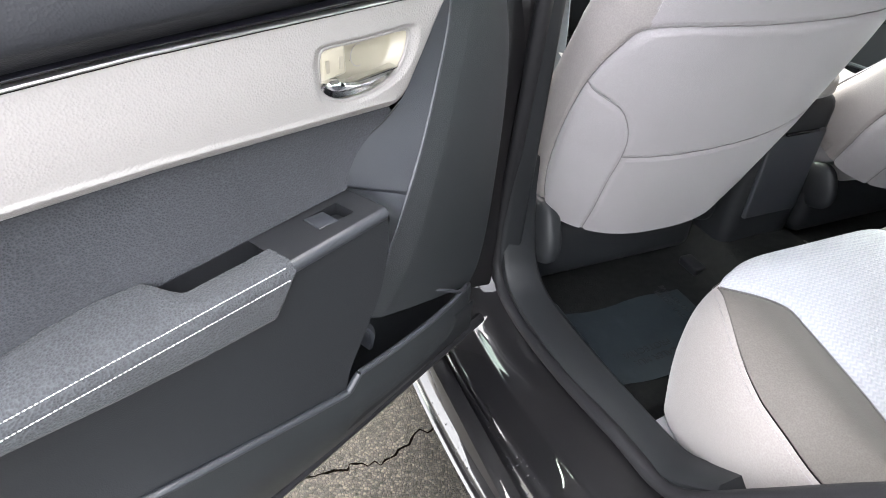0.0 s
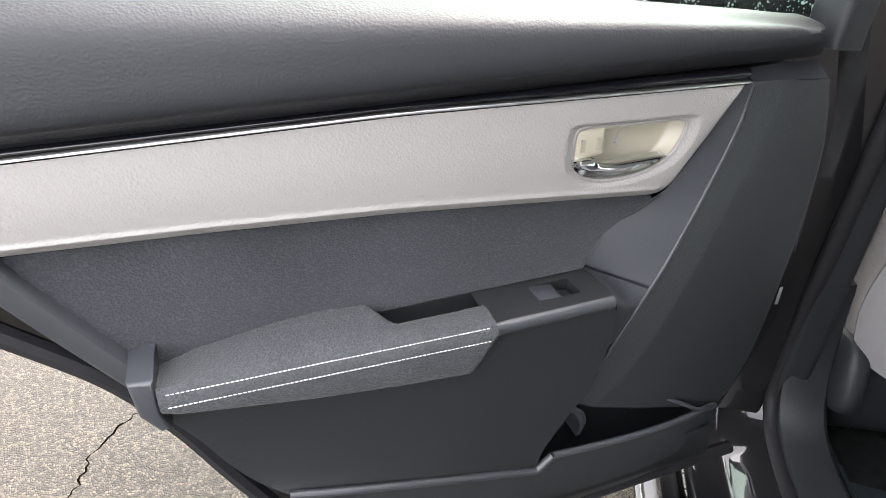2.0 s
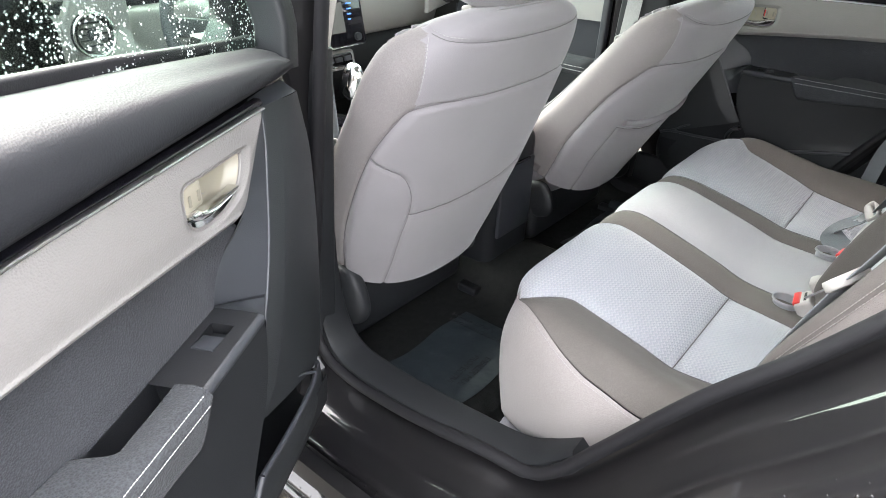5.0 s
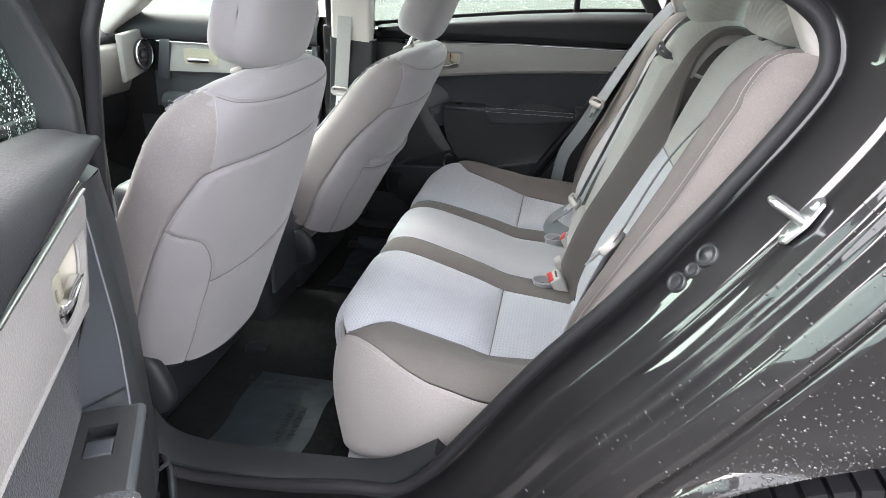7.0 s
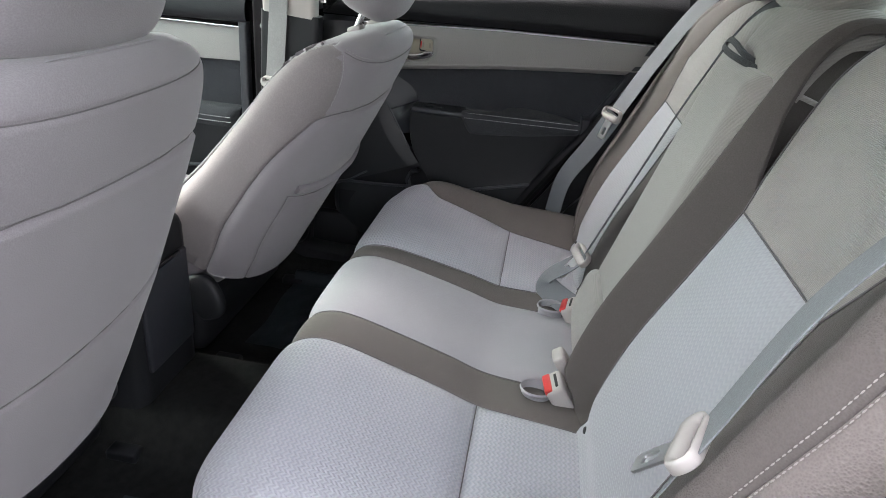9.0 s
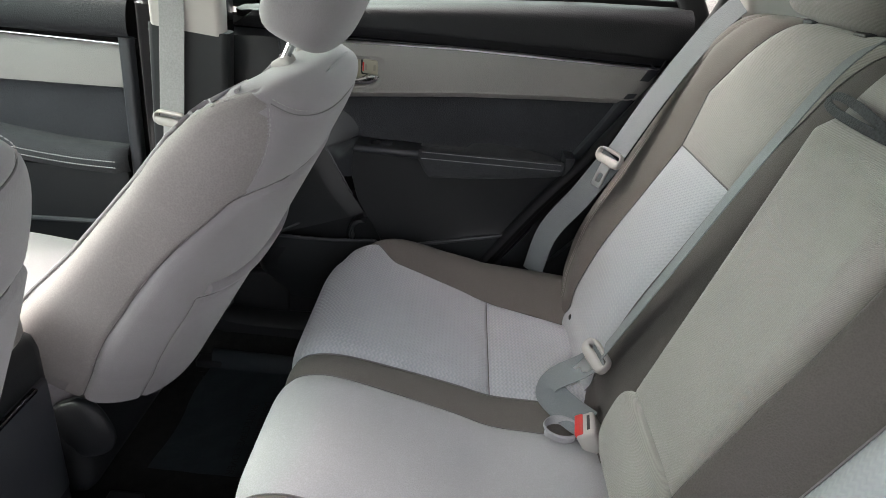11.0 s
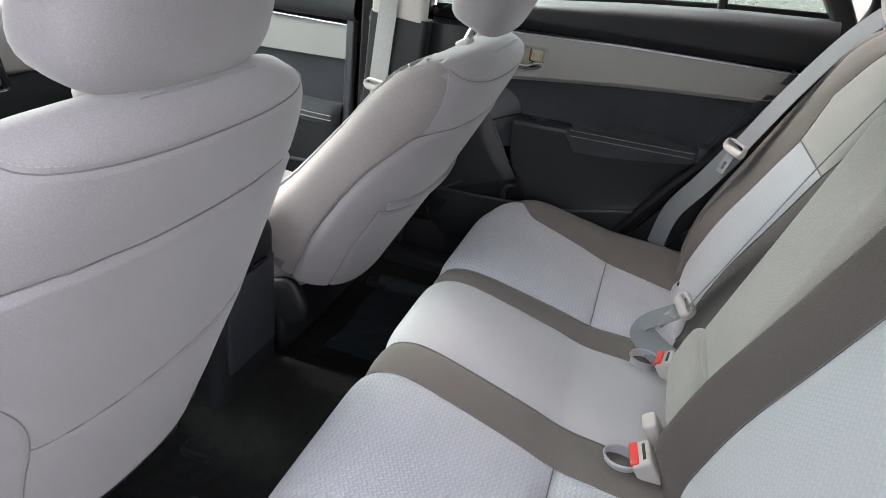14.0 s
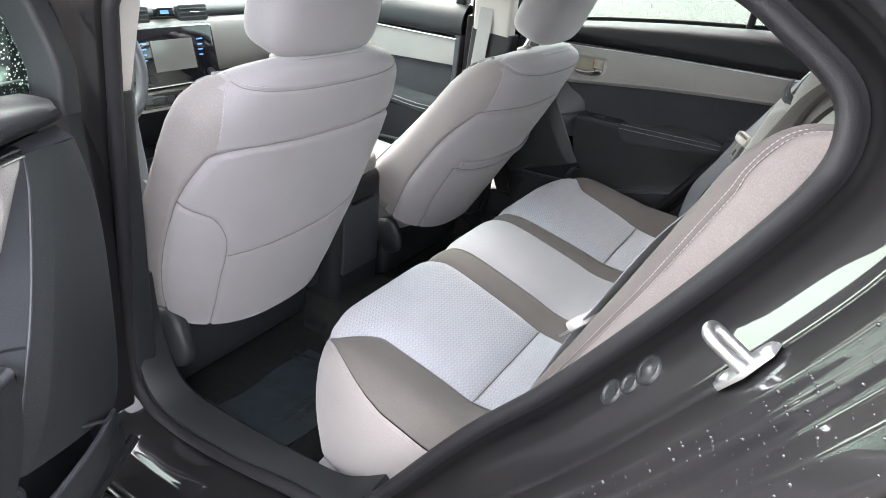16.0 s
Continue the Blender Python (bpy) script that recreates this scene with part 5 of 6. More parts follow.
# ---- front seats ----
def piping(R):
    """Depth of the corded front edge of a front backrest's side at height R along it."""
    return np.interp(R, [-0.06, 0.0, 0.10, 0.20, 0.36, 0.435, 0.488, 0.517, 0.532, 0.548, 0.585], [0.222, 0.215, 0.190, 0.158, 0.120, 0.107, 0.090, 0.072, 0.058, 0.040, 0.010])


def ring(R, n=220):
    """Cross-section (x, depth) of a front backrest at height R along it."""
    W = np.interp(R, [-0.06, 0.0, 0.06, 0.2, 0.38, 0.48, 0.56], [0.200, 0.222, 0.240, 0.256, 0.264, 0.258, 0.245])
    t = np.clip((R - 0.490) / 0.090, 0, 1)
    k = (1 - t ** 3.2) ** (1 / 3.2)
    W = W * (1 - np.clip((R - 0.42) / 0.1622, 0, 1) ** 3.2) ** (1 / 3.2)
    front = piping(R) + 0.014
    rear = np.interp(R, [-0.06, 0.0, 0.2, 0.45, 0.6], [-0.046, -0.046, -0.052, -0.052, -0.050])
    hd = (front - rear) / 2 * max(k, 0.02)
    c = (front + rear) / 2
    a = np.linspace(0, 2 * np.pi, n, endpoint=False)
    q = np.where(np.sin(a) > 0, 2 / 5.0, 2 / 2.5)
    x = W * np.sign(np.cos(a)) * np.abs(np.cos(a)) ** q
    d = c + hd * np.sign(np.sin(a)) * np.abs(np.sin(a)) ** q
    x = x * (0.94 + 0.06 * smooth01((d - rear) / 0.10))
    d = np.where(d > c, d - 0.06 * np.exp(-(x / 0.15) ** 2) * np.clip((hd - 0.05) / 0.04, 0, 1), d)
    return x, d, c


def seg_dist(px, py, line):
    best = np.full(px.shape, 9.0)
    line = np.asarray(line, float)
    for (ax, ay), (bx, by) in zip(line[:-1], line[1:]):
        vx, vy = bx - ax, by - ay
        t = np.clip(((px - ax) * vx + (py - ay) * vy) / (vx * vx + vy * vy + 1e-12), 0, 1)
        best = np.minimum(best, np.hypot(px - ax - t * vx, py - ay - t * vy))
    return best


def front_seat(cx, base, lean, side, gap, raised):
    y0, z0 = base
    name_label = "light grey cloth front seat with stitched backrest and headrest"
    st = thing("front_seat", (cx, y0 + 0.25, 0.28), name_label, "car seat", "front seats")
    up = np.array((0, -math.sin(lean), math.cos(lean)))
    fwd = np.array((0, math.cos(lean), math.sin(lean)))

    def place(x, d, R):
        x, d, R = np.broadcast_arrays(np.asarray(x, float), d, np.asarray(R, float))
        return np.array((cx, y0, z0)) + x[..., None] * np.array((1, 0, 0)) + d[..., None] * fwd + R[..., None] * up
    Rs = np.r_[np.linspace(-0.015, 0.49, 128), 0.49 + 0.0902 * np.sin(np.linspace(0, np.pi / 2, 44))[1:]]
    X, D, RR, MD = [], [], [], []
    for R in Rs:
        x, d, mid_d = ring(R, 300)
        X.append(x), D.append(d), RR.append(np.full(x.shape, R)), MD.append(np.full(x.shape, mid_d))
    X, D, RR, MD = map(np.array, (X, D, RR, MD))
    SS = np.zeros(X.shape)
    step = np.hypot(np.diff(X, axis=1, append=X[:, :1]), np.diff(D, axis=1, append=D[:, :1]))
    for k in range(1, 151):
        SS[:, (225 + k) % 300] = SS[:, (225 + k - 1) % 300] + step[:, (225 + k - 1) % 300]
        SS[:, (225 - k) % 300] = SS[:, (225 - k + 1) % 300] - step[:, (225 - k) % 300]

    def side_s(R, d):
        """Arc position of the side at depth d, at height R."""
        i = int(np.argmin(np.abs(Rs - R)))
        o = [(225 + k) % 300 for k in range(75)]
        return float(np.interp(d, D[i, o], SS[i, o]))
    half = [(side_s(-0.02, 0.056), -0.02), (side_s(0.10, 0.058), 0.10), (side_s(0.20, 0.050), 0.20), (side_s(0.29, 0.037), 0.29), (side_s(0.35, 0.020), 0.35), (side_s(0.395, 0.004), 0.395), (side_s(0.425, -0.009), 0.425), (0.185, 0.442), (0.10, 0.447)]
    hoop = spline([(-a, b) for a, b in half] + [(0.0, 0.448)] + half[::-1], 140)
    seams = [hoop]
    if raised == 0:
        mid = spline([(-0.180, 0.196), (-0.12, 0.203), (-0.05, 0.208), (0.03, 0.214), (0.12, 0.226), (0.225, 0.252)], 40)
        low = spline([(-0.168, -0.02), (-0.172, 0.05), (-0.178, 0.13), (-0.180, 0.19), (-0.186, 0.235), (-0.203, 0.272), (-0.228, 0.296), (-side_s(0.305, 0.034), 0.312)], 50)
        seams += [mid, low]
    else:
        mid = spline([(-0.205, 0.262), (-0.12, 0.262), (0.0, 0.258), (0.10, 0.254), (0.205, 0.262)], 40)
        mid2 = spline([(-0.210, 0.240), (-0.12, 0.234), (0.0, 0.226), (0.10, 0.224), (0.205, 0.236)], 40)
        low = spline([(-0.165, -0.02), (-0.180, 0.04), (-0.196, 0.10), (-0.206, 0.17), (-0.210, 0.240)], 40)
        seams += [mid2, low]
    rear = D < MD
    groove = np.zeros(X.shape)
    for line in seams:
        groove += np.exp(-(seg_dist(SS, RR, line) / 0.0035) ** 2)
    side_edge = np.interp(RR, [p[1] for p in half], [p[0] for p in half])
    within = np.where(RR < 0.453, side_edge - np.abs(SS), -1)
    panel = 0.0035 * smooth01(within / 0.02) * smooth01((0.453 - RR) / 0.02)
    topline = np.exp(-((RR - 0.545) / 0.0030) ** 2) * (D < piping(RR))
    fl = piping(RR)
    sideseam = np.exp(-((D - fl) / 0.004) ** 2) * (RR < 0.55)
    P = place(X, D, RR)
    T1 = np.roll(P, -1, 1) - np.roll(P, 1, 1)
    T2 = np.gradient(P, axis=0)
    N = np.cross(T1, T2)
    N /= np.linalg.norm(N, axis=-1)[..., None] + 1e-12
    ctr = place(np.zeros(X.shape), np.full(X.shape, 0.05), RR)
    N *= np.sign(np.sum(N * (P - ctr), -1))[..., None]
    P = P + N * (panel - 0.0045 * np.clip(groove, 0, 1) - 0.003 * topline - 0.003 * sideseam)[..., None]
    n, m = P.shape[:2]
    faces = grid_faces(n, m, False, True).tolist()
    faces += [list(range(m))[::-1], list(range((n - 1) * m, n * m))]
    cover = (D > -0.03) & (D < fl) & (RR < 0.545) & (within < 0) & (np.abs(SS) > 0.236)
    flat = cover.reshape(-1)
    side_faces = [f for f in faces if all(flat[k] for k in f)]
    faces = [f for f in faces if not all(flat[k] for k in f)]
    V = P.reshape(-1, 3)
    back = solid("backrest", V, faces, seat_cloth, st, "light grey cloth backrest")
    used = sorted({k for f in side_faces for k in f})
    at = {k: i for i, k in enumerate(used)}
    solid("side_cover", V[used], [[at[k] for k in f] for f in side_faces], seat_side_cloth, back, "warm grey cloth side cover, also darkened for its shade")

    def on_back(line, lift=-0.0032):
        pts = []
        for a, R in line:
            i = int(np.clip(np.searchsorted(Rs, R), 1, len(Rs) - 1))
            f = float(np.clip((R - Rs[i - 1]) / (Rs[i] - Rs[i - 1]), 0, 1))
            o = [(75 + k) % 300 for k in range(1, 300)]
            q = []
            for r in (i - 1, i):
                q.append(np.array([np.interp(a, SS[r, o], P[r, o, k]) for k in range(3)]))
            p = q[0] * (1 - f) + q[1] * f
            c = ctr[i, 0]
            n = p - c
            n[0] *= 0.5
            n = n / np.linalg.norm(n)
            pts.append(p + n * (0.0042 + lift))
        return np.array(pts)
    for line in seams:
        rail("seam", on_back(line), disc(0.0008, 6), seam_dark, back, up=tuple(-fwd))
    pts = on_back([(a, 0.545) for a in np.linspace(-0.232, 0.232, 60)])
    rail("seam", pts, disc(0.0008, 6), seam_dark, back, up=tuple(-fwd))
    stitches("stitching", np.array(pts) + up * 0.006 + fwd * 0.001, grey_thread, back, 0.006, 0.0007, "pale stitching", up=tuple(-fwd))
    stitches("stitching", on_back([(-0.236, R) for R in np.linspace(0.455, 0.541, 30)], -0.0036), grey_thread, back, 0.006, 0.0007, "pale stitching", up=tuple(-fwd))
    for q in (-1, 1):
        pts = []
        cord = []
        for R in np.linspace(0.02, 0.532, 70):
            xs, ds, dm = ring(R, 300)
            k = (np.sign(xs) == q) & (np.abs(xs) > 0.1)
            o = np.argsort(ds[k])
            dl = float(piping(R))
            cord.append(place(np.array(np.interp(dl, ds[k][o], xs[k][o])), np.array(dl), np.array(R)))
            pts.append(place(np.array(np.interp(dl - 0.006, ds[k][o], xs[k][o]) + q * 0.0006), np.array(dl - 0.006), np.array(R)))
        rail("piping", np.array(cord), disc(0.0030, 8), seat_cloth, back, "pale corded edge", up=(q, 0, 0))
        stitches("stitching", np.array(pts) + np.array((q * 0.0004, 0, 0)), grey_thread, back, 0.006, 0.0008, "pale stitching", up=(q, 0, 0))
    if raised:
        for line, r in ((mid, 0.010),):
            rail("pocket_edge", on_back(line, -0.004), disc(r, 10, r * 0.9), seat_cloth, back, "gathered seat pocket edge", up=tuple(-fwd))
    # lower back curtain and base
    rows = []
    for t in np.linspace(0, 1, 14):
        rows.append([tuple(place(np.array(x), np.array(0.010 + 0.085 * t + 0.04 * (x / 0.2) ** 2), np.array(-0.010 - 0.125 * t))) for x in np.linspace(-0.205, 0.205, 30)])
    sheet("lower_curtain", np.array(rows), hard_black, st, "dark cloth curtain under the backrest", flip=True)
    part("base", block((0.44, 0.46, 0.14), (cx, y0 + 0.30, 0.365), 0.03), hard_black, st, "dark seat base")
    for q in (-1, 1):
        bm = ellipsoid((0.026, 0.060, 0.070), (cx + q * 0.215, y0 + 0.055, z0 - 0.045), (-20, 0, 0), 20, 2.6) if q == -side else ellipsoid((0.018, 0.045, 0.055), (cx + q * 0.200, y0 + 0.075, z0 - 0.06), (-20, 0, 0), 16, 2.6)
        cover = part("recliner_cover", bm, hard_black, st, "black plastic recliner cover")
        part("rail_foot", block((0.034, 0.06, 0.022), (cx + q * 0.2, y0 + 0.03, 0.278), 0.006), hard_black, st, "seat rail end")
    bm = ellipsoid((0.245, 0.27, 0.075), (cx, y0 + 0.33, z0 - 0.005), (6, 0, 0), 28, 3.2)
    part("cushion", bm, seat_cloth, st, "light grey cloth seat cushion")
    # headrest
    c = place(np.array(0.0), np.array(0.045), np.array(0.550))
    headrest(tuple(c), (0.137, 0.060, 0.098), lean * 0.85, seat_cloth, "light grey cloth front headrest on two posts", True, gap, "front headrests", 0.068)
    return st


front_seat(-0.357, (0.614, 0.500), radians(18.5), 1, 0.014, 0)
front_seat(0.355, (0.568, 0.496), radians(27.5), -1, 0.035, 1)


# ---- seat belts ----
WEB = rounded_rect(0.047, 0.0016, 0.0006, 1)


def webbing(name, pts, mat, parent, facing, n=70, label=""):
    return rail(name, spline(pts, n), WEB, mat, parent, label, up=facing)


def tongue(at, along_dir, facing, parent, tilt=1.0):
    """Pale plastic grip with a slotted steel tongue."""
    a = Vector(along_dir).normalized()
    f = Vector(facing).normalized()
    s = a.cross(f).normalized()
    f = s.cross(a)
    c = Vector(at)
    to = lambda x, y, z: c + s * x + a * y + f * z
    ring_o, ring_i = rounded_rect(0.062, 0.030, 0.013, 6), rounded_rect(0.050, 0.008, 0.003, 6)
    vs, fs = [], []
    for o, i in zip(ring_o, ring_i):
        i = (i[0], i[1] - 0.005)
        for (x, y), z in ((o, -0.003), ((o[0] * 0.985, o[1] * 0.97), 0.005), ((o[0] * 0.93 + i[0] * 0.07, o[1] * 0.8 + i[1] * 0.2), 0.0085), ((o[0] * 0.4 + i[0] * 0.6, o[1] * 0.4 + i[1] * 0.6), 0.008), (i, 0.005), (i, -0.004), ((o[0] * 0.8, o[1] * 0.8), -0.006)):
            vs.append(tuple(to(x, y, z)))
    fs = grid_faces(len(ring_o), 7, True, True).tolist()
    grip = solid("tongue_grip", vs, fs, pillar_trim, parent, "pale plastic tongue grip")
    plate = bmesh.new()
    outer = rounded_rect(0.024, 0.048, 0.004, 3)
    inner = rounded_rect(0.012, 0.018, 0.003, 3)
    vs = []
    for k in (0.0, 0.0024):
        vs.append([plate.verts.new(to(x, y + 0.034, k)) for x, y in outer])
        vs.append([plate.verts.new(to(x, y + 0.040, k)) for x, y in inner])
    n = len(outer)
    for i in range(n):
        j = (i + 1) % n
        plate.faces.new((vs[0][i], vs[1][i], vs[1][j], vs[0][j]))
        plate.faces.new((vs[2][i], vs[2][j], vs[3][j], vs[3][i]))
        plate.faces.new((vs[0][i], vs[0][j], vs[2][j], vs[2][i]))
        plate.faces.new((vs[1][i], vs[3][i], vs[3][j], vs[1][j]))
    bmesh.ops.recalc_face_normals(plate, faces=plate.faces[:])
    part("tongue_plate", plate, steel, grip, "slotted steel tongue", smooth=False)


grip_web = belt_cloth
r_belt = thing("seat_belt", (0.56, -0.10, 0.56), "grey-blue webbing seat belt with pale tongue, hanging unfastened", "seat belt", "seat belts")
webbing("webbing", [(0.600, -0.40, 1.17), (0.592, -0.325, 1.085), (0.568, -0.255, 0.975), (0.540, -0.190, 0.855)], grip_web, r_belt, (-0.5, 0.8, 0.3))
webbing("lap_webbing", [(0.540, -0.188, 0.850), (0.555, -0.145, 0.76), (0.575, -0.100, 0.67), (0.590, -0.085, 0.57)], grip_web, r_belt, (-0.75, 0.6, 0.2))
tongue((0.538, -0.182, 0.848), (-0.1, 0.30, -0.95), (-0.5, 0.8, 0.25), r_belt)
c_belt = thing("seat_belt", (0.14, -0.10, 0.58), "grey-blue webbing centre seat belt with pale tongue", "seat belt", "seat belts")
webbing("webbing", [(0.125, -0.42, 1.15), (0.128, -0.322, 1.118), (0.138, -0.262, 1.0), (0.165, -0.200, 0.82), (0.192, -0.146, 0.655)], grip_web, c_belt, (0.30, 0.9, 0.3))
webbing("lap_webbing", [(0.192, -0.144, 0.650), (0.196, -0.120, 0.622), (0.202, -0.085, 0.590), (0.196, -0.078, 0.572), (0.165, -0.10, 0.566), (0.130, -0.13, 0.566)], grip_web, c_belt, (-0.2, 0.7, 0.7))
tongue((0.193, -0.138, 0.645), (-0.05, 0.45, -0.65), (-0.3, 0.7, 0.6), c_belt)
l_belt = thing("seat_belt", (-0.52, -0.10, 0.58), "grey-blue webbing seat belt with pale tongue, hanging unfastened", "seat belt", "seat belts")
webbing("webbing", [(-0.53, -0.43, 1.17), (-0.538, -0.328, 1.105), (-0.536, -0.236, 0.985), (-0.552, -0.172, 0.846)], grip_web, l_belt, (0.29, 0.77, 0.47))
webbing("lap_webbing", [(-0.554, -0.173, 0.840), (-0.556, -0.148, 0.770), (-0.568, -0.120, 0.680), (-0.585, -0.11, 0.580)], grip_web, l_belt, (0.5, 0.8, 0.3))
tongue((-0.552, -0.168, 0.840), (0.25, 0.40, -0.6), (0.35, 0.85, 0.35), l_belt)
f_belt = thing("seat_belt", (0.60, 0.68, 0.75), "grey webbing front seat belt down the centre pillar", "seat belt", "seat belts")
webbing("webbing", [(0.560, 0.62, 1.34), (0.600, 0.635, 1.10), (0.607, 0.652, 0.90), (0.605, 0.660, 0.80)], cloth("front_webbing", (0.26, 0.26, 0.26), 0.003, axes='YZ'), f_belt, (-1, 0, 0.1))
tongue((0.600, 0.660, 0.815), (0, 0.1, -1), (-1, 0, 0), f_belt)
d_belt = thing("seat_belt", (-0.60, 0.66, 0.75), "grey webbing front seat belt with pale tongue beside the driver seat", "seat belt", "seat belts")
webbing("webbing", [(-0.555, 0.64, 1.34), (-0.590, 0.66, 1.10), (-0.600, 0.67, 0.95), (-0.600, 0.66, 0.80), (-0.600, 0.70, 0.60)], grip_web, d_belt, (1, 0, 0.1))
tongue((-0.597, 0.645, 0.800), (0, 0, -1), (1, -0.3, 0), d_belt)


def buckle(at, yaw, cream_top, label):
    b = thing("belt_buckle", at, label, "belt buckle", "belt buckles")
    c = Vector(at)
    rot = pose(*at, -35, 0, yaw)
    to = lambda x, y, z: rot @ Vector((x, y, z))
    bm = block((0.050, 0.030, 0.066), (0, 0, 0.012), 0.006)
    bmesh.ops.transform(bm, matrix=rot, verts=bm.verts)
    body = part("housing", bm, pillar_trim, b, "greige plastic housing")
    bm = block((0.043, 0.013, 0.010), (0, 0.0085, 0.0425), 0.0025)
    bmesh.ops.transform(bm, matrix=rot, verts=bm.verts)
    part("button", bm, red_plastic, b, "red release button")
    bm = block((0.030, 0.0012, 0.003), (0, 0.0152, 0.0425), 0.0004)
    bmesh.ops.transform(bm, matrix=rot, verts=bm.verts)
    part("button_mark", bm, pillar_trim, b, "pale bar on the button")
    bm = block((0.032, 0.005, 0.004), (0, -0.006, 0.0435), 0.001)
    bmesh.ops.transform(bm, matrix=rot, verts=bm.verts)
    part("slot", bm, hard_black, b, "dark tongue slot")
    return b


buckle((-0.128, -0.122, 0.537), 8, False, "greige belt buckle with red button, sunk in the bench")
buckle((0.121, -0.148, 0.537), -8, False, "greige belt buckle with red button, sunk in the bench")
bk = thing("belt_buckle", (-0.085, -0.125, 0.552), "cream belt buckle beside the armrest", "belt buckle", "belt buckles")
bm = block((0.034, 0.022, 0.060), (0, 0, 0.012), 0.006)
bmesh.ops.transform(bm, matrix=pose(-0.072, -0.125, 0.556, -35, 0, 5), verts=bm.verts)
part("housing", bm, pillar_trim, bk)
for x, y in ((-0.135, -0.075), (0.128, -0.092)):
    a = np.linspace(0, 2 * np.pi, 28, endpoint=False)
    prof = [(1.12, 0.010), (1.05, 0.014), (0.98, 0.010), (0.93, -0.020), (0.5, -0.030), (0.02, -0.031)]
    P = np.stack([[(x + 0.021 * r * math.cos(t), y + 0.024 * r * math.sin(t), 0.549 + h) for r, h in prof] for t in a])
    ob = sheet("buckle_well", P, middle_cloth, None, close_u=True)
    tagged(ob, "grey plastic well round a belt buckle in the bench", "buckle well", "buckle wells")

# ---- centre console ----
con = thing("centre_console", (0, 0.8, 0.30), "black plastic centre console with light armrest lid and gear lever", "console")
part("body", block((0.20, 0.42, 0.40), (0, 0.84, 0.47), 0.03), hard_black, con, "black plastic body")
part("rear_door", block((0.150, 0.012, 0.20), (0, 0.628, 0.50), 0.005), slate, con, "closed storage flap")
part("flap_edge", block((0.09, 0.008, 0.006), (0.0, 0.620, 0.602), 0.002), gloss_black, con)
part("lid", ellipsoid((0.098, 0.165, 0.034), (0, 0.790, 0.690), (0, 0, 0), 26, 4.0), light_vinyl, con, "light grey padded armrest lid")
part("front_tray", block((0.19, 0.42, 0.10), (0, 1.22, 0.50), 0.02, (-6, 0, 0)), hard_black, con, "black tray round the gear lever")
part("shifter_plate", block((0.12, 0.17, 0.012), (0, 1.22, 0.565), 0.005, (-6, 0, 0)), gloss_black, con)
path = [(-0.06, 1.15, 0.56), (-0.07, 1.16, 0.67)]
rail("lever", spline(path, 8), disc(0.012, 14), hard_black, con, "black gear lever", up=(0, 1, 0))
part("knob", ellipsoid((0.026, 0.032, 0.055), (-0.072, 1.165, 0.715), (10, 0, 0), 20, 2.6), chrome, con, "bright trimmed gear knob")

# ---- dashboard ----
dash = thing("dashboard", (0, 1.5, 0.6), "black and light grey dashboard with screen and round end vents", "dashboard")


def dash_sheet(name, prof, mat, x0=-0.70, x1=0.70, label="", bow=0.08):
    pr = spline(prof, 40)
    A = [[(x, y - bow * (x / 0.7) ** 2 * -1.0, z - 0.02 * (x / 0.7) ** 2) for y, z in pr] for x in np.linspace(x0, x1, 60)]
    return sheet(name, np.array(A), mat, dash, label, flip=True)


dash_sheet("top_pad", [(1.95, 0.98), (1.70, 0.995), (1.52, 0.985), (1.455, 0.96), (1.445, 0.940), (1.46, 0.93)], soft_black, label="soft black dash top")
dash_sheet("light_band", [(1.46, 0.938), (1.425, 0.925), (1.415, 0.88), (1.42, 0.82), (1.44, 0.77), (1.47, 0.755)], light_vinyl, label="light grey dash band")
dash_sheet("lower_pad", [(1.47, 0.760), (1.46, 0.70), (1.50, 0.60), (1.60, 0.50), (1.80, 0.42)], hard_black, label="black lower dash")


def tilt_slab(name, cx, cz, w, h, r, depth, mat, parent, label="", y=1.405, tilt=12, bevel=0.003):
    t = radians(tilt)
    to = lambda a, b, c: Vector((cx + a, y + b * math.sin(t) - c * math.cos(t), cz + b * math.cos(t) + c * math.sin(t)))
    return part(name, slab(rounded_rect(w, h, r, 4), depth, to, bevel), mat, parent, label)


radio = tilt_slab("radio_fascia", 0.045, 0.835, 0.285, 0.165, 0.012, 0.020, gloss_black, dash, "gloss black radio fascia")
tilt_slab("bright_frame", 0.045, 0.835, 0.295, 0.175, 0.014, 0.012, chrome, dash, "thin bright frame")
tilt_slab("screen", 0.030, 0.838, 0.145, 0.090, 0.003, 0.0225, screen_lit, radio, "pale lit touch screen", bevel=0)
for k in range(5):
    for x in (-0.070, 0.128):
        tilt_slab("button_legend", x, 0.878 - 0.016 * k, 0.014, 0.004, 0.001, 0.0220, blue_lit, radio, "small blue lit bar", bevel=0)
for x in (-0.065, 0.150):
    t = radians(12)
    bm = bmesh.new()
    bmesh.ops.create_cone(bm, cap_ends=True, segments=28, radius1=0.014, radius2=0.012, depth=0.018)
    bmesh.ops.transform(bm, matrix=pose(x, 1.372, 0.780, 78, 0, 0), verts=bm.verts)
    part("knob", bm, hard_black, radio, "black rotary knob")
clim = tilt_slab("climate_panel", 0.03, 0.700, 0.26, 0.060, 0.014, 0.030, light_vinyl, dash, "light grey climate panel surround", y=1.43)
tilt_slab("climate_face", 0.03, 0.700, 0.235, 0.042, 0.010, 0.034, gloss_black, clim, "gloss black climate face", y=1.43)
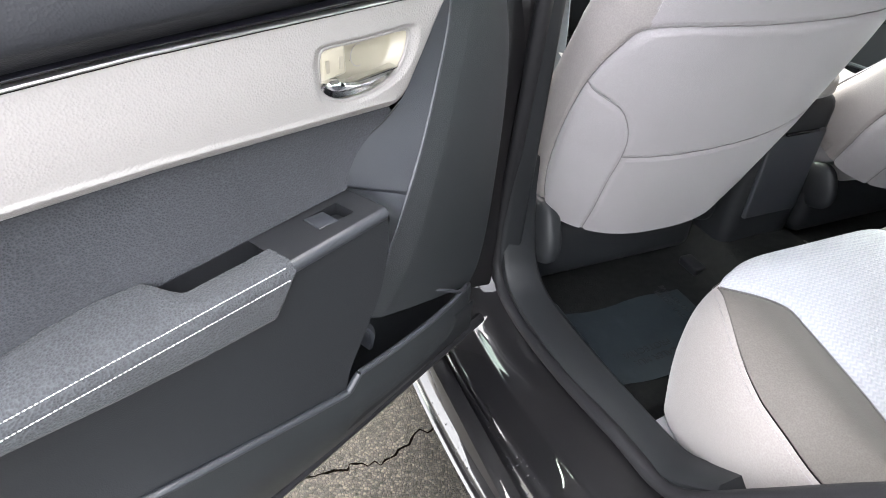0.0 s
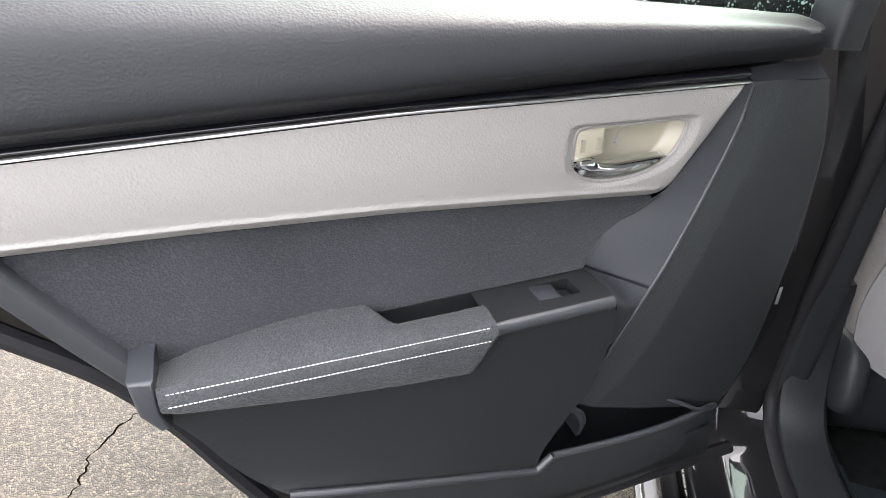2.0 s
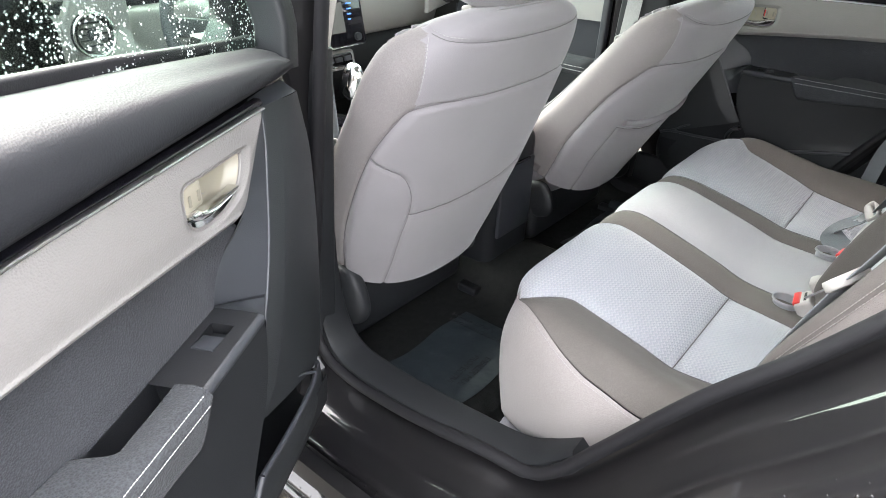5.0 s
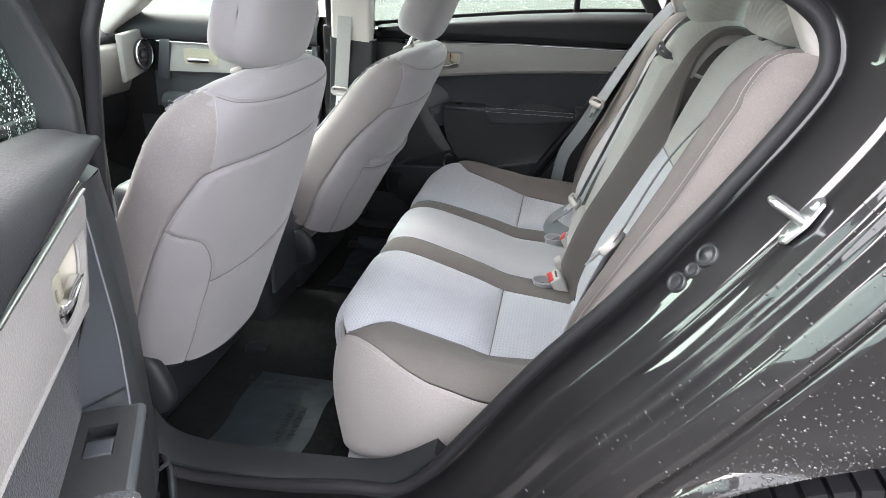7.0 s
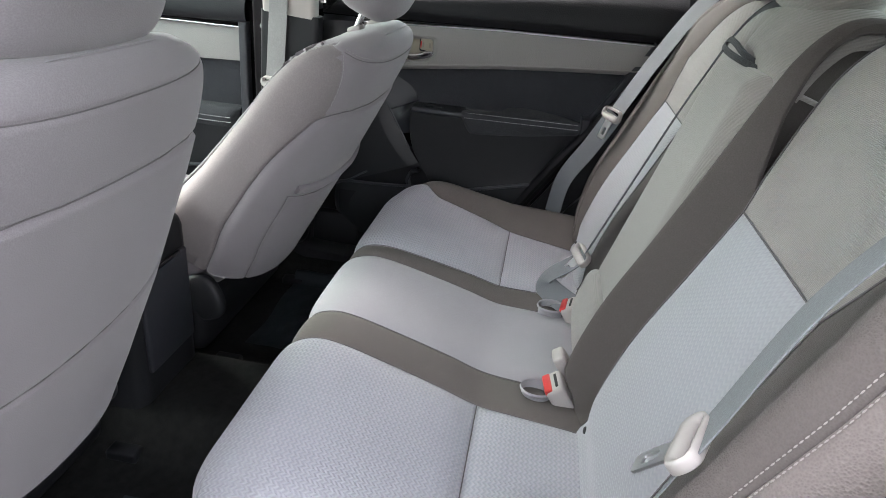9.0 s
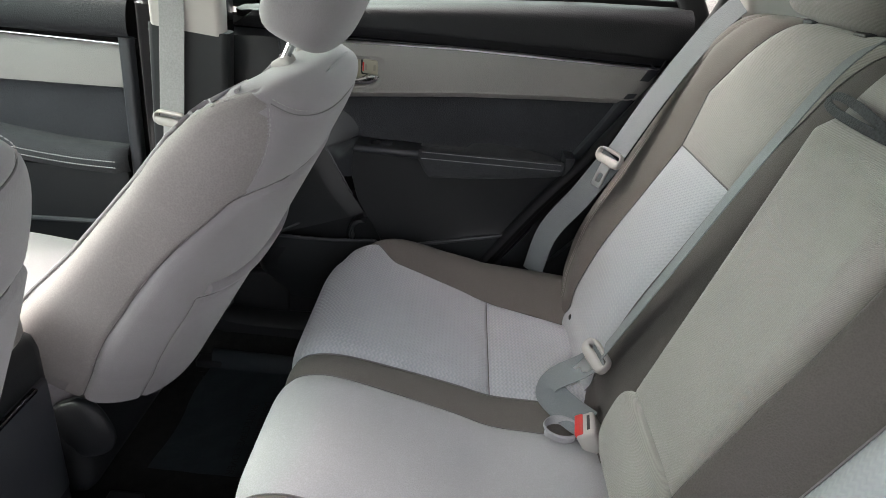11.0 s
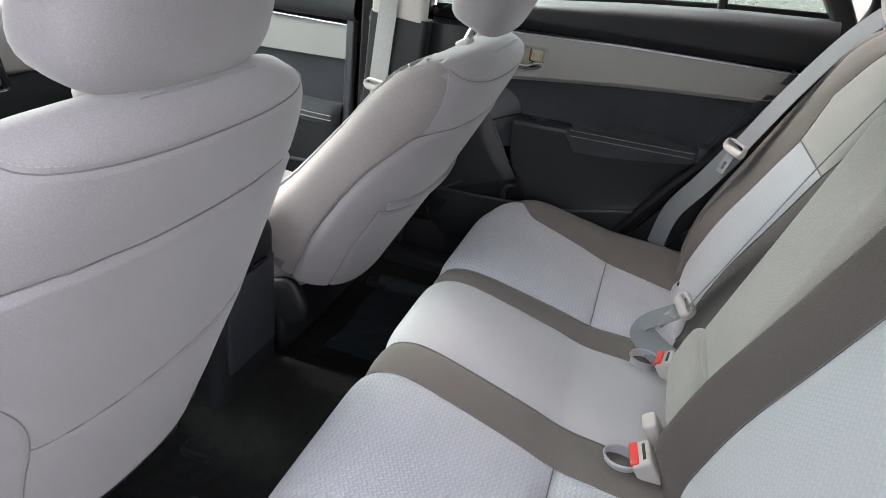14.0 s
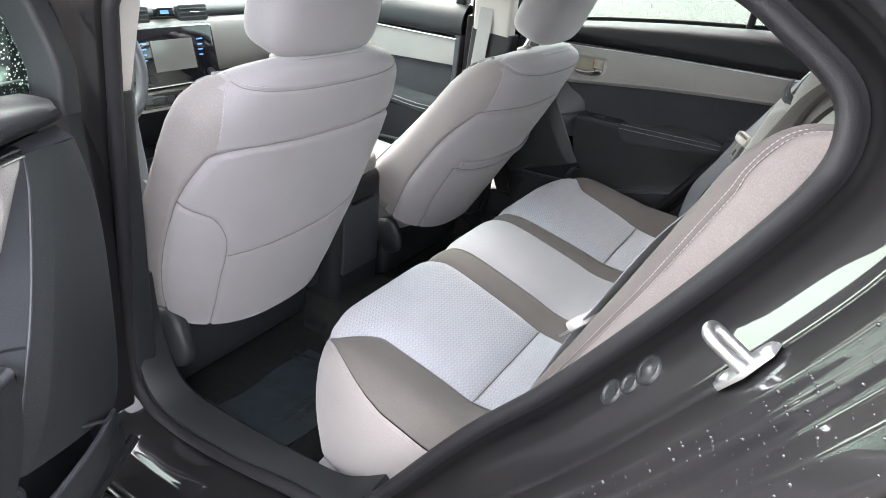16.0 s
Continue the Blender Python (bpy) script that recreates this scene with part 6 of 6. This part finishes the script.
for k in range(6):
    tilt_slab("climate_key", -0.065 + 0.038 * k, 0.703, 0.030, 0.016, 0.003, 0.038, slate, clim, "grey key", y=1.43)
for x, w in ((-0.06, 0.11), (0.15, 0.11)):
    v = tilt_slab("air_vent", x, 0.948, w, 0.048, 0.008, 0.016, hard_black, dash, "black air vent", y=1.452)
    for k in range(3):
        tilt_slab("vent_slat", x, 0.936 + 0.012 * k, w - 0.012, 0.003, 0.001, 0.019, slate, v, y=1.452)
    tilt_slab("vent_tab", x, 0.949, 0.034, 0.004, 0.001, 0.024, chrome, v, "bright tab", y=1.452)
ck = tilt_slab("clock", 0.045, 0.955, 0.060, 0.026, 0.005, 0.018, gloss_black, dash, "small dash clock", y=1.445)
tilt_slab("clock_bar", 0.040, 0.955, 0.028, 0.011, 0.001, 0.0195, blue_lit, ck, "blue lit bar", y=1.445, bevel=0)
for sgn in (-1, 1):
    c = Vector((sgn * 0.655, 1.46, 0.885))
    bm = slab([(-0.075, 0.075), (0.055, 0.085), (0.085, 0.03), (0.075, -0.055), (-0.075, -0.085)], 0.02, lambda a, b, z, s=sgn: Vector((s * (0.632 + a), 1.44 - z, 0.885 + b)), 0.008, 3)
    pl = part("end_panel", bm, light_vinyl, dash, "light grey dash end panel")
    a = np.linspace(0, 2 * np.pi, 40, endpoint=False)
    prof = [(0.050, 0.0), (0.048, -0.010), (0.040, -0.012), (0.038, 0.0), (0.036, 0.014), (0.006, 0.016)]
    P = np.stack([[(c.x + r * math.cos(t), 1.415 + h, c.z + 1.05 * r * math.sin(t)) for r, h in prof] for t in a])
    v = sheet("round_vent", P, hard_black, dash, "black round air vent", close_u=True, flip=True)
    P = np.stack([[(c.x + (0.047 + 0.004 * math.cos(q)) * math.cos(t), 1.404 + 0.004 * math.sin(q), c.z + 1.05 * (0.047 + 0.004 * math.cos(q)) * math.sin(t)) for q in np.linspace(0, 2 * np.pi, 8, endpoint=False)] for t in a])
    sheet("vent_ring", P, chrome, v, "bright ring", close_u=True, close_v=True)
    part("vent_hub", ellipsoid((0.014, 0.012, 0.014), (c.x, 1.412, c.z), n=12), slate, v)
    for k in range(-2, 3):
        part("vent_slat", block((0.070 - 0.012 * abs(k), 0.006, 0.0025), (c.x, 1.418, c.z + 0.013 * k), 0.001), slate, v)

# ---- steering wheel ----
sw = thing("steering_wheel", (-0.37, 1.17, 0.80), "black leather steering wheel with grey spokes", "steering wheel")
tiltm = pose(-0.37, 1.245, 0.885, 66, 0, 0)
a = np.linspace(0, 2 * np.pi, 72, endpoint=False)
P = np.stack([[tuple(tiltm @ Vector(((0.183 + 0.0155 * math.cos(q)) * math.cos(t), (0.183 + 0.0155 * math.cos(q)) * math.sin(t), 0.0175 * math.sin(q)))) for q in np.linspace(0, 2 * np.pi, 16, endpoint=False)] for t in a])
sheet("rim", P, slate, sw, "grained dark leather rim", close_u=True, close_v=True)
bm = ellipsoid((0.085, 0.075, 0.035), (0, 0, -0.02), n=20, power=3)
bmesh.ops.transform(bm, matrix=tiltm, verts=bm.verts)
part("hub", bm, hard_black, sw, "black airbag cover")
for ang in (10, 170, 270):
    bm = block((0.12, 0.045, 0.018), (0.12, 0, -0.008), 0.007)
    bmesh.ops.transform(bm, matrix=tiltm @ pose(0, 0, 0, 0, 0, ang), verts=bm.verts)
    part("spoke", bm, slate, sw, "grey spoke")
rail("column", [tuple(tiltm @ Vector((0, 0, z))) for z in np.linspace(-0.30, -0.03, 6)], disc(0.045, 16), hard_black, sw, "black column cover", up=(0, 0, 1))

# ---- front passenger door ----
fd = thing("car_door", (0.70, 1.1, 0.4), "closed front car door with light insert and dark armrest", "car door", "front doors")


def fx(w, y, z):
    return (0.690 - w, y, z)


ysf = np.linspace(0.762, 1.52, 50)
part("shell", slab([(0.755, 0.36), (1.60, 0.36), (1.62, 0.95), (1.58, 1.02), (0.745, 1.04)], 0.09, lambda a, b, c: Vector((0.72 + c, a, b)), 0.02), paint, fd, "glossy black door shell")
pr = spline([(-0.02, 0.0), (0.012, 0.006), (0.020, 0.03), (0.010, 0.07), (-0.02, 0.098), (-0.05, 0.10)], 24)
sheet("upper_panel", np.array([[fx(w, y, 0.935 + h + 0.012 * (1.2 - y)) for w, h in pr] for y in ysf]), soft_black, fd, "soft dark upper trim", flip=False)
sheet("insert", np.array([[fx(0.004 - 0.006 * t * t + 0.006 * (1 - t), y, (0.846 - 0.03 * (y - 0.77)) + (0.928 - 0.846 + 0.03 * (y - 0.77)) * t) for t in np.linspace(0, 1, 12)] for y in np.linspace(0.785, 1.36, 40)]), light_vinyl, fd, "light grey grained insert")
rail("bright_strip", [fx(0.006, y, 0.931) for y in np.linspace(0.785, 1.37, 20)], rounded_rect(0.008, 0.005, 0.002), chrome, fd)
sheet("cloth_insert", np.array([[fx(-0.004 + 0.008 * (1 - t), y, 0.70 + (0.845 - 0.03 * (y - 0.77) - 0.70) * t) for t in np.linspace(0, 1, 10)] for y in np.linspace(0.785, 1.40, 30)]), door_cloth, fd, "charcoal cloth insert")
pa = spline([(0.0, 0.725), (0.035, 0.722), (0.055, 0.705), (0.055, 0.685), (0.04, 0.668)], 20)
arm2 = sheet("armrest", np.array([[fx(w * min(1, (y - 0.785) / 0.03 + 0.4), y, z + 0.03 * smooth01((y - 0.85) / 0.4)) for w, z in pa] for y in np.linspace(0.787, 1.35, 40)]), arm_cloth, fd, "charcoal padded armrest")
for off in (0, -0.013):
    stitches("stitching", [fx(0.0565, y, 0.700 + off + 0.03 * float(smooth01((y - 0.85) / 0.4))) for y in np.linspace(0.80, 1.33, 40)], thread, arm2, 0.0055, 0.0008, "white double stitching", up=(-1, 0, 0))
sheet("lower_panel", np.array([[fx(0.030 + 0.008 * t, y, 0.40 + 0.272 * t) for t in np.linspace(0, 1, 10)] for y in np.linspace(0.785, 1.45, 30)]), hard_black, fd, "hard black lower trim")
rail("lower_ledge", [fx(0.036, y, 0.548 - 0.05 * (y - 0.9)) for y in np.linspace(0.79, 1.40, 20)], disc(0.006, 8), slate, fd)
rail("rear_moulding", [fx(0.006, 0.772 + 0.01 * (0.9 - z), z) for z in np.linspace(0.42, 0.945, 20)], rounded_rect(0.024, 0.03, 0.008), slate, fd, "dark plastic edge moulding", up=(1, 0, 0))
hc = part("handle_cup", slab(rounded_rect(0.13, 0.055, 0.012, 5), 0.002, lambda a, b, c: Vector(fx(0.006 + c, 1.205 + a, 0.885 + b)), 0), cream, fd, "cream handle recess")
part("pull_lever", slab(rounded_rect(0.085, 0.014, 0.006, 4), 0.008, lambda a, b, c: Vector(fx(0.010 + c, 1.21 + a, 0.872 + b)), 0.003), chrome, fd, "chrome pull lever")
part("mirror_trim", slab([(1.385, 0.80), (1.355, 0.945), (1.315, 0.945), (1.335, 0.80)], 0.012, lambda a, b, c: Vector(fx(0.0 + c, a, b)), 0.004), slate, fd, "dark grey slanted strip")
path = spline([(0.735, 0.80, 1.04), (0.70, 0.79, 1.2), (0.62, 0.78, 1.36), (0.60, 1.0, 1.375), (0.66, 1.35, 1.16), (0.715, 1.58, 1.0)], 60)
rail("window_frame", path, rounded_rect(0.04, 0.045, 0.01), hard_black, fd, up=(1, 0, 0))
c = np.array([(0.735, 0.80, 1.03), (0.735, 1.58, 1.01), (0.665, 1.33, 1.18), (0.61, 1.0, 1.37), (0.62, 0.79, 1.37)])
v = np.vstack([c, c + np.array((0.004, 0, 0))])
gl = solid("glass", v, [[4, 3, 2, 1, 0], [5, 6, 7, 8, 9]] + [[i, (i + 1) % 5, (i + 1) % 5 + 5, i + 5] for i in range(5)], glass, fd, "rain-beaded window glass", smooth=False)
gl.visible_shadow = False



def mirrored(thing_right, label):
    """The same door for the car's other side."""
    home = HOME[thing_right]
    twin = thing(thing_right.name.split(".")[0], (-home.x, home.y, home.z), label, "car door", "front doors")
    made = {thing_right: twin}
    for ob in thing_right.children_recursive:
        me = ob.data.copy()
        co = np.empty(len(me.vertices) * 3)
        me.vertices.foreach_get("co", co)
        co[0::3] *= -1
        me.vertices.foreach_set("co", co)
        me.flip_normals()
        c = new(ob.name.split(".")[0], me)
        c.parent = made[ob.parent]
        c.visible_shadow = ob.visible_shadow
        if "label" in ob:
            c["label"] = ob["label"]
        made[ob] = c
    return twin


driver_door = mirrored(fd, "open front car door with light insert, beside the driver seat")
hinge = Vector((-0.74, 1.60, 0.4))
driver_door.matrix_world = pose(*hinge, 0, 0, -62) @ pose(*(HOME[driver_door] - hinge))

# ---- left jamb fittings ----
def jamb_point(h, off, x):
    """A place on the rear of the left door opening at height h."""
    p = opening_path()
    n = outward(p)
    k = [i for i in range(len(p)) if p[i, 0] < 0.05 and p[i, 1] < 1.1]
    i = min(k, key=lambda i: abs(p[i, 1] - h))
    q = p[i] + n[i] * off
    return Vector((-x, q[0], q[1])), Vector((0, n[i][0], n[i][1]))


def jamb_frame(h, off, x, lean=0.0):
    c, n = jamb_point(h, off, x)
    up = Vector((0, -n.z, n.y))
    up = up if up.z > 0 else -up
    side = Vector((-1, 0, 0)) * math.cos(lean) + n * math.sin(lean)
    face = Vector((-1, 0, 0)) * math.sin(lean) - n * math.cos(lean)
    return lambda a, b, d: c + side * a + up * b + face * d


st = thing("door_striker", jamb_point(0.991, 0.053, 0.730)[0], "bright zinc door striker loop bolted to the black jamb", "door striker")
base_frame = jamb_frame(0.991, 0.053, 0.742)
to = lambda a, b, d: base_frame(a * 0.85, b * 0.85, d * 0.85)
part("plate", slab([(-0.020, 0.0), (-0.014, 0.030), (0.0, 0.040), (0.014, 0.034), (0.022, 0.0), (0.014, -0.034), (0.0, -0.040), (-0.014, -0.030)], 0.005, to, 0.0015), steel, st, "diamond shaped zinc plate")
loop = spline([(-0.013, 0.0, 0.0), (-0.013, 0.0, 0.038), (-0.010, 0.0, 0.047), (0.0, 0.0, 0.050), (0.010, 0.0, 0.047), (0.013, 0.0, 0.038), (0.013, 0.0, 0.0)], 50)
rail("loop", [tuple(to(*p)) for p in loop], disc(0.0052, 12), steel, st, "steel striker loop", up=(0, -0.586, 0.81))
for b in (-0.026, 0.026):
    part("bolt", slab([(0.007 * math.cos(t), b + 0.007 * math.sin(t)) for t in np.linspace(0, 2 * np.pi, 14, endpoint=False)], 0.008, to, 0.0015), steel, st, "zinc bolt head")


def round_part(name, to, a, b, prof, mat, parent, label=""):
    t = np.linspace(0, 2 * np.pi, 28, endpoint=False)
    P = np.stack([[tuple(to(a + r * math.cos(q), b + r * math.sin(q), h)) for r, h in prof] for q in t])
    return sheet(name, P, mat, parent, label, close_u=True)


for h, mid, r, lab in ((0.907, 0.66, 0.015, "black rubber bung in the door jamb"), (0.886, 0.70, 0.010, "small black rubber bung in the door jamb"), (0.862, 0.62, 0.013, "flat black plug in the door jamb")):
    off, x = 0.014 + 0.018 * mid, side_x(h) - 0.67 + 0.661 + 0.039 * mid
    g = thing("grommet", jamb_point(h, off, x)[0], lab, "grommet", "jamb plugs")
    to = jamb_frame(h, off, x, math.atan2(0.018, 0.039))
    round_part("cap", to, 0, 0, [(r * 1.15, -0.001), (r * 1.1, 0.003), (r * 0.85, 0.003), (r * 0.75, 0.0015), (r * 0.5, 0.005 if r > 0.014 else 0.002), (0.0005, 0.006 if r > 0.014 else 0.002)], switch_black, g)

# ---- door check strap on the front pillar side of the open door ----
ck = thing("door_catch", (-0.743, 0.585, 0.643), "small bright latch bracket on the black centre pillar", "latch")
part("bracket", block((0.006, 0.018, 0.030), (-0.741, 0.588, 0.643), 0.002, (0, 0, 20)), steel, ck)
rail("eye", [(-0.748, 0.585 + 0.007 * math.cos(q), 0.643 + 0.009 * math.sin(q)) for q in np.linspace(0, 2 * np.pi, 24)], disc(0.0024, 8), steel, ck, "bright steel eye", up=(1, 0, 0))
part("pin", ellipsoid((0.004, 0.004, 0.006), (-0.744, 0.585, 0.643), n=10), hard_black, ck)

# ---- floor mats ----
def floor_z(x):
    return float(np.interp(abs(x), [0.0, 0.08, 0.13, 0.20, 0.40, 0.56, 0.575], [0.335, 0.335, 0.30, 0.26, 0.255, 0.265, 0.30]))


def mat_thing(cx, y0, y1, w):
    m = thing("floor_mat", (cx, (y0 + y1) / 2, 0.26), "black carpet floor mat under printed protective film", "floor mat", "floor mats")
    A = [[(cx + w * t, y, floor_z(cx + w * t) + 0.008) for t in np.linspace(-0.5, 0.5, 24)] for y in np.linspace(y0, y1, 16)]
    sheet("pad", np.array(A), carpet, m, "black carpet pad", flip=True)
    rng = np.random.RandomState(3)
    A = []
    for y in np.linspace(y0 + 0.06, y1 - 0.03, 40):
        A.append([(cx + (w - 0.05) * t, y + 0.004 * math.sin(t * 9), floor_z(cx + w * t) + 0.011 + 0.0022 * noise.noise(Vector((t * 9, y * 26, cx)))) for t in np.linspace(-0.5, 0.5, 60)])
    sheet("film", np.array(A), film_blue, m, "translucent blue-grey protective film", flip=True)
    return m


def lettering(text, at, size, turn, parent):
    cu = bpy.data.curves.new("lettering", 'FONT')
    cu.body, cu.size, cu.align_x, cu.align_y, cu.extrude = text, size, 'CENTER', 'CENTER', 0.0004
    ob = new("lettering", cu)
    ob.location = Vector(at) - HOME[parent]
    ob.rotation_euler = [radians(v) for v in turn]
    ob.parent = parent
    cu.materials.append(print_dark)
    return ob


for cx in (-0.40, 0.40):
    m = mat_thing(cx, 0.33, 0.625, 0.37)
    z = floor_z(cx) + 0.0155
    lettering("DEALER MUST REMOVE", (cx - 0.06, 0.432, z), 0.021, (0, 0, 183), m)
    lettering("PROTECTIVE COVER", (cx - 0.06, 0.457, z), 0.021, (0, 0, 183), m)
    lettering("DEALER MUST REMOVE", (cx + 0.135, 0.525, z), 0.017, (0, 0, 93), m)
    lettering("PROTECTIVE COVER", (cx + 0.113, 0.525, z), 0.017, (0, 0, 93), m)

# ---- rain ----
def drops(name, places, normals, sizes, parent=None, label="", mat=None):
    verts, faces = [], []
    rng = np.random.RandomState(7)
    for p, n, r in zip(places, normals, sizes):
        n = Vector(n).normalized()
        t = n.orthogonal().normalized()
        b = n.cross(t)
        k = len(verts)
        sx, sy = rng.uniform(0.85, 1.2, 2)
        for ring_r, ring_h in ((1.0, -0.05), (0.86, 0.30), (0.5, 0.52)):
            for q in range(8):
                a = q * math.pi / 4
                verts.append(tuple(Vector(p) + t * (r * sx * ring_r * math.cos(a)) + b * (r * sy * ring_r * math.sin(a)) + n * (r * ring_h)))
        verts.append(tuple(Vector(p) + n * (r * 0.60)))
        for a in (0, 8):
            for q in range(8):
                faces.append([k + a + q, k + a + (q + 1) % 8, k + a + 8 + (q + 1) % 8, k + a + 8 + q])
        for q in range(8):
            faces.append([k + 16 + q, k + 16 + (q + 1) % 8, k + 24])
    return solid(name, verts, faces, mat or water, parent, label)


rng = np.random.RandomState(11)
Q = np.stack(quarter_rows[:14])
pl, nl, sz = [], [], []
for _ in range(6500):
    i, j = rng.uniform(0, 12.99), rng.uniform(0, Q.shape[1] - 1.01)
    a, b = int(i), int(j)
    f, g = i - a, j - b
    p = (Q[a, b] * (1 - f) + Q[a + 1, b] * f) * (1 - g) + (Q[a, b + 1] * (1 - f) + Q[a + 1, b + 1] * f) * g
    n = np.cross(Q[a + 1, b] - Q[a, b], Q[a, b + 1] - Q[a, b])
    n = n if n[0] < 0 else -n
    if p[1] > -0.95:
        pl.append(p), nl.append(n), sz.append(0.0006 + 0.0013 * rng.rand() ** 3)
ob = drops("rain_drops", pl, nl, sz, mat=bead)
tagged(ob, "clear rain drops beaded on the black quarter panel", "rain drops", kind="stuff")
# drops on the door glass
pl, nl, sz = [], [], []
up = LT(0, 1, 0) - LT(0, 0, 0)
streaks = rng.uniform(0.39, 1.28, 28)
for k in range(6500):
    u = rng.uniform(0.395, 1.28)
    r = 0.0005 + 0.0015 * rng.rand() ** 3
    if k % 3:
        u, r = rng.choice(streaks) + rng.normal(0, 0.005), 0.0005 + 0.0008 * rng.rand()
    z = rng.uniform(1.02, 1.33)
    if z < np.interp(u, [0.39, 0.48, 0.85, 1.05, 1.21, 1.30], [1.18, 1.36, 1.37, 1.32, 1.20, 1.07]):
        pl.append(LT(u, -0.035 - max(0, z - 1.05) * 0.30 - 0.021, z)), nl.append(-up), sz.append(r)
ob = drops("rain_drops", pl, nl, sz, mat=pane_drop)
tagged(ob, "clear rain drops and runs on the door glass", "rain drops", kind="stuff")
pl, nl, sz = [], [], []
for k in range(2200):
    u, z = rng.uniform(0.40, 1.28), rng.uniform(1.04, 1.30)
    if z < np.interp(u, [0.39, 0.48, 0.85, 1.05, 1.21, 1.30], [1.18, 1.36, 1.37, 1.32, 1.20, 1.07]):
        pl.append(RT(u, -0.035 - max(0, z - 1.05) * 0.30 - 0.021, z)), nl.append((1, 0, 0.3)), sz.append(0.0006 + 0.0014 * rng.rand() ** 2)
ob = drops("rain_drops", pl, nl, sz, mat=pane_drop)
tagged(ob, "clear rain drops on the far door glass", "rain drops", kind="stuff")

# sill drops: rain on the painted jamb and sill
pl, nl, sz = [], [], []
op = opening_path()
on = outward(op)
widths = flange(op)
low = [i for i in range(len(op)) if op[i, 1] < 0.62 or op[i, 0] < -0.1]
for k in range(2400):
    i = low[rng.randint(len(low))]
    r = rng.uniform(5, 11.9)
    a = int(r)
    f = r - a
    x = JAMB[a][0] * (1 - f) + JAMB[a + 1][0] * f
    off = JAMB[a][1] * (1 - f) + JAMB[a + 1][1] * f
    dx, do = JAMB[a + 1][0] - JAMB[a][0], JAMB[a + 1][1] - JAMB[a][1]
    q = op[i] + on[i] * off * widths[i]
    xs = side_x(op[i, 1]) - 0.67 + x
    n = Vector((-do, -on[i, 0] * dx, -on[i, 1] * dx))
    pl.append((-xs, q[0], q[1])), nl.append(n), sz.append(0.0005 + 0.0016 * rng.rand() ** 3)
ob = drops("rain_drops", pl, nl, sz, mat=bead)
tagged(ob, "clear rain drops on the black painted sill", "rain drops", kind="stuff")
